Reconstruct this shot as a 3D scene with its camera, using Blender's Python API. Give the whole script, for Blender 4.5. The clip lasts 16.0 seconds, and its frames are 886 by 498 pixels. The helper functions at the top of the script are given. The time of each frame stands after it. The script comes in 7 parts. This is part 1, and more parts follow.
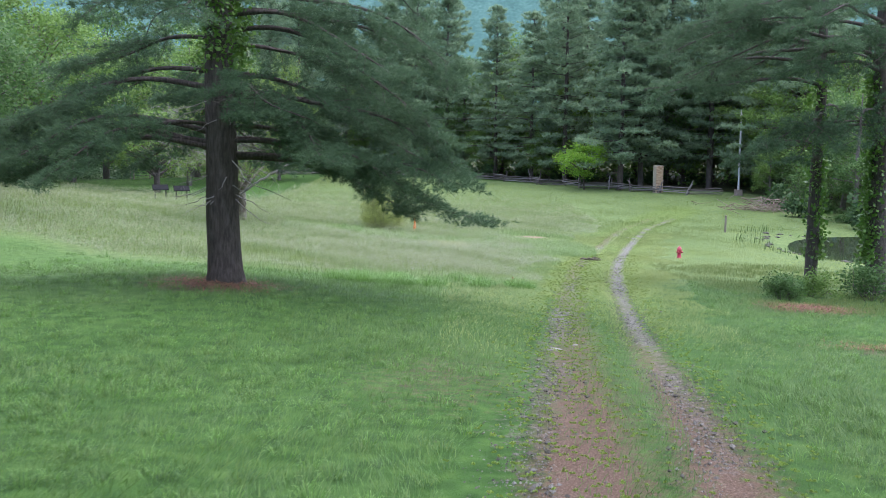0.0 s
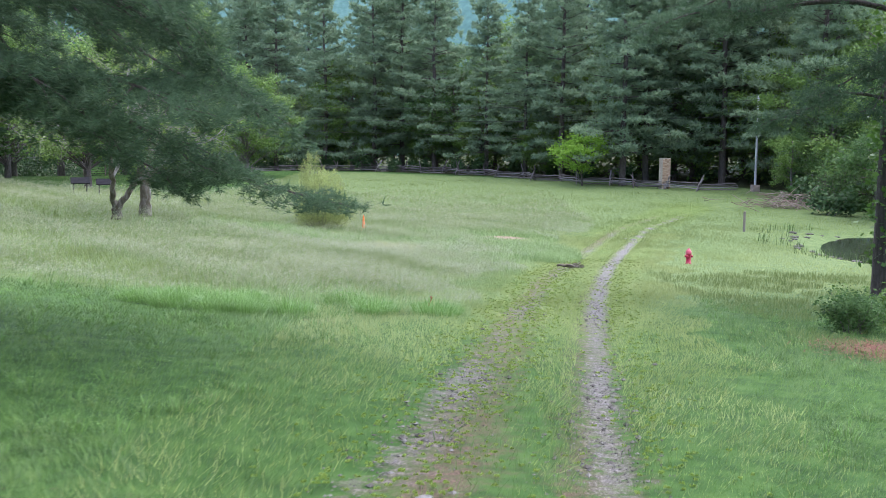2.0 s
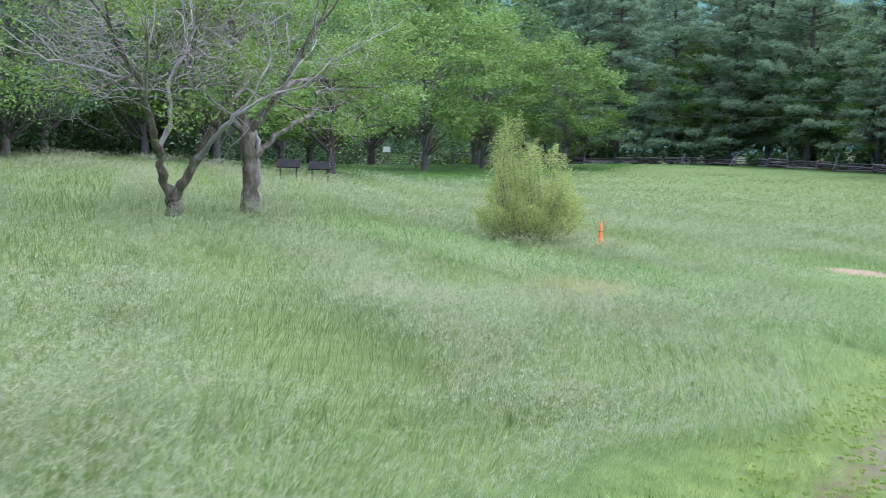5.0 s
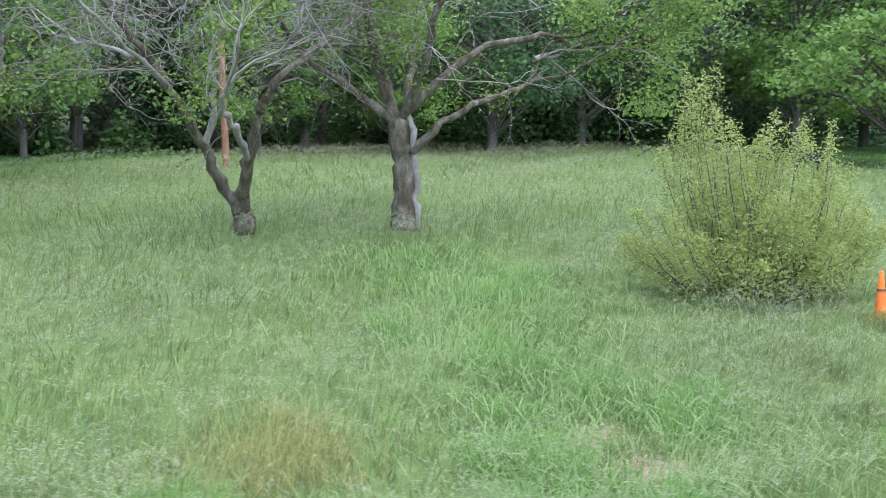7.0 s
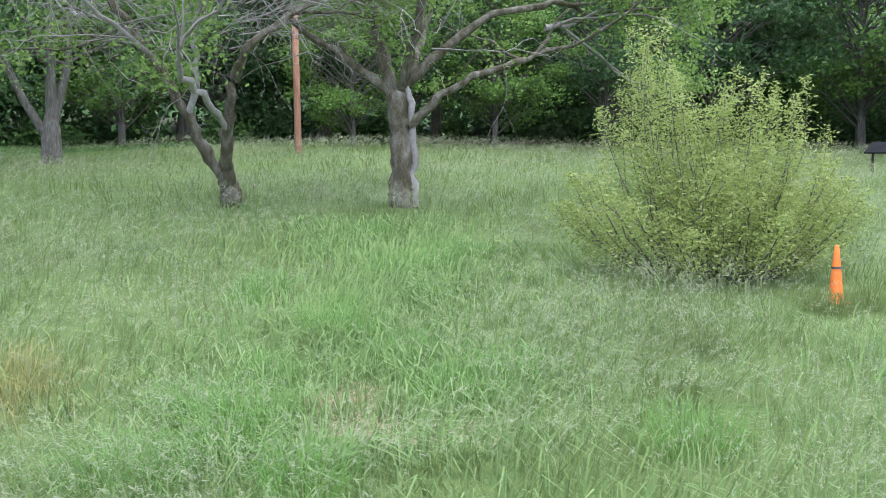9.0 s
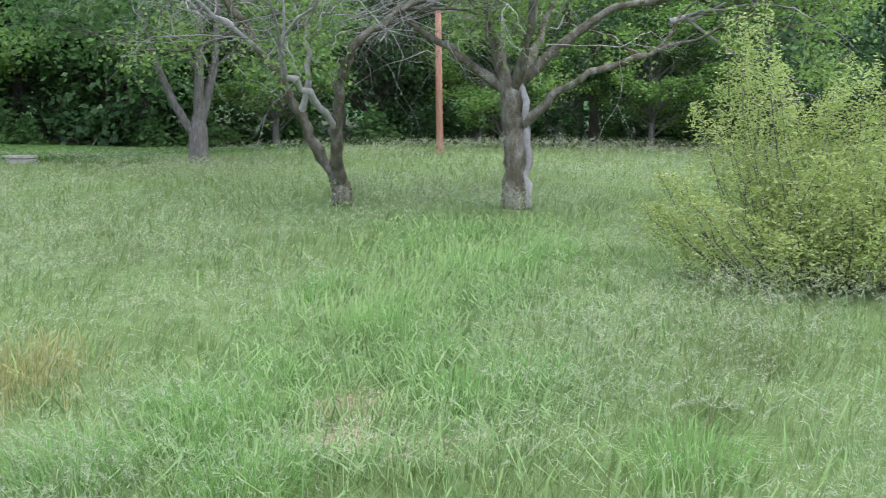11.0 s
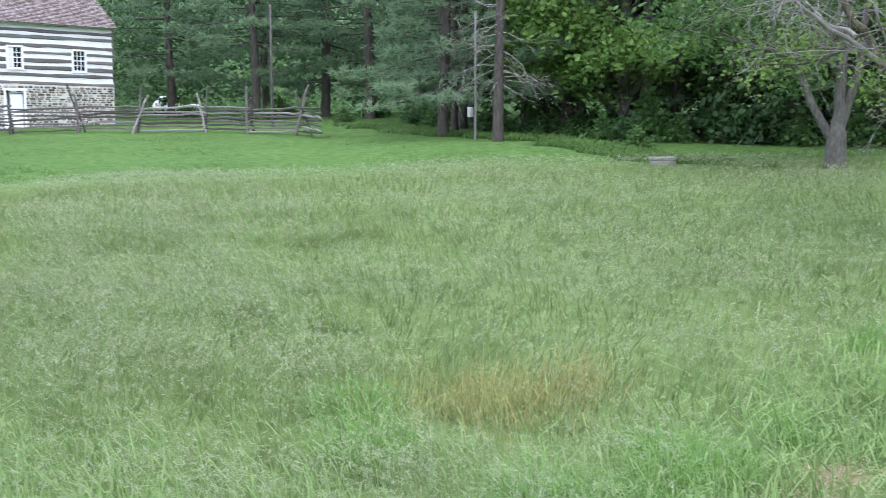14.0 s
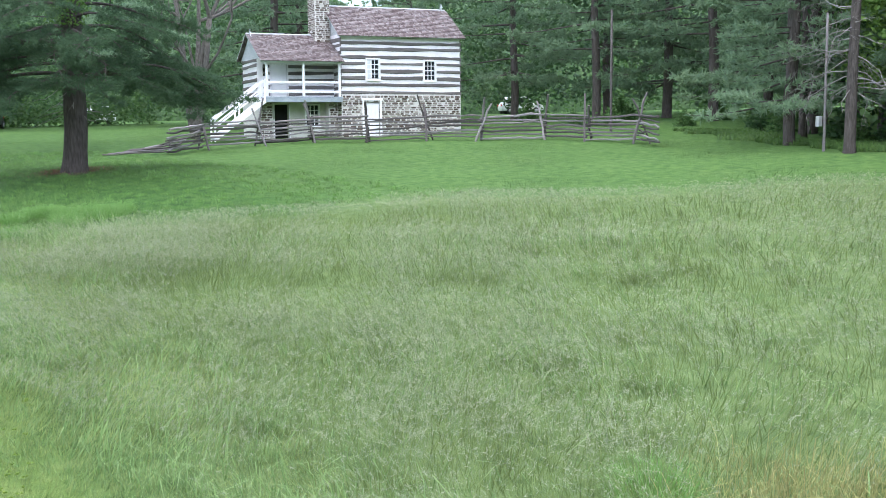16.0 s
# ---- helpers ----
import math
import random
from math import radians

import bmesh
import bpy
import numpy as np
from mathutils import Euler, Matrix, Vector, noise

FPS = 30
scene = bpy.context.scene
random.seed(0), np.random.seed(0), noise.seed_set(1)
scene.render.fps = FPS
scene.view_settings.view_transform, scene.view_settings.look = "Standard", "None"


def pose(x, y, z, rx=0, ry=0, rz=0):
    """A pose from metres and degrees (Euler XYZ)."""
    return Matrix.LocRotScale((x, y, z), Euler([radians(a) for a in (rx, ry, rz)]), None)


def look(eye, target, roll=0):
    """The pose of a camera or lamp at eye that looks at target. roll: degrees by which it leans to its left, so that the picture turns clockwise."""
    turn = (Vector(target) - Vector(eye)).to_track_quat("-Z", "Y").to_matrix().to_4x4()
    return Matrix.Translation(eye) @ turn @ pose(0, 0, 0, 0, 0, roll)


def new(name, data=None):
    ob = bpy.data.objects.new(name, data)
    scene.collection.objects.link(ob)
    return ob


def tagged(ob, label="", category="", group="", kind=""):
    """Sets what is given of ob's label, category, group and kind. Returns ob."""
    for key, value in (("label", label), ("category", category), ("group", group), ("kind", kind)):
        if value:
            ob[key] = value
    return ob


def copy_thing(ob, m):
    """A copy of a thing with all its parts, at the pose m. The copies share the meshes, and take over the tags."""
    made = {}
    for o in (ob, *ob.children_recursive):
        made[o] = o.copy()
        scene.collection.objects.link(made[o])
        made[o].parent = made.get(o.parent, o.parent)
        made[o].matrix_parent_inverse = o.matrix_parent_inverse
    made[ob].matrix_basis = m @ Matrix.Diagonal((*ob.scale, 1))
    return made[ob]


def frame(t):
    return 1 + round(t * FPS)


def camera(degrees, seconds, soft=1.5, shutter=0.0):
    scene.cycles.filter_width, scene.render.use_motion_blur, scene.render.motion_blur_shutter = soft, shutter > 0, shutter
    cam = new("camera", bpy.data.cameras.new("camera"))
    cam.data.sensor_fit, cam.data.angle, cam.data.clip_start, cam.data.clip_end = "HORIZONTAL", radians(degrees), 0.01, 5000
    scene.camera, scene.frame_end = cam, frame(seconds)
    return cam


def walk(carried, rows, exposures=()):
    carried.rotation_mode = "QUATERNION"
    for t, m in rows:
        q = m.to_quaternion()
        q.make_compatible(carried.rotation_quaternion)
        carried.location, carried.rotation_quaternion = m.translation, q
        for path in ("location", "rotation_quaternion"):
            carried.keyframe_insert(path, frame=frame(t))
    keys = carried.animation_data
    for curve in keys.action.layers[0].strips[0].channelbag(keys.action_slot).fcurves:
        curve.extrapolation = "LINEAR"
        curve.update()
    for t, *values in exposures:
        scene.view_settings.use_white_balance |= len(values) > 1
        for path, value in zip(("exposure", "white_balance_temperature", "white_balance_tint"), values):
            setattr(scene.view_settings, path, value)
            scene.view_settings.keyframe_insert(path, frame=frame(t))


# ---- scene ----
# ---- the camera and its walk ----
cam = camera(45.42, 16.0, soft=0.75, shutter=0.2)
PATH = [
    (0.0, pose(-0.000, 0.000, 7.000, 84.27, -0.81, 0.00)),
    (0.5, pose(0.618, 3.207, 6.696, 84.33, -0.81, 0.04)),
    (1.0, pose(1.335, 6.388, 6.364, 84.38, -0.68, 0.12)),
    (1.5, pose(2.008, 9.294, 6.079, 84.40, -0.66, 0.13)),
    (2.0, pose(2.816, 12.411, 5.829, 84.41, -0.68, 0.48)),
    (2.5, pose(3.556, 15.664, 5.513, 84.39, -0.67, 2.03)),
    (3.0, pose(4.172, 19.260, 5.132, 84.30, -0.82, 5.32)),
    (3.5, pose(4.712, 23.085, 4.836, 84.22, -0.89, 8.58)),
    (4.0, pose(5.076, 27.040, 4.728, 84.19, -1.05, 11.45)),
    (4.5, pose(5.335, 31.077, 4.655, 84.15, -1.06, 15.23)),
    (5.0, pose(5.646, 35.167, 4.648, 84.02, -1.12, 21.52)),
    (5.2, pose(5.738, 36.837, 4.650, 83.97, -1.12, 24.60)),
    (7.3, pose(10.186, 55.187, 4.480, 83.32, 1.44, 67.74)),
    (7.5, pose(10.170, 55.492, 4.332, 83.32, 1.58, 69.28)),
    (8.0, pose(10.355, 56.588, 3.893, 83.84, 1.48, 72.10)),
    (8.2, pose(10.500, 57.059, 3.826, 83.89, 1.27, 72.81)),
    (10.3, pose(10.269, 59.618, 3.473, 84.62, 0.82, 78.13)),
    (10.5, pose(10.227, 59.748, 3.480, 84.56, 0.83, 79.43)),
    (11.0, pose(10.157, 60.084, 3.515, 84.51, 0.66, 84.43)),
    (11.5, pose(10.126, 60.437, 3.571, 84.43, 0.55, 90.38)),
    (12.0, pose(10.137, 60.732, 3.660, 84.34, 0.47, 96.29)),
    (12.5, pose(10.105, 60.940, 3.729, 84.27, 0.26, 101.93)),
    (13.0, pose(10.083, 61.143, 3.797, 84.16, 0.09, 107.68)),
    (13.5, pose(10.116, 61.372, 3.945, 84.01, 0.02, 113.72)),
    (14.0, pose(10.163, 61.549, 4.155, 83.85, 0.11, 120.03)),
    (14.5, pose(10.140, 61.516, 4.403, 83.64, 0.31, 125.88)),
    (15.0, pose(10.060, 61.479, 4.632, 83.50, 0.47, 131.45)),
    (15.5, pose(9.954, 61.568, 4.829, 83.45, 0.53, 135.99)),
    (16.0, pose(9.830, 61.727, 4.990, 83.46, 0.60, 138.40)),
]
walk(cam, PATH, ((0.0, 1.92, 6450.0, 17.0), (2.0, 2.03, 6380.0, 21.0), (3.5, 2.13, 6300.0, 22.0), (5.0, 2.04, 6250.0, 15.0), (8.0, 2.0, 6450.0, 11.0), (10.5, 1.98, 6500.0, 9.5), (13.5, 1.96, 6450.0, 10.5), (16.0, 1.94, 6450.0, 11.0)))

# ---- world, sun, exposure ----
world = bpy.data.worlds.new("overcast_sky")
scene.world = world
world.use_nodes = True
wn = world.node_tree
bg = wn.nodes["Background"]
sky = wn.nodes.new("ShaderNodeTexSky")
sky.sky_type = "NISHITA"
sky.sun_disc = False
sky.sun_elevation = radians(76)
sky.sun_rotation = radians(56)
sky.air_density, sky.dust_density, sky.ozone_density = 1.0, 1.5, 1.0
wn.links.new(sky.outputs[0], bg.inputs[0])
bg.inputs[1].default_value = 0.15
sun_data = bpy.data.lights.new("sun", "SUN")
sun_data.energy, sun_data.angle, sun_data.color = 1.5, radians(130), (1.0, 0.96, 0.89)
sun_ob = new("sun", sun_data)
sun_ob.matrix_world = look((0, 0, 60), (-13, -9, 0))


# ---- materials ----
def mat(name, colors, scale=4.0, rough=0.85, bump=0.0, bump_scale=30.0, metal=0.0, leaf=0.0, island=0.0, stretch=(1, 1, 1), detail=6.0, obj_random=0.0, tip=None, spec=0.3, fine=0.35, up=0.0):
    """A material: a ramp of colours over noise at two scales, with relief; leaf: share of light let through; tip: colour towards the blade's end."""
    m = bpy.data.materials.new(name)
    m.use_nodes = True
    nt = m.node_tree
    N, L = nt.nodes, nt.links
    b = N["Principled BSDF"]
    b.inputs["Roughness"].default_value, b.inputs["Metallic"].default_value = rough, metal
    b.inputs["Specular IOR Level"].default_value = spec
    tc = N.new("ShaderNodeTexCoord")
    mp = N.new("ShaderNodeMapping")
    mp.inputs["Scale"].default_value = stretch
    L.new(tc.outputs["Object"], mp.inputs[0])
    n1, n2 = N.new("ShaderNodeTexNoise"), N.new("ShaderNodeTexNoise")
    n1.inputs["Scale"].default_value, n1.inputs["Detail"].default_value = scale, detail
    n2.inputs["Scale"].default_value, n2.inputs["Detail"].default_value = scale * 9, 3.0
    L.new(mp.outputs[0], n1.inputs[0])
    L.new(mp.outputs[0], n2.inputs[0])
    mx = N.new("ShaderNodeMix")
    mx.inputs["Factor"].default_value = fine
    L.new(n1.outputs[0], mx.inputs["A"])
    L.new(n2.outputs[0], mx.inputs["B"])
    fac = mx.outputs["Result"]
    geo = N.new("ShaderNodeNewGeometry")
    info = N.new("ShaderNodeObjectInfo")
    for out, amount in ((geo.outputs["Random Per Island"], island), (info.outputs["Random"], obj_random)):
        if amount:
            r = N.new("ShaderNodeMix")
            r.inputs["Factor"].default_value = amount
            L.new(fac, r.inputs["A"])
            L.new(out, r.inputs["B"])
            fac = r.outputs["Result"]
    ramp = N.new("ShaderNodeValToRGB")
    L.new(fac, ramp.inputs[0])
    els = ramp.color_ramp.elements
    lo, hi = (0.3, 0.7) if not (island or obj_random) else (0.15, 0.85)
    while len(els) < len(colors):
        els.new(0.5)
    for i, c in enumerate(colors):
        els[i].position = lo + (hi - lo) * i / max(1, len(colors) - 1)
        els[i].color = (*c, 1)
    col = ramp.outputs[0]
    if tip:
        at = N.new("ShaderNodeAttribute")
        at.attribute_name = "h"
        tm = N.new("ShaderNodeMix")
        tm.data_type = "RGBA"
        L.new(at.outputs["Fac"], tm.inputs[0])
        L.new(col, tm.inputs[6])
        tm.inputs[7].default_value = (*tip, 1)
        col = tm.outputs[2]
    L.new(col, b.inputs["Base Color"])
    if bump:
        bn = N.new("ShaderNodeTexNoise")
        bn.inputs["Scale"].default_value, bn.inputs["Detail"].default_value = bump_scale, 5.0
        L.new(mp.outputs[0], bn.inputs[0])
        bp = N.new("ShaderNodeBump")
        bp.inputs["Strength"].default_value, bp.inputs["Distance"].default_value = bump, 0.03
        L.new(bn.outputs[0], bp.inputs["Height"])
        L.new(bp.outputs[0], b.inputs["Normal"])
    if up:
        gn = N.new("ShaderNodeNewGeometry")
        vm = N.new("ShaderNodeMix")
        vm.data_type = "VECTOR"
        vm.inputs["Factor"].default_value = up
        L.new(gn.outputs["Normal"], vm.inputs[4])
        vm.inputs[5].default_value = (0.0, 0.0, 1.0)
        vn = N.new("ShaderNodeVectorMath")
        vn.operation = "NORMALIZE"
        L.new(vm.outputs[1], vn.inputs[0])
        L.new(vn.outputs[0], b.inputs["Normal"])
    if leaf:
        tr = N.new("ShaderNodeBsdfTranslucent")
        L.new(col, tr.inputs[0])
        ms = N.new("ShaderNodeMixShader")
        ms.inputs[0].default_value = leaf
        L.new(b.outputs[0], ms.inputs[1])
        L.new(tr.outputs[0], ms.inputs[2])
        L.new(ms.outputs[0], N["Material Output"].inputs[0])
    return m


M_bark_pine = mat("pine_bark", [(0.030, 0.025, 0.023), (0.072, 0.061, 0.056), (0.13, 0.113, 0.105)], 3.0, 0.95, 1.0, 14, stretch=(6, 6, 1.2))
M_bark_grey = mat("grey_bark", [(0.05, 0.044, 0.038), (0.12, 0.11, 0.10), (0.20, 0.19, 0.18)], 3.0, 0.95, 0.9, 18, stretch=(6, 6, 1.5))
M_bark_apple = mat("apple_bark", [(0.034, 0.032, 0.016), (0.076, 0.066, 0.042), (0.15, 0.135, 0.112), (0.27, 0.255, 0.235)], 2.0, 0.95, 0.9, 22, stretch=(4, 4, 1.5))
M_deadwood = mat("dead_twigs", [(0.12, 0.105, 0.10), (0.23, 0.215, 0.21), (0.36, 0.345, 0.34)], 2.0, 0.9, 0.3, 30)
# needles of the farther pines: colour paled to stand for haze over them
M_needle_hazed = mat("pine_needles_hazed", [(0.112, 0.188, 0.118), (0.178, 0.275, 0.162), (0.25, 0.35, 0.205)], 0.25, 0.6, leaf=0.6, island=0.35, spec=0.25, up=0.4)
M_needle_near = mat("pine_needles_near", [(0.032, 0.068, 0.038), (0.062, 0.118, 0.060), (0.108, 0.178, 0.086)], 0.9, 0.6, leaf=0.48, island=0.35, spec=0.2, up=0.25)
M_leaf_light = mat("bright_leaves", [(0.070, 0.140, 0.030), (0.115, 0.215, 0.046), (0.18, 0.29, 0.072)], 0.5, 0.6, leaf=0.42, island=0.5, up=0.3)
M_leaf_mid = mat("green_leaves", [(0.040, 0.092, 0.028), (0.072, 0.152, 0.044), (0.118, 0.215, 0.064)], 0.5, 0.6, leaf=0.45, island=0.5, up=0.3)
M_leaf_dark = mat("dark_leaves", [(0.026, 0.062, 0.024), (0.046, 0.102, 0.036), (0.078, 0.15, 0.052)], 0.5, 0.6, leaf=0.4, island=0.5, up=0.3)
M_leaf_lime = mat("lime_leaves", [(0.10, 0.21, 0.02), (0.15, 0.31, 0.03), (0.22, 0.38, 0.05)], 0.9, 0.6, leaf=0.45, island=0.5, up=0.3)
M_leaf_willow = mat("willow_leaves", [(0.18, 0.25, 0.065), (0.29, 0.365, 0.115), (0.42, 0.46, 0.20)], 0.8, 0.7, leaf=0.5, island=0.5, up=0.15)
M_leaf_apple = mat("apple_leaves", [(0.085, 0.155, 0.030), (0.14, 0.235, 0.05), (0.21, 0.31, 0.08)], 0.8, 0.6, leaf=0.4, island=0.5, up=0.3)
M_ivy = mat("ivy_leaves", [(0.045, 0.12, 0.02), (0.09, 0.20, 0.03), (0.15, 0.27, 0.05)], 2.0, 0.45, leaf=0.3, island=0.5, spec=0.5)
M_tall = mat("meadow_blades", [(0.090, 0.153, 0.038), (0.118, 0.188, 0.046), (0.146, 0.213, 0.056), (0.190, 0.230, 0.069)], 0.5, 0.7, leaf=0.4, island=0.2, tip=(0.205, 0.270, 0.100), up=0.8)
M_lush = mat("lush_blades", [(0.095, 0.190, 0.045), (0.148, 0.268, 0.070), (0.215, 0.335, 0.112)], 0.3, 0.5, leaf=0.35, island=0.5, tip=(0.25, 0.34, 0.15), up=0.55)
M_lawn = mat("lawn_blades", [(0.026, 0.074, 0.014), (0.046, 0.118, 0.020), (0.078, 0.168, 0.028), (0.125, 0.20, 0.042)], 0.35, 0.55, leaf=0.3, island=0.5, tip=(0.110, 0.215, 0.050), up=0.45, spec=0.4)
M_seed = mat("seed_heads", [(0.160, 0.216, 0.124), (0.250, 0.296, 0.184), (0.372, 0.396, 0.272)], 0.3, 0.9, leaf=0.4, island=0.45, up=0.6)
M_straw = mat("straw_blades", [(0.27, 0.32, 0.11), (0.38, 0.39, 0.15), (0.47, 0.41, 0.19)], 0.5, 0.8, leaf=0.45, island=0.5, up=0.85)
# cabin-side lawn: shorter blades, colour lightened for the open light there
M_mown_lit = mat("mown_blades_lit", [(0.040, 0.092, 0.025), (0.066, 0.140, 0.037), (0.106, 0.190, 0.052)], 0.35, 0.65, leaf=0.3, island=0.4, tip=(0.13, 0.218, 0.066), up=0.65)
M_road = mat("roadside_blades", [(0.152, 0.235, 0.056), (0.220, 0.308, 0.086), (0.30, 0.37, 0.13)], 0.6, 0.65, leaf=0.35, island=0.4, tip=(0.31, 0.37, 0.15), up=0.8)
M_tuft = mat("tussock_blades", [(0.060, 0.160, 0.026), (0.11, 0.245, 0.044), (0.17, 0.32, 0.075)], 0.9, 0.5, leaf=0.35, island=0.4, tip=(0.21, 0.36, 0.12), up=0.3)
M_weed = mat("roadside_weeds", [(0.155, 0.24, 0.042), (0.225, 0.325, 0.068), (0.30, 0.39, 0.105)], 1.0, 0.6, leaf=0.35, island=0.5)
M_gravel = mat("gravel_stones", [(0.060, 0.056, 0.050), (0.115, 0.110, 0.10), (0.21, 0.205, 0.195)], 8.0, 0.9, 0.3, 60, island=0.6)
M_litter = mat("red_needle_litter", [(0.085, 0.042, 0.026), (0.17, 0.085, 0.052), (0.28, 0.155, 0.10)], 6.0, 0.95, island=0.6)


# ---- the lie of the land ----
def ground(x, y):
    """Height of the soil: a hillside that falls from the cabin to the pond, and rises again to the far fence."""
    x, y = np.asarray(x, float), np.asarray(y, float)
    u = 65 * np.tanh((x + 10) / 65) / 60
    v = y - 70
    v = np.where(v > 0, 100 * np.tanh(v / 100), 85 * np.tanh(v / 85)) / 60
    z = 1.8301 - 3.0991 * u - 1.0254 * v + 1.4099 * u * u + 1.4157 * u * v + 1.2133 * v * v - 0.3623 * v ** 3 + 3.2723 * u * v * v
    for gx, gy, a, r in ((-6, 25.5, 0.55, 6), (-12.5, 63, 0.15, 7), (1, 59, -0.25, 8), (20, 74, 0.35, 8), (-27.5, 42, 0.3, 7), (-27, 64, 0.3, 9), (1.2, 13, 0.25, 7), (-24, 150, 0.9, 25)):
        z = z + a * np.exp(-((x - gx) ** 2 + (y - gy) ** 2) / (r * r))
    return z - 1.2 * np.exp(-((((x - 33.5) / 11) ** 2 + ((y - 66) / 13) ** 2)) ** 3)


def gz(x, y):
    return float(ground(x, y))


TRACK = np.polyfit((8, 11.2, 14, 17, 20, 24.4, 34, 44.4, 58.5, 70, 85, 92), (1.95, 2.2, 2.5, 2.8, 3.15, 3.72, 5.0, 6.6, 9.15, 12.2, 17.0, 19.5), 4)


def track_x(y):
    """Middle of the wheel track."""
    y = np.clip(np.asarray(y, float), 2, 98)
    return np.polyval(TRACK, y)


def field_edge(x):
    """Where the mown lawn ends and the hay meadow begins."""
    x = np.asarray(x, float)
    return np.where(x < -3, 35.2 + 0.032 * (x + 3) ** 2, 35.2 - 0.3 * (x + 3)) + 0.7 * np.sin(x * 0.7)


def in_meadow(x, y):
    d = track_x(y) - x
    wob = 0.5 * np.sin(y * 0.5) + 0.3 * np.sin(y * 1.3 + 1)
    west = -31.5 - np.clip(y - 50, 0, 60) * 0.42
    return (y > field_edge(x)) & (d > 2.3 + wob + np.clip(y - 55, 0, 60) * 0.02) & (x > west) & (y < 140 - x * 0.72) & ~((x < -16) & (y > 92 - (x + 16) * 0.1))


def meadow_soft(x, y):
    """The meadow's share, fading over its borders and thinning to a pale verge far up the track."""
    d = track_x(y) - x
    west = -31.5 - np.clip(y - 50, 0, 60) * 0.42
    m = np.minimum.reduce([y - field_edge(x), d - 2.3, x - west, 140 - x * 0.72 - y])
    m = np.where((x < -16) & (y > 92 - (x + 16) * 0.1), -9, m)
    return np.maximum.reduce([np.clip(m / 3 + 0.45, 0, 1), np.clip((y - 58) / 22, 0, 0.85) * (x > -14) * (y < 140 - x * 0.72), np.clip((y - 33) / 16, 0, 0.8) * (d < -2) * (y < 140 - x * 0.72)])


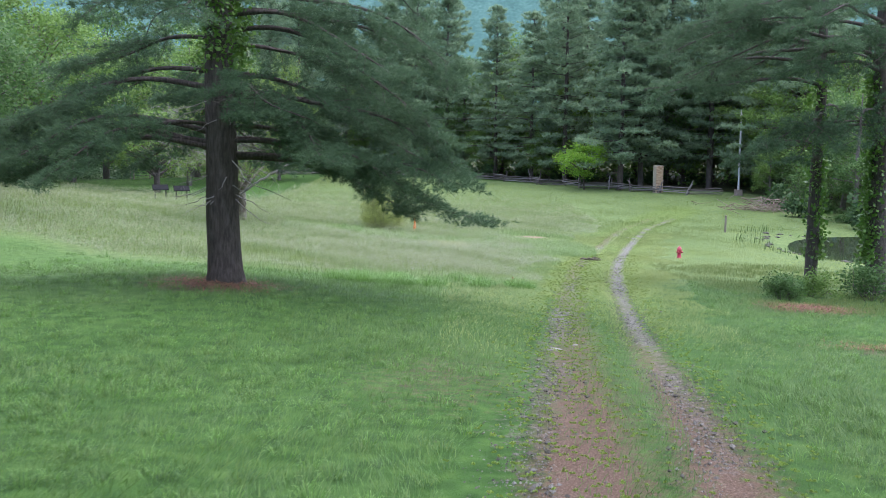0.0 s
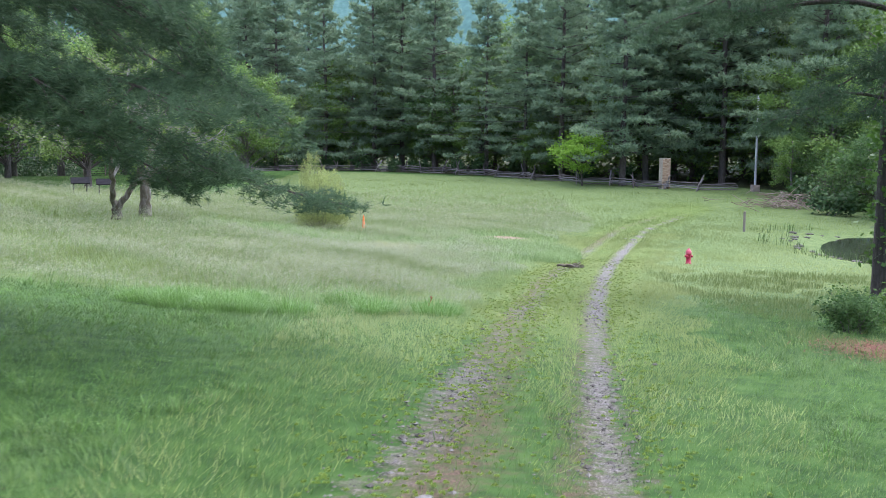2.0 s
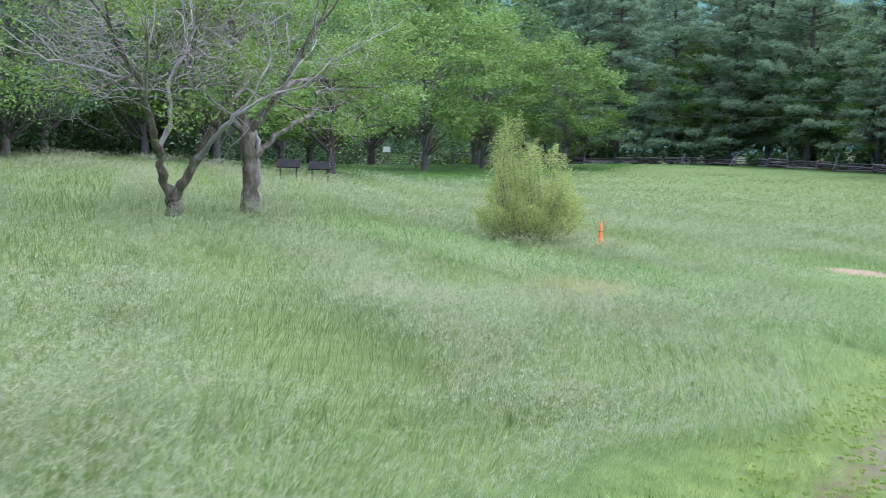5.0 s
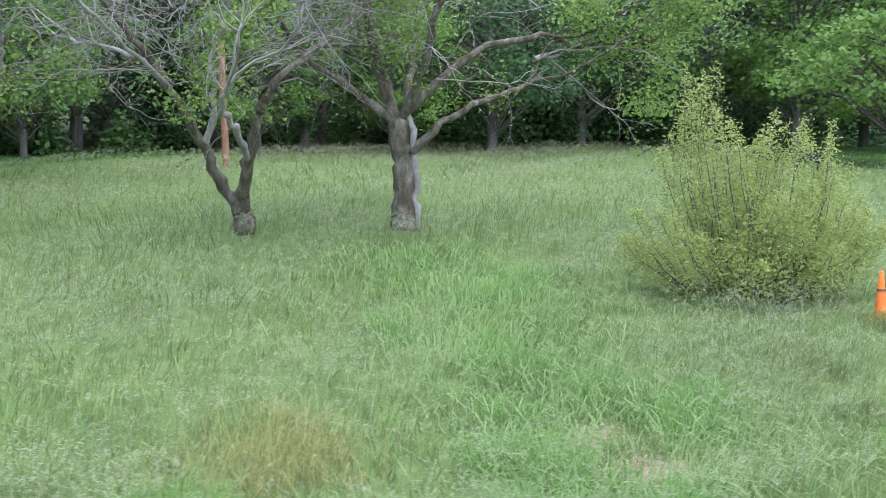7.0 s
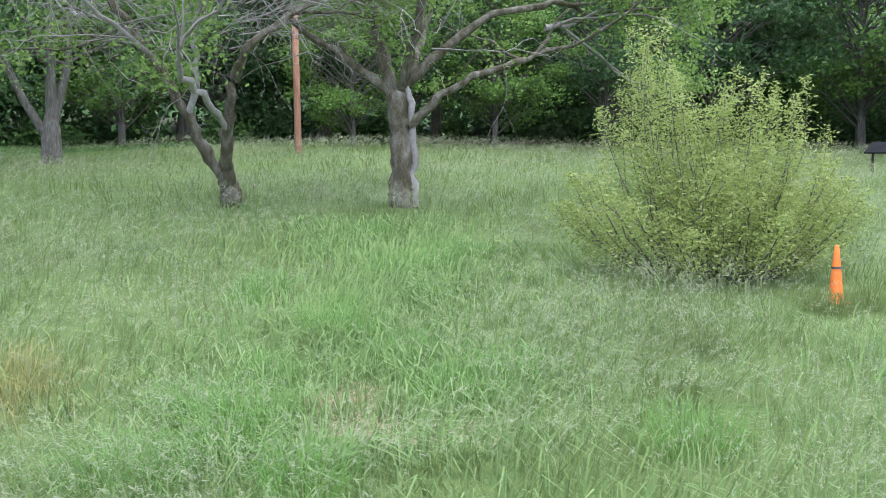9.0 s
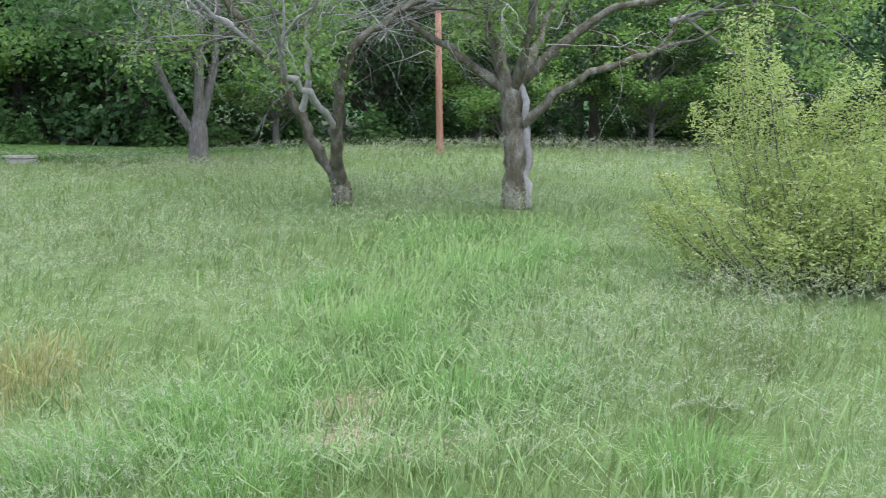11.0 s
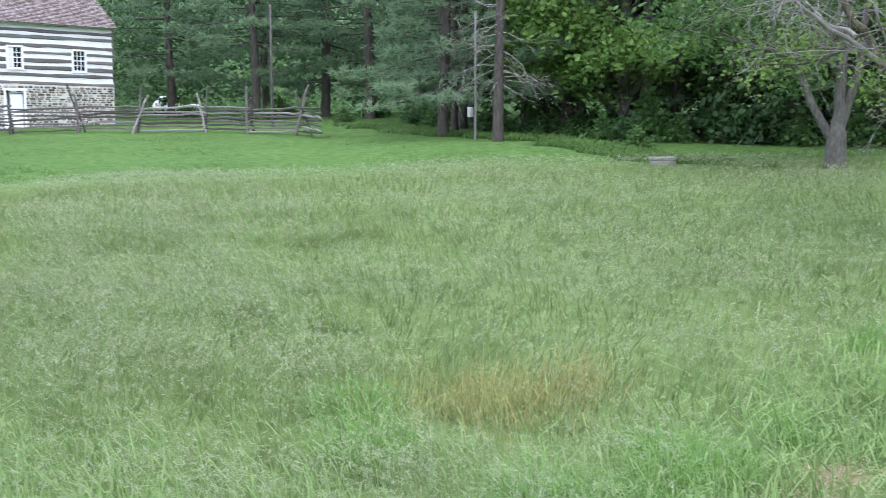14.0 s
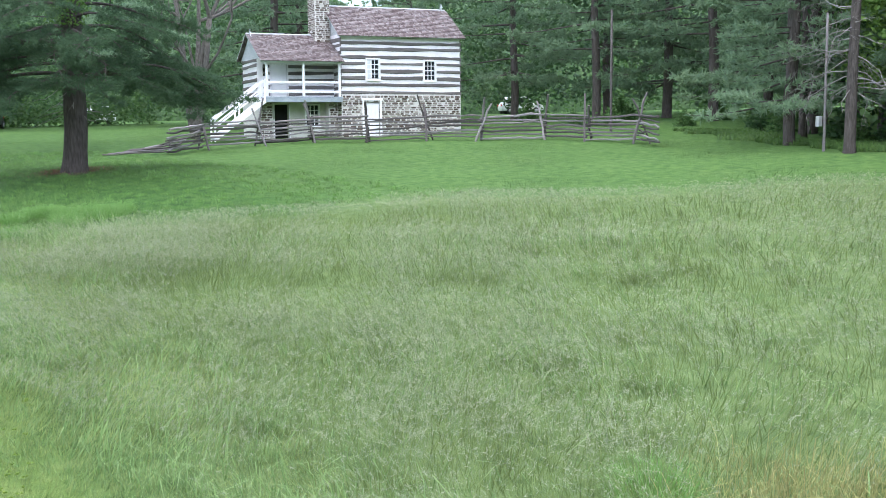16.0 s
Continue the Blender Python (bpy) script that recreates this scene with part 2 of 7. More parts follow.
# ---- mesh building ----
class Build:
    """Gathers vertices, triangles and a height value per vertex, and makes one mesh of them."""

    def __init__(self):
        self.v, self.f, self.h, self.n = [], [], [], 0

    def add(self, v, f, h=None):
        v = np.asarray(v, np.float32).reshape(-1, 3)
        self.v.append(v)
        self.f.append(np.asarray(f, np.int32).reshape(-1, 3) + self.n)
        self.h.append(np.zeros(len(v), np.float32) if h is None else np.asarray(h, np.float32))
        self.n += len(v)

    def tube(self, pts, radii, sides=6):
        pts = np.asarray(pts, float)
        d = np.gradient(pts, axis=0)
        d /= np.linalg.norm(d, axis=1)[:, None] + 1e-9
        ref = np.array([0.31, 0.17, 0.93]) if abs(d[0, 2]) < 0.8 else np.array([0.93, 0.3, 0.2])
        a = np.cross(d, ref)
        a /= np.linalg.norm(a, axis=1)[:, None] + 1e-9
        b = np.cross(d, a)
        t = np.linspace(0, 2 * np.pi, sides, endpoint=False)
        r = np.asarray(radii, float)[:, None, None]
        v = pts[:, None] + r * (np.cos(t)[None, :, None] * a[:, None] + np.sin(t)[None, :, None] * b[:, None])
        k, s = len(pts), sides
        i = np.arange(k - 1)[:, None] * s
        j, j2 = np.arange(s)[None], (np.arange(s)[None] + 1) % s
        f = np.concatenate([np.stack([i + j, i + j2, i + s + j2], -1).reshape(-1, 3), np.stack([i + j, i + s + j2, i + s + j], -1).reshape(-1, 3)])
        v = np.concatenate([v.reshape(-1, 3), pts[-1:]])
        e = (k - 1) * s
        f = np.concatenate([f, np.stack([e + np.arange(s), e + (np.arange(s) + 1) % s, np.full(s, k * s)], -1)])
        self.add(v, f)

    def blades(self, base, tip, width, side, bend=None, h0=0.0, h1=1.0):
        """One blade each: a triangle, or with bend two stacked pieces."""
        n = len(base)
        w = (np.asarray(width)[:, None] if np.ndim(width) else width) * side
        if bend is None:
            v = np.stack([base - w, base + w, tip], 1)
            f = np.arange(n * 3).reshape(n, 3)
            self.add(v, f, np.tile([h0, h0, h1], n))
        else:
            v = np.stack([base - w, base + w, bend + w * 0.8, bend - w * 0.8, tip], 1)
            k = np.arange(n)[:, None] * 5
            f = np.concatenate([k + [0, 1, 2], k + [0, 2, 3], k + [3, 2, 4]])
            self.add(v, f, np.tile([h0, h0, h0 + 0.35 * (h1 - h0), h0 + 0.35 * (h1 - h0), h1], n))

    def leaves(self, c, size, rng, droop=0.0, ratio=0.55):
        """Pointed leaves of four corners at the points c, turned at random."""
        n = len(c)
        d = rng.normal(size=(n, 3))
        d[:, 2] = d[:, 2] * 0.6 - droop
        d /= np.linalg.norm(d, axis=1)[:, None]
        s = np.cross(d, rng.normal(size=(n, 3)))
        s /= np.linalg.norm(s, axis=1)[:, None] + 1e-9
        L = (size * rng.uniform(0.6, 1.3, n))[:, None]
        w = L * ratio * 0.5
        v = np.stack([c - d * L * 0.5, c + s * w, c + d * L * 0.5, c - s * w], 1)
        k = np.arange(n)[:, None] * 4
        self.add(v, np.concatenate([k + [0, 1, 2], k + [0, 2, 3]]))

    def tufts(self, c, axis, length, width, n, rng, spread=0.75):
        """Bundles of n needles that fan out from the points c about axis."""
        m = len(c)
        d = axis[:, None] * (1 - spread * 0.5) + rng.normal(size=(m, n, 3)) * spread * 0.55
        d /= np.linalg.norm(d, axis=2)[..., None] + 1e-9
        base = np.repeat(c, n, 0) + rng.normal(size=(m * n, 3)) * length * 0.12
        d = d.reshape(-1, 3)
        s = np.cross(d, rng.normal(size=d.shape))
        s /= np.linalg.norm(s, axis=1)[:, None] + 1e-9
        L = length * rng.uniform(0.65, 1.25, (m * n, 1))
        v = np.stack([base - s * width, base + s * width, base + d * L], 1)
        self.add(v, np.arange(len(v) * 3).reshape(-1, 3))

    def mesh(self, name, material, smooth=False):
        v, f, h = np.concatenate(self.v), np.concatenate(self.f), np.concatenate(self.h)
        me = bpy.data.meshes.new(name)
        me.vertices.add(len(v))
        me.vertices.foreach_set("co", v.ravel())
        me.loops.add(len(f) * 3)
        me.loops.foreach_set("vertex_index", f.ravel())
        me.polygons.add(len(f))
        me.polygons.foreach_set("loop_start", np.arange(0, len(f) * 3, 3, dtype=np.int32))
        me.polygons.foreach_set("use_smooth", np.full(len(f), smooth))
        me.attributes.new("h", "FLOAT", "POINT").data.foreach_set("value", h)
        me.update()
        me.validate()
        me.materials.append(material)
        return me


def part(name, builder, material, parent=None, label="", smooth=False):
    me = builder.mesh(name, material, smooth) if isinstance(builder, Build) else builder
    ob = new(name, me)
    ob.parent = parent
    if label:
        ob["label"] = label
    return ob


def thing(name, at, label, category, group="", kind="", turn=0.0, size=1.0):
    """An Empty at a thing's base."""
    ob = new(name)
    ob.empty_display_size = 0.2
    ob.matrix_world = pose(*at, 0, 0, turn) @ Matrix.Scale(size, 4)
    return tagged(ob, label, category, group, kind)


def bm_mesh(name, bm, material, smooth=False):
    me = bpy.data.meshes.new(name)
    bm.normal_update()
    bm.to_mesh(me)
    bm.free()
    if smooth:
        for p in me.polygons:
            p.use_smooth = True
    me.materials.append(material)
    return me


def box_bm(bm, x0, x1, y0, y1, z0, z1, bevel=0.0, jitter=0.0, rng=None):
    r = bmesh.ops.create_cube(bm, size=1.0)
    for v in r["verts"]:
        v.co = Vector((x0 if v.co.x < 0 else x1, y0 if v.co.y < 0 else y1, z0 if v.co.z < 0 else z1))
        if jitter:
            v.co += Vector(rng.normal(size=3) * jitter)
    if bevel:
        es = {e for v in r["verts"] for e in v.link_edges}
        bmesh.ops.bevel(bm, geom=list(es), offset=bevel, segments=1, affect="EDGES")
    return bm


def box(name, dims, material, parent, bevel=0.01, label=""):
    bm = box_bm(bmesh.new(), *dims, bevel)
    return part(name, bm_mesh(name, bm, material), material, parent, label)


# ---- ground ----
def ground_mesh():
    """One sheet: fine near the track, coarser outwards, to the horizon."""
    def axis(a, b, step, far):
        mid = np.arange(a, b + step / 2, step)
        out = np.array([1, 2.2, 4, 7, 12, 20, 35, 60, 110, 220, 500, 1100])
        out = out[out < far]
        return np.concatenate([a - out[::-1], mid, b + out])
    xs, ys = axis(-42, 38, 0.8, 1200), axis(-8, 150, 0.8, 1200)
    fx = np.arange(-1, 12, 0.24)
    xs = np.unique(np.round(np.concatenate([xs, fx]), 3))
    X, Y = np.meshgrid(xs, ys)
    Z = ground(X, Y)
    d = X - track_x(Y)
    patch = 0.5 + 0.5 * np.sin(Y * 0.9) * np.sin(Y * 0.37 + 1)
    start = np.exp(-np.clip(Y - 8, 0, 199) / 13)
    wide = 0.50 + 0.5 * start
    rut = (np.exp(-((d - 0.90) / (0.38 + 0.06 * start)) ** 2) * (0.78 + 0.22 * patch) + np.exp(-((d + 0.68 + 0.85 * start) / wide) ** 2) * (0.56 + 0.38 * patch) * (1 - 0.25 * np.clip((Y - 28) / 10, 0, 1))) * np.clip((100 - Y) / 12, 0, 1)
    road = np.exp(-(d / 1.4) ** 4) * (Y < 99)
    Z = Z - 0.05 * rut
    Z = Z + 0.018 * np.sin(X * 2.1 + Y * 0.7) * np.sin(Y * 1.7 - X) + 0.03 * np.sin(X * 0.6 + 2) * np.sin(Y * 0.55)
    far = np.clip((np.hypot(X, Y - 50) - 250) / 400, 0, 1)
    Z = Z * (1 - far)
    v = np.stack([X, Y, Z], -1).reshape(-1, 3)
    ny, nx = X.shape
    i = (np.arange(ny - 1)[:, None] * nx + np.arange(nx - 1)[None]).reshape(-1)
    f = np.concatenate([np.stack([i, i + 1, i + nx + 1], 1), np.stack([i, i + nx + 1, i + nx], 1)])
    b = Build()
    b.add(v, f)
    me = b.mesh("ground", M_ground, True)
    near = np.exp(-np.clip(Y - 6, 0, 199) / 19)

    def spot(x, y, rx, ry, k):
        return k * np.exp(-(((X - x) / rx) ** 2 + ((Y - y) / ry) ** 2))

    red = np.clip(road * (0.24 + 0.80 * near) * (1 - 0.55 * np.exp(-((d - 0.15) / 0.38) ** 2)), 0, 1)
    red = np.maximum(red, 0.52 * np.exp(-((np.abs(d) - 0.85) / 0.5) ** 2) * np.clip((100 - Y) / 12, 0, 1))
    # cabin-side lawn, where the turf is painted lighter as if better lit
    mown = np.clip((-6.5 - X) / 4, 0, 1) * np.clip((60 - Y) / 10, 0, 1)
    for q in ((11.0, 31.2, 1.2, 1.2, 0.9), (9.3, 21.5, 1.0, 1.0, 0.6), (-5.6, 24.6, 1.7, 1.2, 0.75), (0.0, 16, 2.0, 5.0, 0.42), (-42, 78, 4, 14, 0.8), (-37, 44, 2.5, 3, 0.6)):
        red = np.maximum(red, spot(*q))
    bare = 0 * X
    for q in ((0.95, 60.25, 0.45, 0.42, 0.9), (1.95, 60.1, 0.42, 0.5, 0.9), (2.3, 61.0, 0.25, 0.35, 0.7), (5.8, 67.0, 1.5, 0.9, 1.0), (0.6, 31.8, 0.8, 0.6, 0.7), (14.5, 71, 1.0, 0.7, 0.5)):
        bare = np.maximum(bare, spot(*q))
    gravel = np.clip(rut * (0.98 - 0.6 * near), 0, 1)
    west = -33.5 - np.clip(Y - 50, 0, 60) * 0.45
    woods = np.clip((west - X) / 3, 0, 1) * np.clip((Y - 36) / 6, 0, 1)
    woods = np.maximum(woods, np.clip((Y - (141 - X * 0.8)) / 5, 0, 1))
    meadow = meadow_soft(X, Y)
    verge = np.exp(-(d / 2.5) ** 4) * np.clip((Y - 24) / 14, 0, 1) * np.clip((110 - Y) / 14, 0, 1)
    for nm, arr in (("rut", gravel), ("red", red), ("bare", bare), ("mown", mown), ("woods", woods), ("meadow", meadow), ("verge", verge)):
        me.attributes.new(nm, "FLOAT", "POINT").data.foreach_set("value", arr.astype(np.float32).ravel())
    return me


def ground_material():
    m = bpy.data.materials.new("soil_and_turf")
    m.use_nodes = True
    N, L = m.node_tree.nodes, m.node_tree.links
    b = N["Principled BSDF"]
    b.inputs["Roughness"].default_value = 0.95
    b.inputs["Specular IOR Level"].default_value = 0.15
    tc = N.new("ShaderNodeTexCoord")

    def nz(scale, detail=6):
        n = N.new("ShaderNodeTexNoise")
        n.inputs["Scale"].default_value, n.inputs["Detail"].default_value = scale, detail
        L.new(tc.outputs["Object"], n.inputs[0])
        return n.outputs[0]

    def ramp(fac, *stops):
        r = N.new("ShaderNodeValToRGB")
        L.new(fac, r.inputs[0])
        e = r.color_ramp.elements
        while len(e) < len(stops):
            e.new(0.5)
        for i, (p, c) in enumerate(stops):
            e[i].position, e[i].color = p, (*c, 1)
        return r.outputs[0]

    def layer(base, over, attr, noise_out, lo, hi):
        at = N.new("ShaderNodeAttribute")
        at.attribute_name = attr
        add = N.new("ShaderNodeMath")
        add.operation = "ADD"
        L.new(at.outputs["Fac"], add.inputs[0])
        L.new(noise_out, add.inputs[1])
        mr = N.new("ShaderNodeMapRange")
        mr.inputs[1].default_value, mr.inputs[2].default_value = lo, hi
        L.new(add.outputs[0], mr.inputs[0])
        mx = N.new("ShaderNodeMix")
        mx.data_type = "RGBA"
        L.new(mr.outputs[0], mx.inputs[0])
        L.new(base, mx.inputs[6])
        L.new(over, mx.inputs[7])
        return mx.outputs[2]

    fine, mid, big, grit = nz(40, 4), nz(3.0), nz(0.25), nz(7.0, 9)
    turf = ramp(mid, (0.3, (0.020, 0.058, 0.012)), (0.5, (0.036, 0.092, 0.018)), (0.7, (0.062, 0.128, 0.028)))
    hay = ramp(mid, (0.3, (0.072, 0.118, 0.040)), (0.5, (0.106, 0.162, 0.057)), (0.7, (0.140, 0.194, 0.076)))
    thin = ramp(mid, (0.3, (0.064, 0.112, 0.026)), (0.5, (0.094, 0.150, 0.037)), (0.7, (0.135, 0.185, 0.055)))
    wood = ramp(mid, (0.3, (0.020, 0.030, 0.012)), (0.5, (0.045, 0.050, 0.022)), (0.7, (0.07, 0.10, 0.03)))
    redc = ramp(fine, (0.3, (0.048, 0.032, 0.024)), (0.5, (0.108, 0.070, 0.052)), (0.7, (0.185, 0.135, 0.105)))
    grv = ramp(fine, (0.3, (0.050, 0.048, 0.044)), (0.5, (0.135, 0.130, 0.124)), (0.72, (0.28, 0.276, 0.270)))
    brc = ramp(fine, (0.3, (0.13, 0.095, 0.065)), (0.6, (0.27, 0.21, 0.145)))
    # turf colour raised to stand for brighter light below the cabin
    short = ramp(mid, (0.3, (0.040, 0.090, 0.022)), (0.5, (0.064, 0.132, 0.033)), (0.7, (0.095, 0.165, 0.045)))
    c = layer(turf, short, "mown", big, 0.6, 1.3)
    c = layer(c, hay, "meadow", big, 0.55, 1.35)
    c = layer(c, thin, "verge", big, 0.75, 1.3)
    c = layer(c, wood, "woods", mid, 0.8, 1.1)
    c = layer(c, redc, "red", grit, 0.80, 1.2)
    c = layer(c, grv, "rut", grit, 0.96, 1.32)
    c = layer(c, brc, "bare", mid, 0.85, 1.1)
    L.new(c, b.inputs["Base Color"])
    bp = N.new("ShaderNodeBump")
    bp.inputs["Strength"].default_value, bp.inputs["Distance"].default_value = 0.6, 0.05
    L.new(fine, bp.inputs["Height"])
    L.new(bp.outputs[0], b.inputs["Normal"])
    return m


M_ground = ground_material()
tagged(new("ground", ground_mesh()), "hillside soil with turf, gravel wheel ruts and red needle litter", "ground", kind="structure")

# pond
M_water = bpy.data.materials.new("pond_water")
M_water.use_nodes = True
wb = M_water.node_tree.nodes["Principled BSDF"]
wb.inputs["Base Color"].default_value = (0.035, 0.045, 0.03, 1)
wb.inputs["Roughness"].default_value = 0.06
wnz = M_water.node_tree.nodes.new("ShaderNodeTexNoise")
wnz.inputs["Scale"].default_value = 3.0
wbp = M_water.node_tree.nodes.new("ShaderNodeBump")
wbp.inputs["Strength"].default_value, wbp.inputs["Distance"].default_value = 0.15, 0.02
M_water.node_tree.links.new(wnz.outputs[0], wbp.inputs["Height"])
M_water.node_tree.links.new(wbp.outputs[0], wb.inputs["Normal"])
bm = bmesh.new()
bmesh.ops.create_circle(bm, cap_ends=True, segments=48, radius=1)
for v in bm.verts:
    a = math.atan2(v.co.y, v.co.x)
    k = 1 + 0.06 * math.sin(3 * a) + 0.05 * math.sin(5 * a + 1)
    v.co = Vector((33.5 + v.co.x * 12.5 * k, 66 + v.co.y * 14.5 * k, 0.42))
tagged(new("pond", bm_mesh("pond", bm, M_water)), "still dark pond water beside the track", "water", kind="structure")

# distant wooded mountain, the haze before it put into its blue-green colour
M_hill_hazed = mat("far_woods", [(0.022, 0.066, 0.060), (0.046, 0.116, 0.104), (0.086, 0.180, 0.158)], 0.05, 1.0, 0, detail=14, fine=0.5)
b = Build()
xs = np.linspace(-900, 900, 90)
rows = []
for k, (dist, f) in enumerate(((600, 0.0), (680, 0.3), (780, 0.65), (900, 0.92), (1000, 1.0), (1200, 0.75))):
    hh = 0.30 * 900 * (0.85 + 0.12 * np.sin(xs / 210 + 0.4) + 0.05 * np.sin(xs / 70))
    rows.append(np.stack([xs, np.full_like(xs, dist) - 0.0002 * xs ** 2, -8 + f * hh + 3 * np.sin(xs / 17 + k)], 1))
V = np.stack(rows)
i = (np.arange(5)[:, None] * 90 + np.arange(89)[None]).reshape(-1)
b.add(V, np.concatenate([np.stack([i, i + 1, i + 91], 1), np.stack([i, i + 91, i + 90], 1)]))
tagged(new("far_mountain", b.mesh("far_mountain", M_hill_hazed, True)), "wooded mountain far behind the trees, haze painted in as blue-green", "backdrop", kind="structure")


# wooded rise behind the cabin's wood
M_rise = mat("wooded_rise", [(0.022, 0.046, 0.020), (0.044, 0.086, 0.034), (0.080, 0.135, 0.052)], 0.35, 1.0, 1.0, 0.9, detail=10, fine=0.5)
b = Build()
an = np.radians(np.linspace(118, 292, 110))
rows = []
for k, (rad_, f) in enumerate(((122, 0.0), (128, 0.35), (138, 0.6), (154, 0.85), (176, 1.0), (225, 0.9))):
    hh = 36 * (0.85 + 0.1 * np.sin(an * 9) + 0.07 * np.sin(an * 31 + k)) * np.clip(np.minimum(np.degrees(an) - 116, 294 - np.degrees(an)) / 25, 0, 1)
    rr_ = rad_ + 2.5 * np.sin(an * 23 + 2 * k)
    gx_, gy_ = -10 + np.cos(an) * rr_, 42 + np.sin(an) * rr_
    rows.append(np.stack([gx_, gy_, ground(gx_, gy_) * 0.5 - 1.0 + f * hh], 1))
V = np.stack(rows)
i = (np.arange(5)[:, None] * 110 + np.arange(109)[None]).reshape(-1)
b.add(V, np.concatenate([np.stack([i, i + 1, i + 111], 1), np.stack([i, i + 111, i + 110], 1)]))
tagged(new("wooded_hillside", b.mesh("wooded_hillside", M_rise, True)), "dark wooded hillside rising behind the cabin", "backdrop", kind="structure")

# ---- trees ----
def unit(v):
    v = np.asarray(v, float)
    return v / (np.linalg.norm(v) + 1e-9)


def pine_parts(rng, h, base, rad, r0, step=0.95, limbs=(5, 8), pads=7, per=5, length=0.40, width=0.050, needles=8, lean=0.0, droop=0.0):
    """Trunk with limbs, and the needles of a white pine: flat pads of needles in layers, on whorled limbs of uneven reach."""
    wood, crown = Build(), Build()
    zs = np.linspace(0, h, 12)
    wob = np.cumsum(rng.normal(size=(12, 2)) * 0.04 * h / 14, axis=0)
    wob -= wob[0]
    rr = r0 * (1 - zs / h) ** 0.8 + 0.02
    tz = np.concatenate([[-0.3, 0.0, 0.25], zs[1:]])
    wood.tube(np.stack([np.interp(tz, zs, wob[:, 0]) + lean * tz, np.interp(tz, zs, wob[:, 1]), tz], 1), np.concatenate([[r0 * 1.5, r0 * 1.3, r0 * 1.06], rr[1:]]), 8)
    cs, ax = [], []
    z = base
    while z < h - 0.2:
        fr = (z - base) / (h - base)
        R = (rad * (1 - fr) ** 0.7 * (0.7 + 0.3 * math.sin(min(1, fr * 4 + 0.35) * math.pi / 2)) + 0.35) * rng.uniform(0.8, 1.15)
        n = rng.integers(*limbs)
        a0 = rng.uniform(0, 6.28)
        for k in range(n):
            a = a0 + 6.283 * k / n + rng.normal() * 0.3
            L = R * rng.uniform(0.5, 1.2)
            zz = z + rng.normal() * step * 0.16
            rise = 0.02 + 0.5 * fr ** 1.5 + rng.normal() * 0.07 - droop
            u = np.linspace(0, 1, 5)
            o = np.array([np.interp(zz, zs, wob[:, 0]) + lean * zz, np.interp(zz, zs, wob[:, 1]), zz])
            sag = -0.16 * (1 - fr)
            path = o + np.stack([np.cos(a) * u * L, np.sin(a) * u * L, L * (rise * u + sag * u * u + 0.13 * u ** 4)], 1)
            wood.tube(path, np.linspace(0.012 * L + 0.012, 0.006, 5), 3)
            m = max(2, int(pads * L / rad + 1.5))
            t = 1.0 - 0.7 * rng.uniform(0, 1, m) ** 1.5
            v = rng.uniform(-1, 1, m) * (0.42 * L * (1.1 - t) + 0.22)
            c = np.stack([np.interp(t, u, path[:, i]) for i in range(3)], 1) + np.stack([-np.sin(a) * v, np.cos(a) * v, -0.10 * np.abs(v) + rng.normal(size=m) * 0.05], 1)
            r = 0.17 + 0.04 * L
            q = c[:, None] + rng.normal(size=(m, per, 3)) * np.array([r, r, 0.06])
            d = (q - c[:, None]) * np.array([2.2, 2.2, 1.0]) + np.array([math.cos(a) * 0.45, math.sin(a) * 0.45, 0.42])
            cs.append(q.reshape(-1, 3))
            ax.append(d.reshape(-1, 3))
        z += step * rng.uniform(0.8, 1.2) * (1 - 0.3 * fr)
    c, a = np.concatenate(cs), np.concatenate(ax)
    a /= np.linalg.norm(a, axis=1)[:, None]
    crown.tufts(c, a, length, width, needles, rng, 0.85)
    return wood, crown


def grow(wood, start, d, length, r, depth, rng, ends, up=0.15, split=(2, 4), sides=5, curl=0.35, keep=0.72):
    """A limb that forks again and again; collects points for leaves."""
    n = 5
    pts = [np.asarray(start, float)]
    d = unit(d)
    for _ in range(n - 1):
        d = unit(d + rng.normal(size=3) * curl * 0.45 + np.array([0, 0, up * 0.4]))
        pts.append(pts[-1] + d * length / (n - 1))
    pts = np.array(pts)
    r1 = r * 0.6 if depth else r * 0.25
    wood.tube(pts, np.linspace(r, r1, n), sides)
    if depth <= 1:
        ends.append(pts[1:])
    if depth:
        for k in range(rng.integers(*split)):
            q = pts[rng.integers(2, n)] if k else pts[-1]
            grow(wood, q, unit(d + rng.normal(size=3) * (0.35 if k == 0 else 0.75)), length * keep * rng.uniform(0.75, 1.15), r1 * (0.95 if k == 0 else 0.75), depth - 1, rng, ends, up, split, max(3, sides - 1), curl, keep)


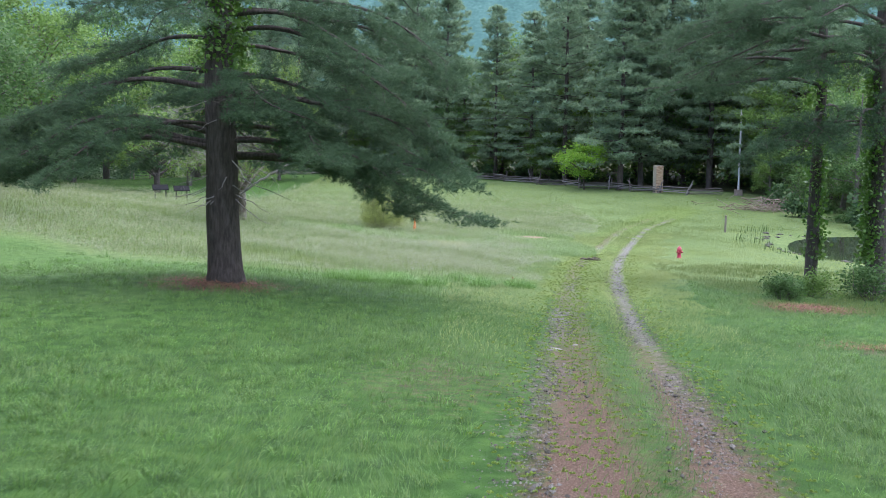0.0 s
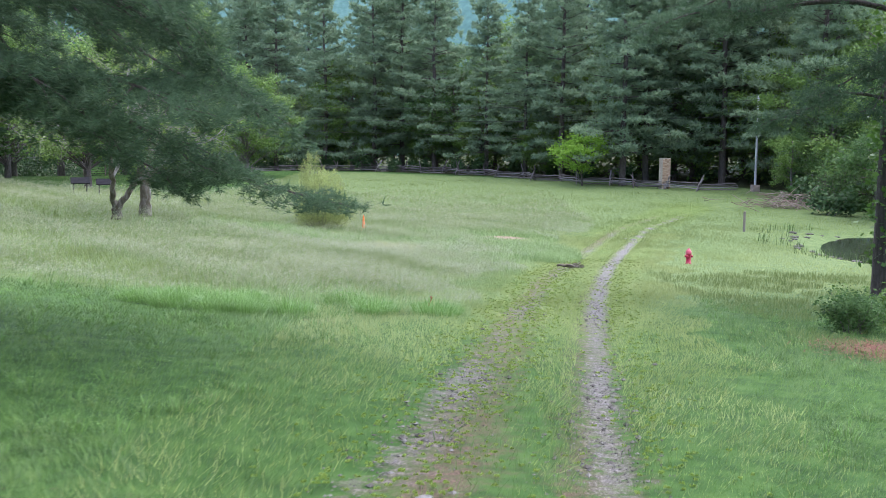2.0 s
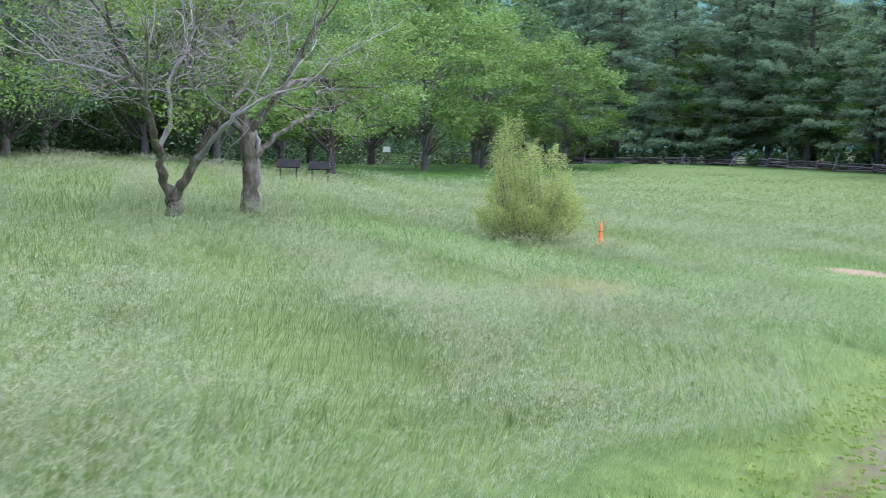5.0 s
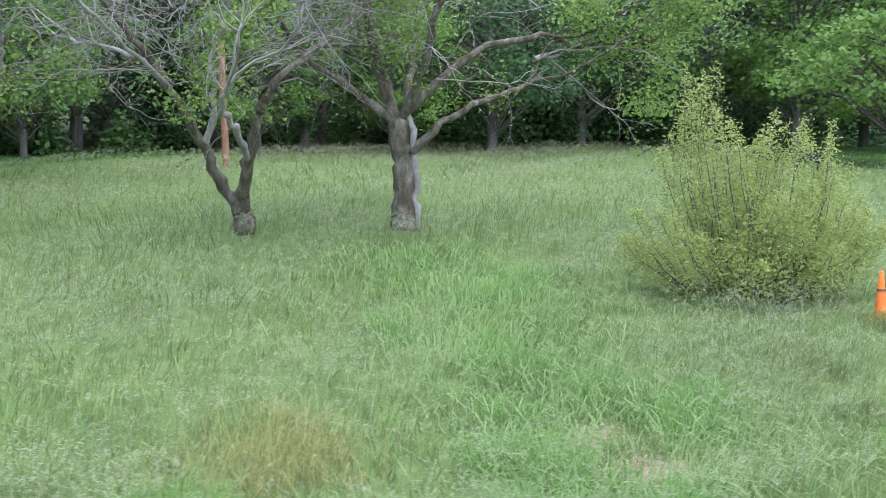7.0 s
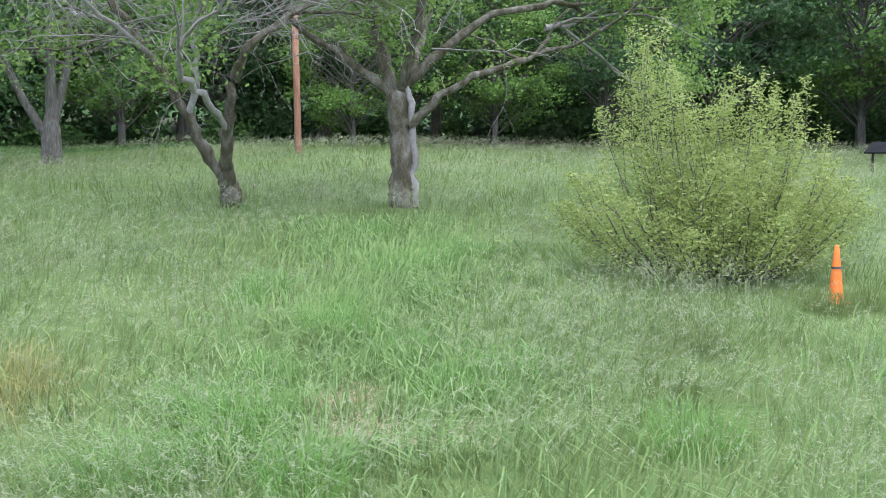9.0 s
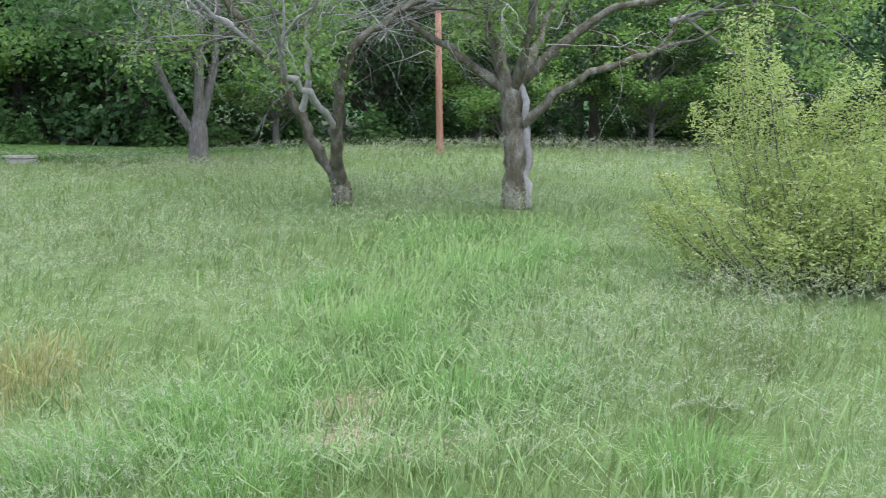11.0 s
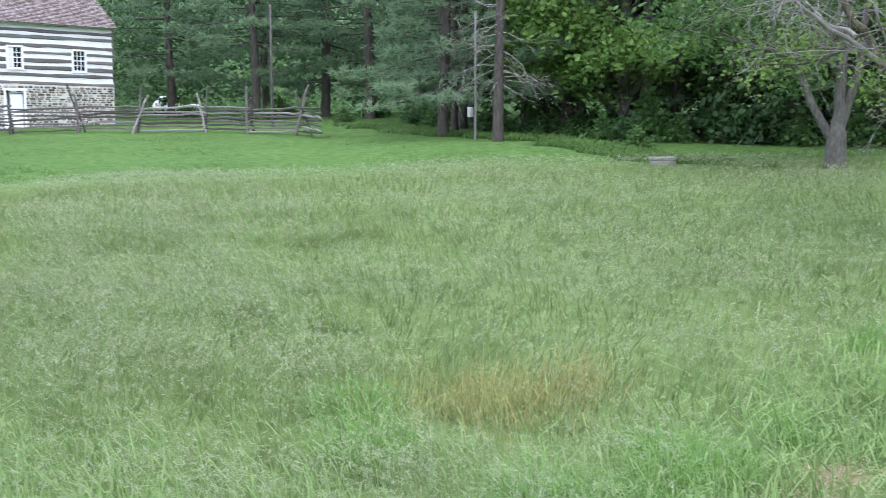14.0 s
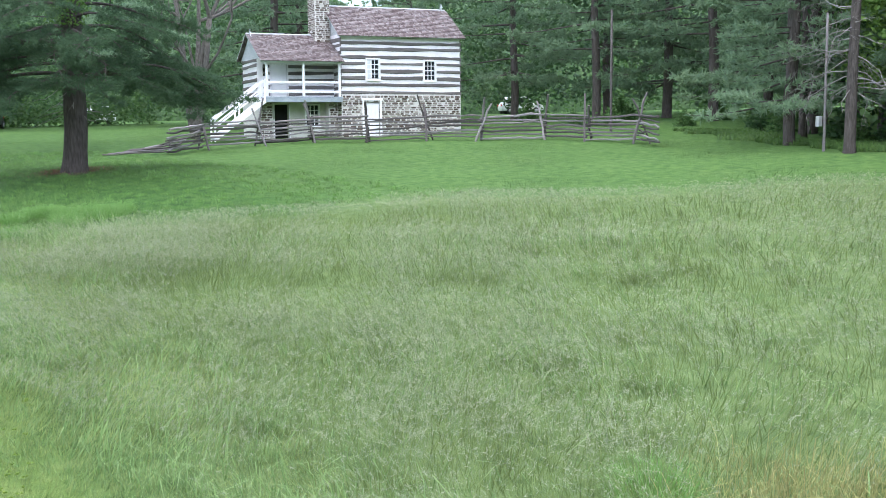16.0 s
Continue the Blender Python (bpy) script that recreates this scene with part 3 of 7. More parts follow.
def leafy_parts(rng, h, trunk_h, rad, r0, leaf=0.28, count=4500, depth=3, limbs=6, sigma=0.55, low=0.35, droop=0.1, ratio=0.55, sides=7):
    """A broadleaved tree: trunk, forking limbs, and a crown of leaves in uneven clumps with gaps."""
    wood, crown = Build(), Build()
    zs = np.linspace(-0.3, h * 0.85, 9)
    tr = np.stack([np.cumsum(rng.normal(size=9) * 0.06), np.cumsum(rng.normal(size=9) * 0.06), zs], 1)
    tr[:, :2] -= tr[0, :2]
    rr = r0 * np.clip(1 - (zs + 0.3) / (h * 0.9), 0.02, 1) ** 0.7 + 0.02
    rr[0] *= 1.35
    wood.tube(tr, rr, sides)
    ends = []
    for k in range(limbs):
        f = low + (0.98 - low) * (k + rng.uniform(0, 0.8)) / limbs
        z = min(trunk_h + (h * 0.85 - trunk_h) * (f - low) / (1 - low), h * 0.84)
        o = np.array([np.interp(z, zs, tr[:, 0]), np.interp(z, zs, tr[:, 1]), z])
        a = k * 2.4 + rng.normal() * 0.4
        fr = (z - trunk_h) / max(0.1, h - trunk_h)
        Ln = rad * (0.95 - 0.45 * fr) * 0.52
        grow(wood, o, (math.cos(a), math.sin(a), 0.02 + 0.9 * fr), Ln, r0 * 0.42 * (1 - 0.5 * fr), depth - 1, rng, ends, up=0.12)
    pool = np.concatenate(ends)
    pick = pool[rng.integers(0, len(pool), max(40, count // 22))]
    off = rng.normal(size=(len(pick), 22, 3)) * sigma * np.array([1, 1, 0.55]) * rng.uniform(0.5, 1.3, (len(pick), 1, 1))
    c = (pick[:, None] + off).reshape(-1, 3)
    c = c[c[:, 2] > 0.25]
    crown.leaves(c, leaf, rng, droop, ratio)
    return wood, crown


def tree(name, at, parts, bark, leaf_mat, label, group="", turn=0.0, size=1.0, category="tree"):
    t = thing(name, at, label, category, group, turn=turn, size=size)
    part("trunk", parts[0], bark, t, smooth=True)
    part("crown", parts[1], leaf_mat, t)
    return t


GROWN = 1.3


def plant(ob, x, y, turn, size, sink=0.05):
    """A copy of a tree at x, y on the ground."""
    c = copy_thing(ob, Matrix.Identity(4))
    c.matrix_basis = pose(x, y, gz(x, y) - sink, 0, 0, turn) @ Matrix.Scale(size * GROWN, 4)
    return c


R = np.random.default_rng(7)

def bough(wood, cs, ax, o, az, L, mid, end, r, rng, first=0.30, gap=0.30, dense=3):
    """One limb of a near pine: a crooked limb, side shoots, and on the shoots separate pads of needle tufts with gaps between them."""
    az = math.radians(az)
    s = np.linspace(0, 1, 14)
    ang = az + rng.normal() * 0.18 * s + 0.13 * np.sin(s * 6 + rng.uniform(0, 6)) * s
    z = mid * np.sin(s * math.pi * 0.5) * (1 - s) * 1.5 + end * s * s + 0.035 * L * np.sin(s * 8 + rng.uniform(0, 6)) * s
    pts = o + np.stack([np.cos(ang) * s * L, np.sin(ang) * s * L, z], 1)
    wood.tube(pts, np.linspace(r, 0.010, 14) * (1 + 0.10 * rng.normal(size=14)), 7)
    if L < 3.6:
        first = 0.16
    for t in np.append(np.arange(first, 1.0, gap / L), 1.0):
        p = np.array([np.interp(t, s, pts[:, i]) for i in range(3)])
        k = min(12, int(t * 13))
        fw = unit(pts[k + 1] - pts[k])
        sd = unit(np.cross(fw, (0, 0, 1)))
        for sg in (-1, 1):
            if rng.uniform() < 0.18:
                continue
            l = (0.30 * L * (1.05 - t) + 0.45) * rng.uniform(0.5, 1.3)
            dd = unit(fw * 0.8 + sd * sg * rng.uniform(0.4, 1.1) + np.array([0, 0, rng.uniform(-0.30, 0.28)]))
            u = np.array([0, 0.35, 0.7, 1.0])[:, None]
            q = p + dd * l * u + np.array([0, 0, -0.16 * l]) * u * u + rng.normal(size=(4, 3)) * 0.03 * l * (u > 0)
            wood.tube(q, (0.012, 0.009, 0.006, 0.003), 3)
            for f in np.append(np.arange(0.42, 0.95, 0.26 / max(l, 0.3)), 1.0):
                c = np.array([np.interp(f, u[:, 0], q[:, i]) for i in range(3)])
                m = dense * 3
                off = rng.normal(size=(m, 3)) * np.array([0.13, 0.13, 0.045]) * rng.uniform(0.7, 1.3)
                cs.append(c + off)
                ax.append(off * 5.0 + dd * 0.55 + np.array([0, 0, 0.45]))


def near_pine(rng, h, r0, boughs, upper, needle=0.14, width=0.0062, count=12, dense=4, gap=0.30, lean=0.0, thin_side=None):
    """A pine seen from near: named low limbs, then whorls of upper limbs of the given first height and reach."""
    wood, crown, cs, ax = Build(), Build(), [], []
    zs = np.linspace(0, h, 14)
    wob = np.cumsum(rng.normal(size=(14, 2)) * 0.05, axis=0)
    wob -= wob[0]
    tx = lambda z: np.array([np.interp(z, zs, wob[:, 0]) + lean * z, np.interp(z, zs, wob[:, 1]), z])
    tz = np.concatenate([[-0.3, 0.0, 0.3, 0.8], zs[1:]])
    wood.tube(np.stack([tx(z) for z in tz]), np.concatenate([[r0 * 1.45, r0 * 1.25, r0 * 1.08, r0], r0 * (1 - zs[1:] / h) ** 0.8 + 0.02]), 14)
    for z, az, L, mid, end in boughs:
        bough(wood, cs, ax, tx(z), az, L, mid, end, 0.011 * L + 0.012, rng, gap=gap, dense=dense)
    z, reach, step = upper
    z0 = z
    while z < h - 0.5:
        fr = (z - z0) / (h - z0)
        n = rng.integers(4, 6)
        a0 = rng.uniform(0, 360)
        for k in range(n):
            L = (reach * (1 - fr) ** 0.8 + 0.4) * rng.uniform(0.6, 1.1)
            az = (a0 + 360 * k / n + rng.normal() * 12) % 360
            if thin_side and thin_side[0] < az < thin_side[1]:
                L *= thin_side[2]
            bough(wood, cs, ax, tx(z + rng.normal() * 0.15), az, L, 0.1 * L * rng.uniform(0, 1.4), L * (-0.22 + 0.5 * fr) + rng.normal() * 0.2, 0.010 * L + 0.012, rng, gap=gap * (1.25 + fr), dense=max(1, dense - 1 - (fr > 0.3)))
        z += step * rng.uniform(0.8, 1.2) * (1 + fr)
    c_, a_ = np.concatenate(cs), np.concatenate(ax)
    a_ /= np.linalg.norm(a_, axis=1)[:, None]
    crown.tufts(c_, a_, needle, width, count, rng, 0.9)
    return wood, crown


# the great pine on the lawn, with vines on its trunk
px, py = -5.19, 25.35
low_boughs = ((3.1, 181, 6.4, 1.3, -0.5), (3.5, 196, 5.2, 1.0, -0.7), (3.1, -4, 6.5, 0.1, -1.6), (5.9, 4, 5.4, 0.7, -2.5), (6.3, -16, 5.0, 0.4, -1.6), (5.8, 172, 4.2, 0.2, -0.9),
              (4.7, -55, 3.2, 0.3, -0.9), (3.7, -20, 4.6, 0.3, -1.2), (4.6, 186, 5.6, 0.6, -1.2), (6.4, 20, 5.6, 0.5, -1.4), (4.2, -78, 2.6, 0.3, -0.3), (4.0, -42, 4.2, 0.2, -0.8), (4.5, -14, 5.8, 0.3, -1.6), (3.4, -10, 5.6, 0.1, -0.9), (5.0, 176, 4.8, 0.4, -1.5), (3.3, 188, 6.6, 0.7, -1.0), (3.2, -165, 5.4, 0.6, -0.8), (3.7, -140, 4.4, 0.5, -0.9), (4.1, 62, 3.8, 0.4, -0.9), (4.6, 112, 2.4, 0.3, -0.4), (3.6, 152, 3.0, 0.4, -0.7), (4.9, 28, 4.9, 0.4, -1.5),
              (3.4, 45, 4.2, 0.3, -1.1), (3.8, 85, 3.6, 0.4, -0.8), (4.4, 8, 5.0, 0.4, -1.3), (4.7, 70, 4.4, 0.4, -0.9), (5.3, 100, 3.8, 0.4, -0.8), (5.6, 40, 4.6, 0.5, -1.2), (3.0, 15, 4.4, 0.2, -1.0))
w, c = near_pine(np.random.default_rng(21), 20.5, 0.40, low_boughs, (6.7, 5.6, 1.45), thin_side=(75, 260, 0.6))
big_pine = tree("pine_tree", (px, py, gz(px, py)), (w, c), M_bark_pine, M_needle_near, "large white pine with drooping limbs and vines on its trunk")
iv = Build()
rv = np.random.default_rng(5)
n = 3800
hz = 5.0 + 3.6 * rv.uniform(0, 1, n) ** 0.8
an = rv.uniform(0, 6.28, n)
rad = 0.33 + np.abs(rv.normal(size=n)) * 0.22
iv.leaves(np.stack([np.cos(an) * rad, np.sin(an) * rad, hz], 1), 0.105, rv, 0.4, 0.9)
part("vine", iv, M_ivy, big_pine, "green vine leaves round the trunk")
stubs = Build()
for k in range(34):
    a, z = rv.uniform(0, 6.28), rv.uniform(1.9, 4.6)
    l = rv.uniform(0.4, 1.4)
    s = np.linspace(0, 1, 5)[:, None]
    stubs.tube(np.array([math.cos(a) * 0.35, math.sin(a) * 0.35, z]) + s * l * np.array([math.cos(a), math.sin(a), -0.35]) + rv.normal(size=(5, 3)) * 0.05, np.linspace(0.014, 0.003, 5), 4)
part("dead_twig", stubs, M_deadwood, big_pine, "bare grey dead twigs below the live limbs")["kind"] = "stuff"

# two vine-clad pines by the pond
pond_boughs = (((5.4, 175, 3.0, 0.4, -0.6), (6.0, 215, 3.6, 0.4, -0.7), (7.6, 190, 6.4, 0.6, -0.7), (6.4, 250, 4.2, 0.5, -1.0), (8.4, 165, 6.4, 0.5, -0.6), (6.8, 60, 4.6, 0.4, -0.8), (6.2, -40, 4.6, 0.4, -1.0), (9.0, 200, 7.2, 0.8, -0.4), (9.7, 184, 6.4, 0.5, -0.4), (10.2, 225, 6.0, 0.5, -0.6)),
               ((6.0, 200, 4.4, 0.5, -0.9), (6.4, 240, 4.8, 0.6, -1.0), (8.4, 186, 7.2, 1.6, 0.9), (6.8, 262, 5.0, 0.5, -1.0), (8.0, 215, 6.6, 0.7, -0.6), (8.6, 235, 6.8, 0.7, -0.3), (6.9, 20, 5.0, 0.5, -0.8), (6.2, 300, 5.0, 0.5, -1.0), (9.4, 192, 6.2, 0.8, -0.3), (9.7, 228, 6.6, 0.6, -0.5), (10.4, 208, 7.0, 0.6, -0.7), (9.2, 258, 5.6, 0.5, -0.6), (10.2, 275, 5.4, 0.5, -0.8), (8.9, 282, 5.0, 0.4, -0.8)))
for k, (x, y, r, seed, hgt) in enumerate(((13.95, 39.7, 0.23, 31, 20), (15.8, 38.2, 0.35, 32, 22))):
    w, c = near_pine(np.random.default_rng(seed), hgt, r, pond_boughs[k], (9.0, 6.2, 2.0), needle=0.18, width=0.0085, count=11, dense=2, gap=0.34, lean=-0.02)
    t = tree("pine_tree", (x, y, gz(x, y)), (w, c), M_bark_pine, M_needle_near, "slender pine with climbing vine beside the pond", "pines by the pond")
    iv = Build()
    n = 2200
    hz = rv.uniform(1.1, 8.0, n)
    an = rv.normal(size=n) * 1.0 + (0.2 if seed == 31 else 2.9)
    rad = r * (1 - hz / 26) + np.abs(rv.normal(size=n)) * 0.17
    iv.leaves(np.stack([np.cos(an) * rad - 0.02 * hz, np.sin(an) * rad, hz], 1), 0.15, rv, 0.4, 0.9)
    part("vine", iv, M_ivy, t, "light green climbing vine")

# far pines: three forms, then copies
pines = []
for k in range(4):
    w, c = pine_parts(np.random.default_rng(50 + k), 19.5 + k, 1.9 + k * 0.35, 4.3 + 0.4 * (k % 2), 0.24, step=1.0 - 0.06 * k)
    x, y = ((-7.6, 153.5), (0.6, 148.5), (20.4, 121.8), (-22, 163))[k]
    pines.append(tree("pine_tree", (x, y, gz(x, y)), (w, c), M_bark_pine, M_needle_hazed, "tall white pine in the row behind the fence", "pine row", turn=k * 77, size=1.3))
spots = [(-11.5, 122.5), (-3.0, 121), (5.6, 110.5), (18.6, 97.5), (12.2, 103.5), (21.5, 100), (24.5, 95.5), (28.5, 97), (33, 94), (-21.5, 130), (-26, 131.5), (-15, 134), (-8.0, 130), (0.5, 127), (15, 110), (20, 108), (27, 104), (9, 106), (36, 101), (-30, 137), (-36, 131), (-22, 141), (-4, 138), (30, 89)]
for i, (x, y) in enumerate(spots):
    x, y = x * 1.25, y * 1.275
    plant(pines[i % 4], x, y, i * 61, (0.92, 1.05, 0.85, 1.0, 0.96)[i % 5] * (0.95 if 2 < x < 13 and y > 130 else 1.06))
for i, (x, y) in enumerate(((-30, 178), (-6, 171), (17, 152), (35, 130), (44, 122))):
    plant(pines[(i + 1) % 4], x, y, i * 97, 1.12 if i % 3 else 1.25)

# pines behind the cabin, bare of limbs below
tall_pines = []
for k in range(3):
    w, c = pine_parts(np.random.default_rng(80 + k), 21, 1.9 + 1.1 * k, 4.4, 0.23, step=1.05, length=0.30, width=0.030, needles=12, limbs=(4, 7), droop=0.06)
    x, y = ((-47, 27), (-39.5, 34), (-46, 14.5))[k]
    tall_pines.append(tree("pine_tree", (x, y, gz(x, y)), (w, c), M_bark_pine, M_needle_hazed, "tall woodland pine behind the cabin, also copied out of view for shade", "woodland pines", turn=k * 50, size=1.25))
spots = [(-39, 24.5), (-43, 18), (-47, 8), (-33.5, 28.5), (-47.5, 23), (-52, 15), (-50, 2), (-45, -8), (-53, -6), (-40, -14), (-31, -18), (-35, 33), (-41, 31), (-57, 25), (-60, 6), (-37, -24), (-46.5, 36)]
for i, (x, y) in enumerate(spots):
    x, y = x * 1.05, y + 13.5
    plant(tall_pines[i % 3], x, y, i * 47, (1.0, 0.9, 1.1, 0.95)[i % 4])

# pines added out of view round the walk's start, to shade the near lawn
for x, y, s in ((9.8, 7.0, 0.8), (-7.0, -4.5, 1.0), (1.0, -9.5, 0.9), (-12.5, 8.5, 0.95), (13.2, 11.5, 0.8), (11.5, 1.5, 0.9)):
    plant(tall_pines[2], x, y, x * 31, s)
plant(tall_pines[0], -31.5, 37.5, 20, 0.8)

# broadleaved trees of the woodland edge
leafy = []
for k, (lm, lab) in enumerate(((M_leaf_mid, "green leafy tree at the woodland edge"), (M_leaf_dark, "dark leafy tree at the woodland edge"), (M_leaf_light, "bright green young tree at the woodland edge"))):
    w, c = leafy_parts(np.random.default_rng(100 + k), 12.5 - k, 1.6, 5.0, 0.2, leaf=0.24, count=7500, sigma=0.6, low=0.3, droop=0.35)
    x, y = ((-39, 60), (-36.5, 52), (-34, 46))[k]
    leafy.append(tree("leafy_tree", (x, y, gz(x, y)), (w, c), M_bark_grey, lm, lab, "woodland edge", turn=k * 80, size=1.3))
spots = [(-30, 52.5, 1, 1.0), (-29.5, 57.5, 0, 0.95), (-31.5, 63, 1, 1.1), (-30.5, 69, 0, 1.0), (-34, 75, 1, 1.15), (-36, 82, 0, 1.1), (-38, 90, 1, 1.2), (-36, 45, 0, 1.3), (-37, 54, 1, 1.35), (-38, 62, 0, 1.3), (-33.5, 38, 1, 1.25),
         (-31.5, 33.5, 2, 0.9), (-35, 30, 0, 1.1), (-44, 70, 1, 1.4), (-44, 84, 1, 1.4), (-46, 50, 1, 1.5), (-44, 40, 0, 1.4), (-42, 98, 0, 1.2), (-40, 108, 0, 1.1), (-48, 100, 1, 1.4), (-38, 118, 2, 1.1), (-46, 60, 1, 1.5),
         (27.5, 70, 0, 0.8), (31, 64, 2, 0.85), (33.5, 72, 0, 1.0), (36, 58, 0, 0.95), (30, 79, 2, 0.9), (38, 82, 0, 1.2), (44, 70, 2, 1.3), (35, 48, 2, 0.9), (41, 52, 2, 1.2), (33, 38, 2, 0.8), (39, 40, 0, 1.1), (30, 30, 2, 0.8), (26, 84, 2, 0.45),
         (6.5, 116, 2, 0.95), (9.5, 113, 0, 0.9), (2.5, 124, 0, 1.0), (26, 110, 1, 1.2), (-12, 140, 0, 1.1), (6, 130, 1, 1.2), (34, 108, 0, 1.3)]
for i, (x, y, k, s) in enumerate(spots):
    if x < -25:
        x, y = x - 4 - max(0, y * 1.27 - 50) * 0.42, y * 1.27
    else:
        x, y = x * 1.27, y * 1.275
    if x > 0.47 * y + 5:
        continue
    plant(leafy[k], x, y, i * 83, s)

def maple_parts(rng, h, crown0, rad, r0, clumps=60, per=170, leaf=0.36, sigma=0.75):
    """A full rounded broadleaf: limbs from the trunk to uneven clumps that fill a rounded crown."""
    wood, crown = Build(), Build()
    zs = np.linspace(-0.3, h * 0.8, 8)
    tr = np.stack([np.cumsum(rng.normal(size=8) * 0.05), np.cumsum(rng.normal(size=8) * 0.05), zs], 1)
    tr[:, :2] -= tr[0, :2]
    wood.tube(tr, r0 * np.linspace(1.25, 0.25, 8), 8)
    mid, half = (crown0 + h) / 2, (h - crown0) / 2
    pts = []
    for k in range(clumps):
        d = unit(rng.normal(size=3))
        q = rng.uniform(0.45, 1.0) ** 0.6
        wide = 1.0 - 0.35 * max(0.0, d[2]) + 0.08 * math.sin(3 * math.atan2(d[1], d[0]) + h)
        p = np.array([d[0] * rad * q * wide, d[1] * rad * q * wide, mid + d[2] * half * q])
        z0 = np.clip(p[2] - np.hypot(p[0], p[1]) * 0.6, crown0 * 0.7, h * 0.75)
        o = np.array([np.interp(z0, zs, tr[:, 0]), np.interp(z0, zs, tr[:, 1]), z0])
        m = (o + p) / 2 + np.array([0, 0, 0.1 * np.linalg.norm(p - o)])
        wood.tube(np.array([o, m, p]), (0.05 * r0 / 0.24 + 0.02, 0.045, 0.012), 4)
        s = sigma * rng.uniform(0.7, 1.35)
        pts.append(p + rng.normal(size=(per, 3)) * s * np.array([1, 1, 0.5]))
    c = np.concatenate(pts)
    crown.leaves(c[c[:, 2] > 0.5], leaf, rng, 0.3, 0.6)
    return wood, crown


# shade tree by the signs, maples near the gate, the small lime-green tree by the fence
def maple(x, y, h, crown0, rad, leaf_mat, seed, lab, group="", **kw):
    return tree("leafy_tree", (x, y, gz(x, y) - 0.05), maple_parts(np.random.default_rng(seed), h, crown0, rad, 0.26 if h > 6 else 0.1, **kw), M_bark_pine if h < 8 else M_bark_grey, leaf_mat, lab, group)


maple(-25.7, 95.3, 7.2, 2.0, 5.4, M_leaf_light, 140, "low spreading shade tree with a dark trunk beside the signs", clumps=54, per=170, leaf=0.3, sigma=0.6)
m_bright = maple(-27.6, 115.5, 17.0, 1.6, 7.4, M_leaf_light, 141, "rounded bright green maple near the gate", "maples", clumps=110, per=170, leaf=0.30, sigma=0.75)
m_mid = maple(-39, 112, 15.5, 1.5, 7.0, M_leaf_mid, 143, "rounded green maple behind the meadow", "maples", clumps=95, per=160, leaf=0.30, sigma=0.72)
m_dark = maple(-50, 92, 15.0, 1.0, 6.5, M_leaf_dark, 144, "dark full-crowned tree at the wood's edge", "maples", clumps=95, per=160, leaf=0.30, sigma=0.72)
maple(16.3, 121.4, 5.4, 1.5, 3.2, M_leaf_lime, 142, "small lime-green tree in front of the fence", clumps=30, per=120, leaf=0.27, sigma=0.5)
for i, (x, y, form, s) in enumerate(((-27, 128, m_bright, 0.9), (-20.5, 133, m_bright, 0.75), (-38, 101, m_bright, 1.1), (-42, 98, m_bright, 1.0), (-45, 128, m_bright, 1.15), (-48, 108, m_dark, 1.4), (-53, 123, m_mid, 1.45), (-45, 142, m_mid, 1.5), (-33, 143, m_mid, 1.4),
                                     (-37.5, 80, m_dark, 0.85), (-43, 89, m_dark, 1.0), (-37.5, 70, m_dark, 0.8), (-40, 62, m_dark, 0.95), (-49, 84, m_dark, 1.2), (3.1, 150, m_mid, 0.9), (29, 128, m_mid, 0.9), (38, 112, m_bright, 0.85), (42.5, 102, m_bright, 0.8), (37, 92, m_mid, 0.6), (6.5, 144, m_bright, 0.5), (13.5, 134.5, m_bright, 0.42), (0.5, 151, m_bright, 0.55), (-7.5, 156, m_bright, 0.5), (36.5, 107.5, m_mid, 0.6), (40, 98, m_bright, 0.6), (20, 141, m_bright, 1.0), (-11, 160, m_bright, 0.95), (37, 120, m_bright, 0.85), (-1, 166, m_bright, 1.15), (12, 158, m_bright, 1.2), (24, 148, m_mid, 1.2), (33, 138, m_bright, 1.15), (-14, 172, m_mid, 1.1), (40, 128, m_bright, 1.1), (43, 112, m_bright, 1.0), (-34.0, 57.5, m_bright, 0.5), (-34.5, 67, m_bright, 0.45), (-34.0, 45.2, m_bright, 0.85), (-36.5, 51, m_mid, 0.8), (-36.5, 74, m_bright, 0.5))):
    plant(form, x, y, i * 67, s / GROWN)


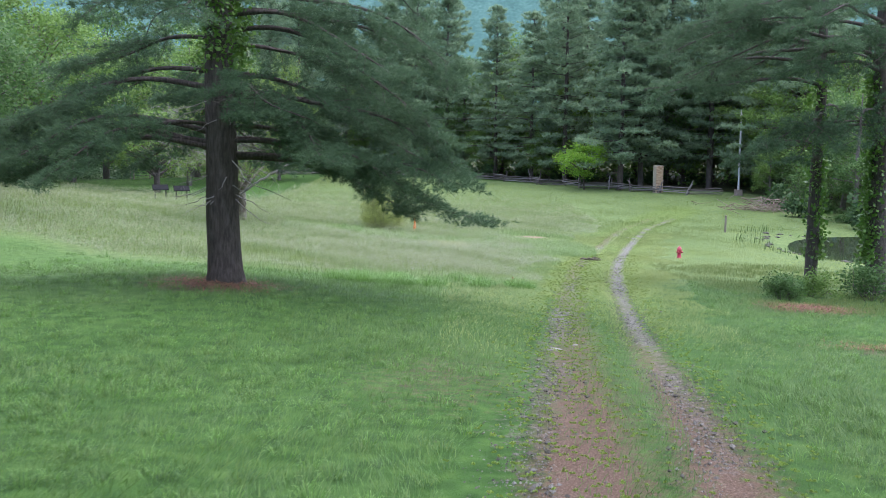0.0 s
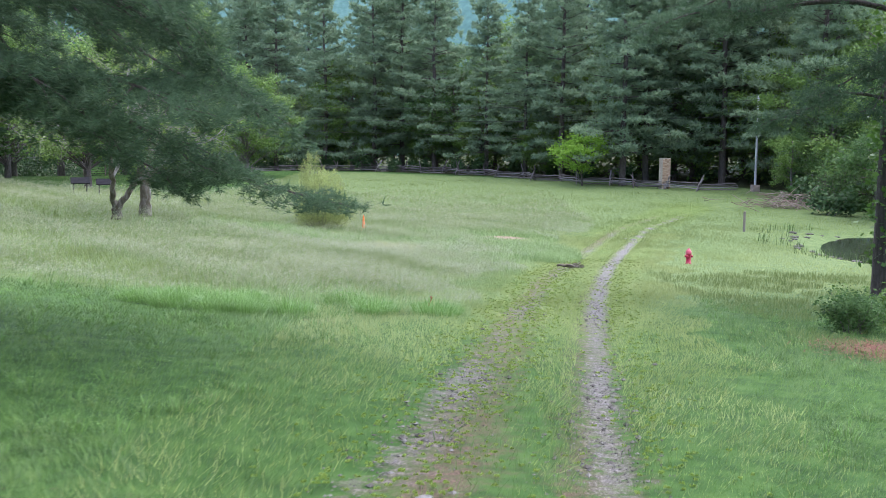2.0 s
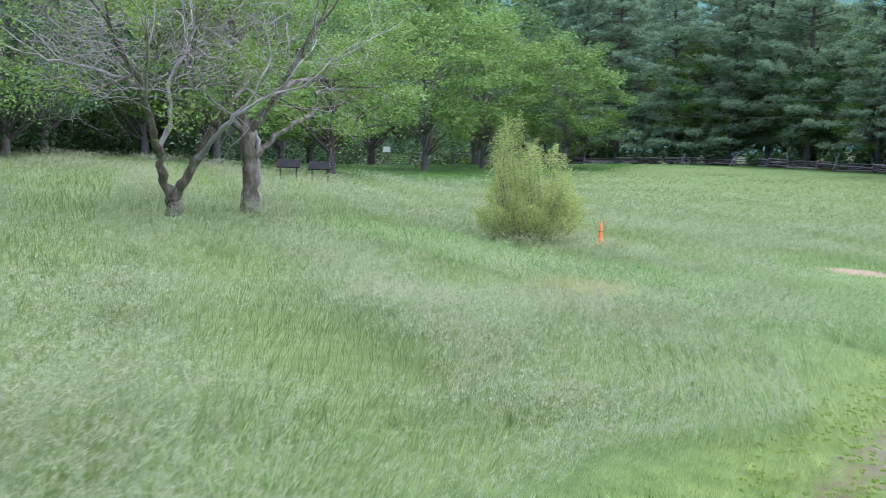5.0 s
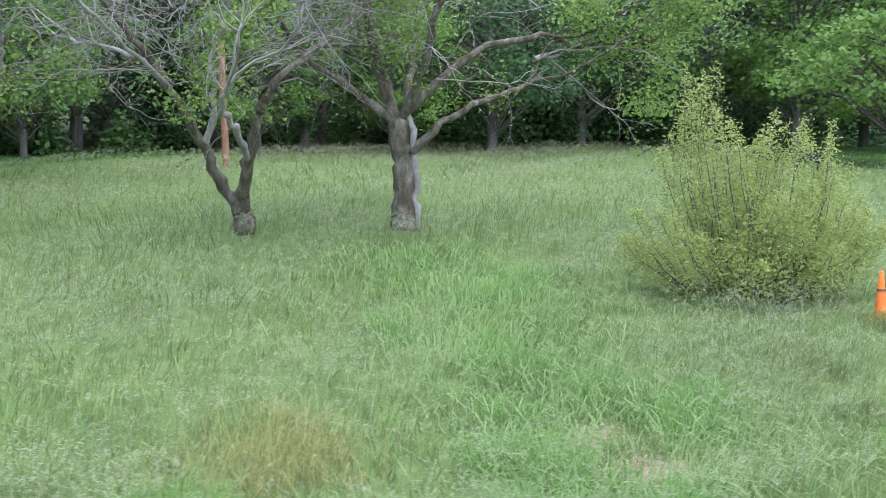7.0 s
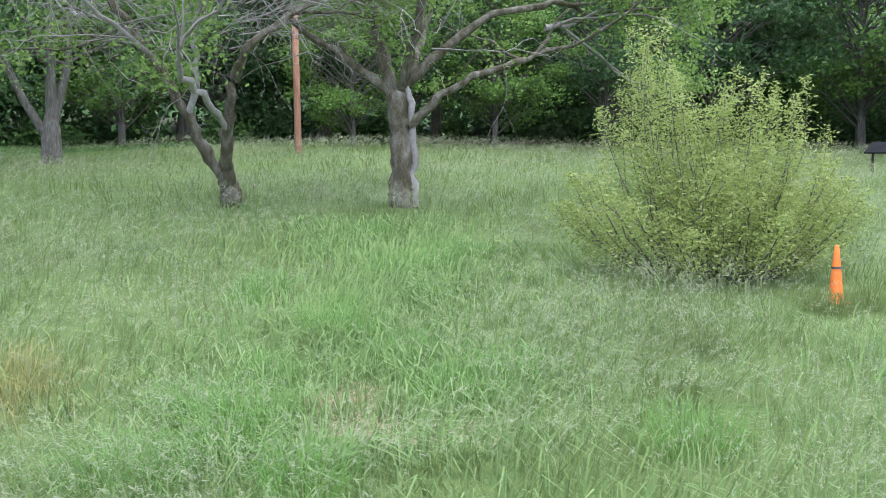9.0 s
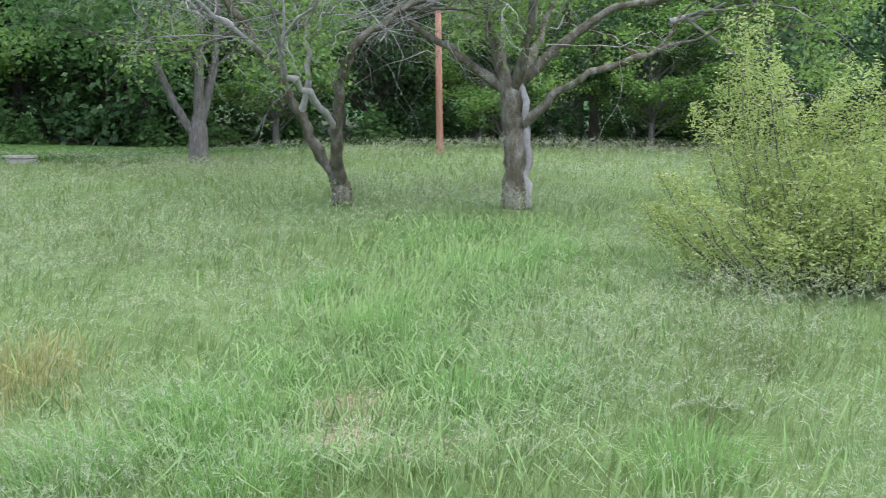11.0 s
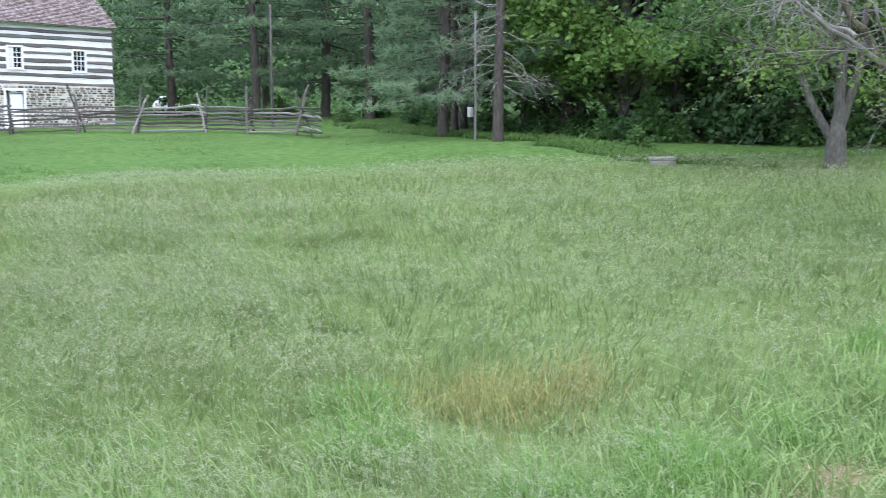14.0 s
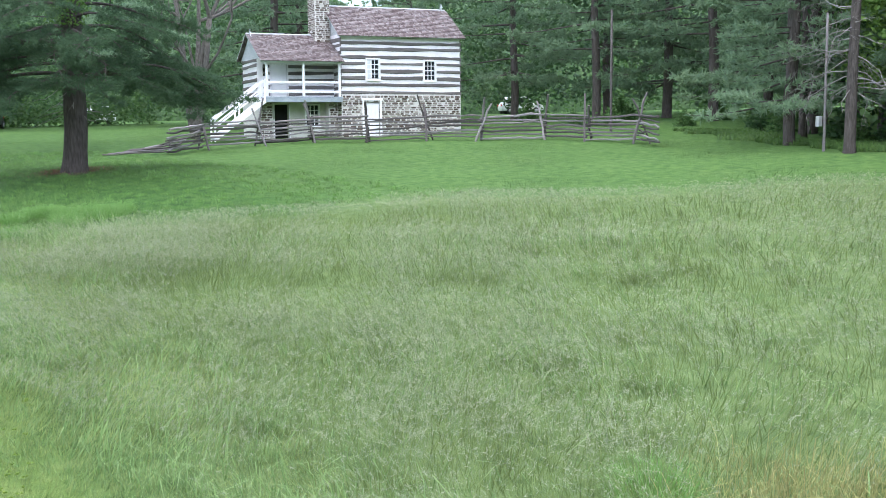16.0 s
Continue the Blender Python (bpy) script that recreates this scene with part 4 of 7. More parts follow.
# the two old apple trees
def apple(name, at, stems, seed, count, dead, label):
    rng = np.random.default_rng(seed)
    t = thing(name, at, label, "tree", "old apple trees", size=1.3)
    wood, twigs, crown = Build(), Build(), Build()
    ends, dead_ends = [], []
    for pts, r0, r1, alive in stems:
        pts = np.array(pts, float)
        s = np.linspace(0, 1, len(pts))
        ss = np.linspace(0, 1, len(pts) * 4)
        fine = np.stack([np.interp(ss, s, pts[:, i]) for i in range(3)], 1)
        fine[1:-1] = (fine[:-2] + 2 * fine[1:-1] + fine[2:]) / 4
        fine[2:] += rng.normal(size=(len(fine) - 2, 3)) * 0.022
        rad = np.linspace(r0, r1, len(ss)) * (1 + 0.10 * rng.normal(size=len(ss)))
        if pts[0][2] <= 0:
            rad[:3] *= (1.3, 1.15, 1.05)
        (wood if alive else twigs).tube(fine, rad, 10)
        d = unit(pts[-1] - pts[-2])
        for k in range(3 if pts[-1][2] > 2.15 else 0):
            grow(wood if alive else twigs, fine[-1 - 2 * k], unit(d + rng.normal(size=3) * 0.45 + np.array([0, 0, 0.2])), rng.uniform(1.2, 1.9), r1 * 0.8, 3, rng, ends if alive else dead_ends, up=0.12, split=(2, 4), curl=0.5, keep=0.7)
    for _ in range(dead):
        a = rng.uniform(0, 6.28)
        rr_ = rng.uniform(0.5, 1.7)
        st = np.array([math.cos(a) * rr_, math.sin(a) * rr_ - 0.5, rng.uniform(2.5, 4.4)])
        grow(twigs, st, (math.cos(a), math.sin(a), rng.uniform(-0.05, 0.6)), rng.uniform(0.9, 1.5), 0.014, 3, rng, dead_ends, up=-0.03, split=(2, 4), curl=0.6, keep=0.75, sides=3)
    pool = np.concatenate(ends)
    pick = pool[rng.integers(0, len(pool), count // 14)]
    c = (pick[:, None] + rng.normal(size=(len(pick), 14, 3)) * 0.22).reshape(-1, 3)
    c = c[(c[:, 2] > 1.9) | (rng.uniform(0, 1, len(c)) < 0.12)]
    crown.leaves(c, 0.085, rng, 0.25, 0.6)
    part("trunk", wood, M_bark_apple, t, smooth=True)
    part("dead_branch", twigs, M_deadwood, t, "bare silvery dead branches", smooth=True)["kind"] = "stuff"
    part("crown", crown, M_leaf_apple, t)
    return t


ax_, ay_ = -12.38, 60.21
apple("apple_tree", (ax_, ay_, gz(ax_, ay_)), [
    ([(0, 0, -0.2), (0.03, -0.06, 0.2), (0.06, -0.14, 0.5)], 0.19, 0.15, True),
    ([(0.04, -0.13, 0.4), (0.02, -0.42, 0.85), (0.12, -0.68, 1.4), (0.14, -0.92, 1.9), (0.3, -1.5, 2.8), (0.1, -2.2, 3.8)], 0.112, 0.05, True),
    ([(0.08, -0.12, 0.4), (0.38, -0.14, 0.75), (0.75, -0.12, 1.35), (1.03, -0.05, 2.0), (1.44, 0.24, 2.6), (1.2, 1.25, 3.25)], 0.125, 0.045, True),
    ([(0.7, -0.13, 1.25), (1.3, -0.45, 1.65), (2.0, -0.9, 2.1), (2.6, -0.8, 2.45)], 0.062, 0.030, False),
    ([(0.11, -0.7, 1.45), (0.35, -0.55, 2.1), (0.3, -0.6, 2.9), (0.6, -0.3, 3.6)], 0.06, 0.03, False),
    ([(0.3, -1.4, 2.7), (-0.6, -2.0, 3.1), (-1.6, -2.6, 3.3)], 0.045, 0.022, False),
    ([(0.2, -1.2, 2.4), (1.0, -2.2, 3.2), (1.6, -3.0, 3.8)], 0.045, 0.022, False)], 61, 5200, 120, "old apple tree with a forked mossy trunk and many dead branches")
bx_, by_ = -12.06, 63.81
apple("apple_tree", (bx_, by_, gz(bx_, by_)), [
    ([(0, 0, -0.2), (-0.02, 0.02, 0.6), (-0.05, -0.03, 1.3), (-0.08, -0.08, 1.9)], 0.225, 0.17, True),
    ([(0.10, 0.14, 0.0), (0.06, 0.16, 0.9), (0.10, 0.15, 1.6), (0.0, 0.05, 2.1)], 0.075, 0.05, False),
    ([(-0.08, -0.08, 1.8), (-0.2, -0.25, 2.5), (-0.3, -0.45, 3.2), (-0.2, -0.6, 4.3)], 0.14, 0.06, True),
    ([(0.05, 0.12, 1.35), (0.25, 0.5, 1.75), (0.5, 1.0, 2.15), (0.6, 1.8, 2.35), (0.4, 2.5, 2.6)], 0.085, 0.04, True),
    ([(-0.1, 0.05, 2.0), (0.2, 1.3, 3.1), (0.4, 2.6, 3.4), (0.5, 3.5, 3.1)], 0.085, 0.035, True),
    ([(-0.1, -0.15, 1.9), (-0.3, -0.9, 2.5), (-0.5, -1.6, 3.0), (-0.3, -2.1, 3.6)], 0.085, 0.035, True),
    ([(0.0, 0.0, 1.95), (0.6, 0.15, 2.8), (1.2, 0.1, 3.6), (1.6, 0.3, 4.4)], 0.09, 0.04, True),
    ([(-0.1, 0.1, 2.0), (-0.9, 0.6, 2.9), (-1.5, 1.0, 3.8)], 0.09, 0.04, True),
    ([(0.4, 2.4, 2.95), (0.4, 2.8, 3.0)], 0.06, 0.035, False)], 62, 30000, 26, "old apple tree in light green leaf with a thick split trunk")


# shrubs: stems from the ground, and leaves
def shrub_parts(rng, h, rad, stems, leaf, count, sigma=0.16, droop=0.0, ratio=0.35):
    wood, crown, ends = Build(), Build(), []
    for k in range(stems):
        a = rng.uniform(0, 6.28)
        sp = rng.uniform(0.1, 1.0)
        grow(wood, (math.cos(a) * 0.25 * rad * sp, math.sin(a) * 0.25 * rad * sp, -0.1), (math.cos(a) * rad / h * sp, math.sin(a) * rad / h * sp, 1.0), h * 0.55 * rng.uniform(0.7, 1.1), 0.010 + 0.004 * h, 2, rng, ends, up=0.1, split=(2, 4), curl=0.4, keep=0.62, sides=4)
    pool = np.concatenate(ends)
    pick = pool[rng.integers(0, len(pool), count // 10)]
    c = (pick[:, None] + rng.normal(size=(len(pick), 10, 3)) * sigma).reshape(-1, 3)
    c = c[c[:, 2] > 0.03]
    crown.leaves(c, leaf, rng, droop, ratio)
    return wood, crown


def shrub(name, x, y, parts, leaf_mat, label, group=""):
    t = thing(name, (x, y, gz(x, y)), label, "bush", group)
    part("stem", parts[0], M_bark_grey, t, smooth=True)["kind"] = "stuff"
    part("foliage", parts[1], leaf_mat, t)
    return t


def plume_parts(rng, plumes):
    """A willow: upright wands from one stool, their leaves in plumes that thin out towards the tips."""
    wood, crown, cs = Build(), Build(), []
    for bx, by, h, rad, n, per in plumes:
        for k in range(n):
            a, sp = rng.uniform(0, 6.283), rng.uniform(0, 1) ** 0.6
            foot = np.array([bx * 0.35 + math.cos(a) * 0.25, by * 0.35 + math.sin(a) * 0.25, -0.1])
            top = np.array([bx + math.cos(a) * rad * sp, by + math.sin(a) * rad * sp, h * (1.02 - 0.42 * sp ** 2) * rng.uniform(0.75, 1.08)])
            u = np.linspace(0, 1, 7)[:, None]
            path = foot + (top - foot) * u + np.array([math.cos(a), math.sin(a), 0]) * 0.22 * np.sin(u * math.pi) + rng.normal(size=(7, 3)) * 0.05 * u
            wood.tube(path, np.linspace(0.018, 0.003, 7), 4)
            t = rng.uniform(0.22, 1.0, per)
            p = np.stack([np.interp(t, u[:, 0], path[:, i]) for i in range(3)], 1)
            w = (0.34 * (1.12 - t))[:, None]
            side = rng.normal(size=(per, 3)) * np.array([1, 1, 0.8]) * w
            cs.append(p + side)
            for j in range(3):
                wood.tube(np.array([p[j], p[j] + side[j] * 0.6, p[j] + side[j] * 1.3 + np.array([0, 0, 0.12])]), (0.006, 0.004, 0.002), 3)
    c = np.concatenate(cs)
    crown.leaves(c[c[:, 2] > 0.12], 0.066, rng, -0.1, 0.36)
    return wood, crown


shrub("willow_bush", -3.8, 66.6, plume_parts(np.random.default_rng(70), ((-0.35, -0.75, 3.85, 0.85, 26, 560), (0.2, 0.85, 3.3, 0.95, 26, 560), (-0.2, -1.5, 2.0, 1.0, 18, 560), (0.3, 1.7, 1.8, 0.9, 18, 560), (1.0, -0.1, 1.8, 0.9, 16, 560), (-0.8, 0.2, 2.4, 0.9, 12, 420))), M_leaf_willow, "pale yellow-green willow bush in the meadow")
shrub("leafy_bush", 11.3, 34.2, shrub_parts(np.random.default_rng(71), 1.0, 0.9, 14, 0.08, 4500, 0.10, ratio=0.5), M_leaf_mid, "small dark green bush beside the red litter", "pond bushes")
shrub("leafy_bush", 12.6, 36.0, shrub_parts(np.random.default_rng(72), 1.1, 1.2, 12, 0.1, 2500, 0.12, ratio=0.5), M_leaf_light, "small light green bush beside the pond pines", "pond bushes")
shrub("leafy_bush", 14.6, 35.4, shrub_parts(np.random.default_rng(73), 1.5, 1.5, 12, 0.12, 2500, 0.14, ratio=0.5), M_leaf_mid, "wild green bush beside the pond pines", "pond bushes")
shrub("pale_bush", 34.5, 99, shrub_parts(np.random.default_rng(74), 4.4, 2.6, 14, 0.2, 2500, 0.26, ratio=0.5), M_leaf_mid, "grey-green bush behind the brush pile")
edge = shrub("leafy_bush", -34, 54.5, shrub_parts(np.random.default_rng(75), 1.3, 1.7, 3, 0.23, 800, 0.22, ratio=0.6), M_leaf_mid, "tangled green undergrowth at the woodland edge", "undergrowth")
dark_edge = shrub("leafy_bush", -38.5, 65, shrub_parts(np.random.default_rng(76), 1.7, 1.9, 3, 0.27, 800, 0.26, ratio=0.6), M_leaf_dark, "dark green undergrowth at the woodland edge", "undergrowth")
for i in range(52):
    y = 38 + i * 2.1 + R.uniform(-0.6, 0.6)
    x = -32.6 - max(0, 46 - y) * 0.35 - max(0, y - 50) * 0.42 + R.normal() * 0.9
    plant(edge if i % 3 else dark_edge, x, y, R.uniform(0, 360), R.uniform(0.6, 1.1) * (0.75 if y < 46 else 1.0))
for i in range(20):
    plant(dark_edge, -36 + i * 3.9, 172 - i * 2.75 + R.normal(), R.uniform(0, 360), R.uniform(0.8, 1.3))
for i in range(16):
    plant(edge if i % 2 else dark_edge, 35 + R.normal() * 1.5 + max(0, i - 8) * 0.9, 110 - i * 4.2, R.uniform(0, 360), R.uniform(0.8, 1.4))
for i in range(16):
    plant(edge, -41 - R.uniform(0, 12), 8 + i * 2.6, R.uniform(0, 360), R.uniform(0.5, 0.9))

for i in range(15):
    t = i / 14
    plant(edge if i % 4 else dark_edge, -41 + 12.5 * t + R.normal() * 0.8, 30.5 + 18 * t + R.normal() * 0.7, R.uniform(0, 360), R.uniform(0.3, 0.6))

# the wood behind its edge: leaves too many and too far to tell apart
def wood_mass(name, line, deep, h, count, material, label, seed, leaf=0.55, low=0.0):
    q = np.random.default_rng(seed)
    pts = np.array(line, float)
    s = np.concatenate([[0], np.cumsum(np.linalg.norm(np.diff(pts, axis=0), axis=1))])
    t = q.uniform(0, s[-1], count // 30)
    x, y = np.interp(t, s, pts[:, 0]), np.interp(t, s, pts[:, 1])
    d = np.stack([np.interp(t + 1, s, pts[:, 0]) - np.interp(t - 1, s, pts[:, 0]), np.interp(t + 1, s, pts[:, 1]) - np.interp(t - 1, s, pts[:, 1])], 1)
    d /= np.linalg.norm(d, axis=1)[:, None]
    o = q.uniform(0, deep, len(t))
    x, y = x - d[:, 1] * o, y + d[:, 0] * o
    top = h * (0.7 + 0.3 * np.sin(t / 3.1 + seed) * np.sin(t / 7.3) + 0.12 * q.normal(size=len(t)))
    z = ground(x, y) + low + q.uniform(0, 1, len(t)) ** 0.8 * np.clip(top - low, 1, 99)
    c = (np.stack([x, y, z], 1)[:, None] + q.normal(size=(len(t), 30, 3)) * np.array([0.9, 0.9, 0.5])).reshape(-1, 3)
    b = Build()
    b.leaves(c, leaf, q, 0.3, 0.6)
    return tagged(new(name, b.mesh(name, material)), label, "woods", kind="stuff")


wood_mass("far_woods", [(-33, 38), (-36, 48), (-41, 62), (-48, 80), (-54, 100), (-56, 125)], 14, 11, 72000, M_leaf_dark, "dark leafy wood behind the meadow's western edge", 201, 0.34)
wood_mass("far_woods", [(-38.5, 78), (-43, 90), (-49, 104), (-54, 122), (-50, 142), (-42, 160)], 10, 7, 40000, M_leaf_dark, "shady undergrowth below the maples", 205, 0.36)
wood_mass("far_woods", [(-82, 112), (-72, 140), (-60, 166), (-44, 180)], 10, 9, 22000, M_leaf_dark, "dark undergrowth at the back of the western wood", 207, 0.5)
wood_mass("far_woods", [(-54, 175), (-28, 172), (-10, 165), (4, 152), (16, 134), (26, 124), (36, 118)], 14, 13, 46000, M_leaf_light, "shady green wood behind the far fence", 202, 0.5)
wood_mass("far_woods", [(38, 116), (41, 100), (44, 84), (48, 66), (50, 40), (40, 22)], 14, 13, 34000, M_leaf_light, "green wood beyond the pond", 203, 0.5)
wood_mass("far_woods", [(-10, -18), (-28, -16), (-46, -8), (-56, 8), (-58, 26), (-50, 40)], 20, 17, 72000, M_leaf_dark, "dim leafy wood behind the cabin", 204, 0.42, 1.3)
wood_mass("shrub_belt", [(-6, -30), (-20, -29), (-34, -25)], 6, 3.4, 9000, M_leaf_mid, "low leafy shrubs behind the pines beside the cabin", 208, 0.34)
wood_mass("far_woods", [(-20, -62), (-60, -52), (-92, -30), (-108, 6), (-108, 40)], 14, 22, 42000, M_leaf_mid, "leafy wood far behind the cabin", 206, 0.6)

# ---- the cabin ----
M_log = mat("weathered_logs", [(0.085, 0.074, 0.073), (0.16, 0.145, 0.143), (0.25, 0.232, 0.23)], 2.0, 0.9, 0.7, 20, stretch=(1, 6, 6), obj_random=0.35)
M_chink = mat("lime_chinking", [(0.77, 0.74, 0.77), (0.85, 0.825, 0.855), (0.90, 0.88, 0.90)], 2.5, 0.9, 0.4, 25)
M_white = mat("white_paint", [(0.80, 0.785, 0.82), (0.87, 0.855, 0.885), (0.91, 0.90, 0.92)], 3.0, 0.6, 0.1, 40)
M_greyboard = mat("grey_painted_boards", [(0.40, 0.43, 0.46), (0.52, 0.55, 0.58), (0.60, 0.62, 0.65)], 2.0, 0.75, 0.2, 30, stretch=(1, 1, 5))
M_porchfloor = mat("blue_grey_boards", [(0.22, 0.27, 0.30), (0.30, 0.35, 0.38), (0.38, 0.42, 0.45)], 3.0, 0.8, 0.2, 30)
M_shingle = mat("wood_shingles", [(0.075, 0.056, 0.056), (0.125, 0.098, 0.098), (0.19, 0.163, 0.165), (0.27, 0.248, 0.25)], 1.2, 0.9, 0.4, 25, island=0.55)
M_stone = mat("field_stone", [(0.085, 0.062, 0.050), (0.20, 0.165, 0.145), (0.42, 0.385, 0.355)], 2.0, 0.9, 0.6, 18, island=0.75)
M_stone_piece = mat("field_stone_piece", [(0.085, 0.062, 0.050), (0.20, 0.165, 0.145), (0.42, 0.385, 0.355)], 2.0, 0.9, 0.6, 18, obj_random=0.75)
M_mortar = mat("white_mortar", [(0.52, 0.50, 0.47), (0.62, 0.60, 0.57), (0.70, 0.68, 0.65)], 4.0, 0.95, 0.5, 25)
M_plaster = mat("cream_plaster", [(0.50, 0.49, 0.43), (0.60, 0.59, 0.53), (0.66, 0.65, 0.60)], 2.0, 0.9, 0.2, 20)
# near-black colour that stands for the shade of unlit rooms
M_room_shade = mat("painted_room_shade", [(0.010, 0.010, 0.010), (0.018, 0.018, 0.018), (0.025, 0.024, 0.022)], 2.0, 0.9)
M_curtain = mat("white_curtain", [(0.55, 0.55, 0.57), (0.68, 0.68, 0.70), (0.75, 0.75, 0.76)], 6.0, 0.9, stretch=(6, 1, 0.3))
M_glass = bpy.data.materials.new("window_glass")
M_glass.use_nodes = True
gb = M_glass.node_tree.nodes["Principled BSDF"]
gb.inputs["Base Color"].default_value = (0.02, 0.025, 0.03, 1)
gb.inputs["Roughness"].default_value = 0.05

hx, hy = -27.67, 10.49
cabin = thing("log_cabin", (hx, hy, gz(hx, hy) - 0.05), "two-storey log cabin with white chinking over a stone ground floor", "house", turn=162.3)
rc = np.random.default_rng(3)
W_, D_, H1, HE, HR = 7.75, 5.4, 2.58, 6.11, 7.95   # width, depth, stone storey, eaves, ridge


def wall_with_holes(name, u0, u1, z0, z1, thick, holes, material, parent, along="x", at=0.0):
    """A wall of real thickness with openings right through it, of blocks between the openings."""
    us = sorted({u0, u1, *(h[0] for h in holes), *(h[1] for h in holes)})
    zs = sorted({z0, z1, *(h[2] for h in holes), *(h[3] for h in holes)})
    bm = bmesh.new()
    for a, b in zip(us, us[1:]):
        for c, d in zip(zs, zs[1:]):
            if any(h[0] <= (a + b) / 2 <= h[1] and h[2] <= (c + d) / 2 <= h[3] for h in holes):
                continue
            if along == "x":
                box_bm(bm, a, b, at, at + thick, c, d)
            else:
                box_bm(bm, at, at + thick, a, b, c, d)
    bmesh.ops.remove_doubles(bm, verts=bm.verts, dist=0.0005)
    dup = {}
    for f in bm.faces:
        dup.setdefault(tuple(round(q, 3) for q in f.calc_center_median()), []).append(f)
    bmesh.ops.delete(bm, geom=[f for fs in dup.values() if len(fs) > 1 for f in fs], context="FACES")
    return part(name, bm_mesh(name, bm, material), material, parent)


win_main = [(1.64, 2.36, 3.50, 4.62), (5.36, 6.02, 3.46, 4.57)]
door_low = (1.38, 2.42, 0.05, 2.10)
front_wall = wall_with_holes("stone_wall", 0, W_, 0, H1, 0.45, [door_low], M_mortar, cabin)
wall_with_holes("stone_wall", 0.45, D_, 0, H1, 0.45, [], M_mortar, cabin, "y", 0)
wall_with_holes("stone_wall", 0.45, D_, 0, H1, 0.45, [], M_mortar, cabin, "y", W_ - 0.45)
wall_with_holes("upper_wall", 0.02, W_ - 0.02, H1, HE, 0.25, win_main, M_chink, cabin, "x", 0.03)
wall_with_holes("upper_wall", 0.28, D_, H1, HE, 0.25, [], M_chink, cabin, "y", 0.03)
wall_with_holes("upper_wall", 0.28, D_, H1, HE, 0.25, [], M_chink, cabin, "y", W_ - 0.28)
wall_with_holes("back_wall", 0, W_, 0, HE, 0.3, [], M_chink, cabin, "x", D_)


def log_part(name, p0, p1, hgt, parent, seed, material=M_log, deep=0.055):
    """A hewn log, uneven along its length, slightly proud of the wall."""
    r = np.random.default_rng(seed)
    p0, p1 = np.array(p0, float), np.array(p1, float)
    n = max(3, int(np.linalg.norm(p1 - p0) / 0.6))
    t = np.linspace(0, 1, n)
    c = p0 + (p1 - p0) * t[:, None]
    c[:, 2] += np.cumsum(r.normal(size=n)) * 0.012
    hh = hgt * (1 + 0.16 * r.normal(size=n))
    d = unit(p1 - p0)
    o = np.array([d[1], -d[0], 0])
    bm = bmesh.new()
    rings = []
    for i in range(n):
        k = hh[i] / 2
        ring = [c[i] + o * 0.0 - np.array([0, 0, k]), c[i] + o * deep - np.array([0, 0, k * 0.7]), c[i] + o * deep + np.array([0, 0, k * 0.7]), c[i] + np.array([0, 0, k])]
        rings.append([bm.verts.new(q) for q in ring])
    for a, b in zip(rings, rings[1:]):
        for j in range(4):
            bm.faces.new((a[j], b[j], b[(j + 1) % 4], a[(j + 1) % 4]))
    bm.faces.new(rings[0])
    bm.faces.new(rings[-1][::-1])
    return part(name, bm_mesh(name, bm, material), material, parent)


nl = 9
for i in range(nl):
    z = H1 + 0.12 + i * (HE - H1 - 0.16) / (nl - 1) * 0.985
    hg = 0.205 + 0.035 * rc.uniform(-1, 1)
    cuts = [-0.04]
    for a, b, c, d in win_main:
        if c - 0.12 < z < d + 0.14:
            cuts += [a - 0.14, b + 0.14]
    cuts.append(W_ + 0.04)
    for a, b in zip(cuts[::2], cuts[1::2]):
        log_part("log", (a, 0.035, z), (b, 0.035, z), hg, cabin, 300 + i * 5 + int(a))
    log_part("log", (0.035, D_, z - 0.17), (0.035, 0.0, z - 0.17), hg, cabin, 400 + i)
    log_part("log", (W_ - 0.035, 0.0, z - 0.17), (W_ - 0.035, D_, z - 0.17), hg, cabin, 430 + i)


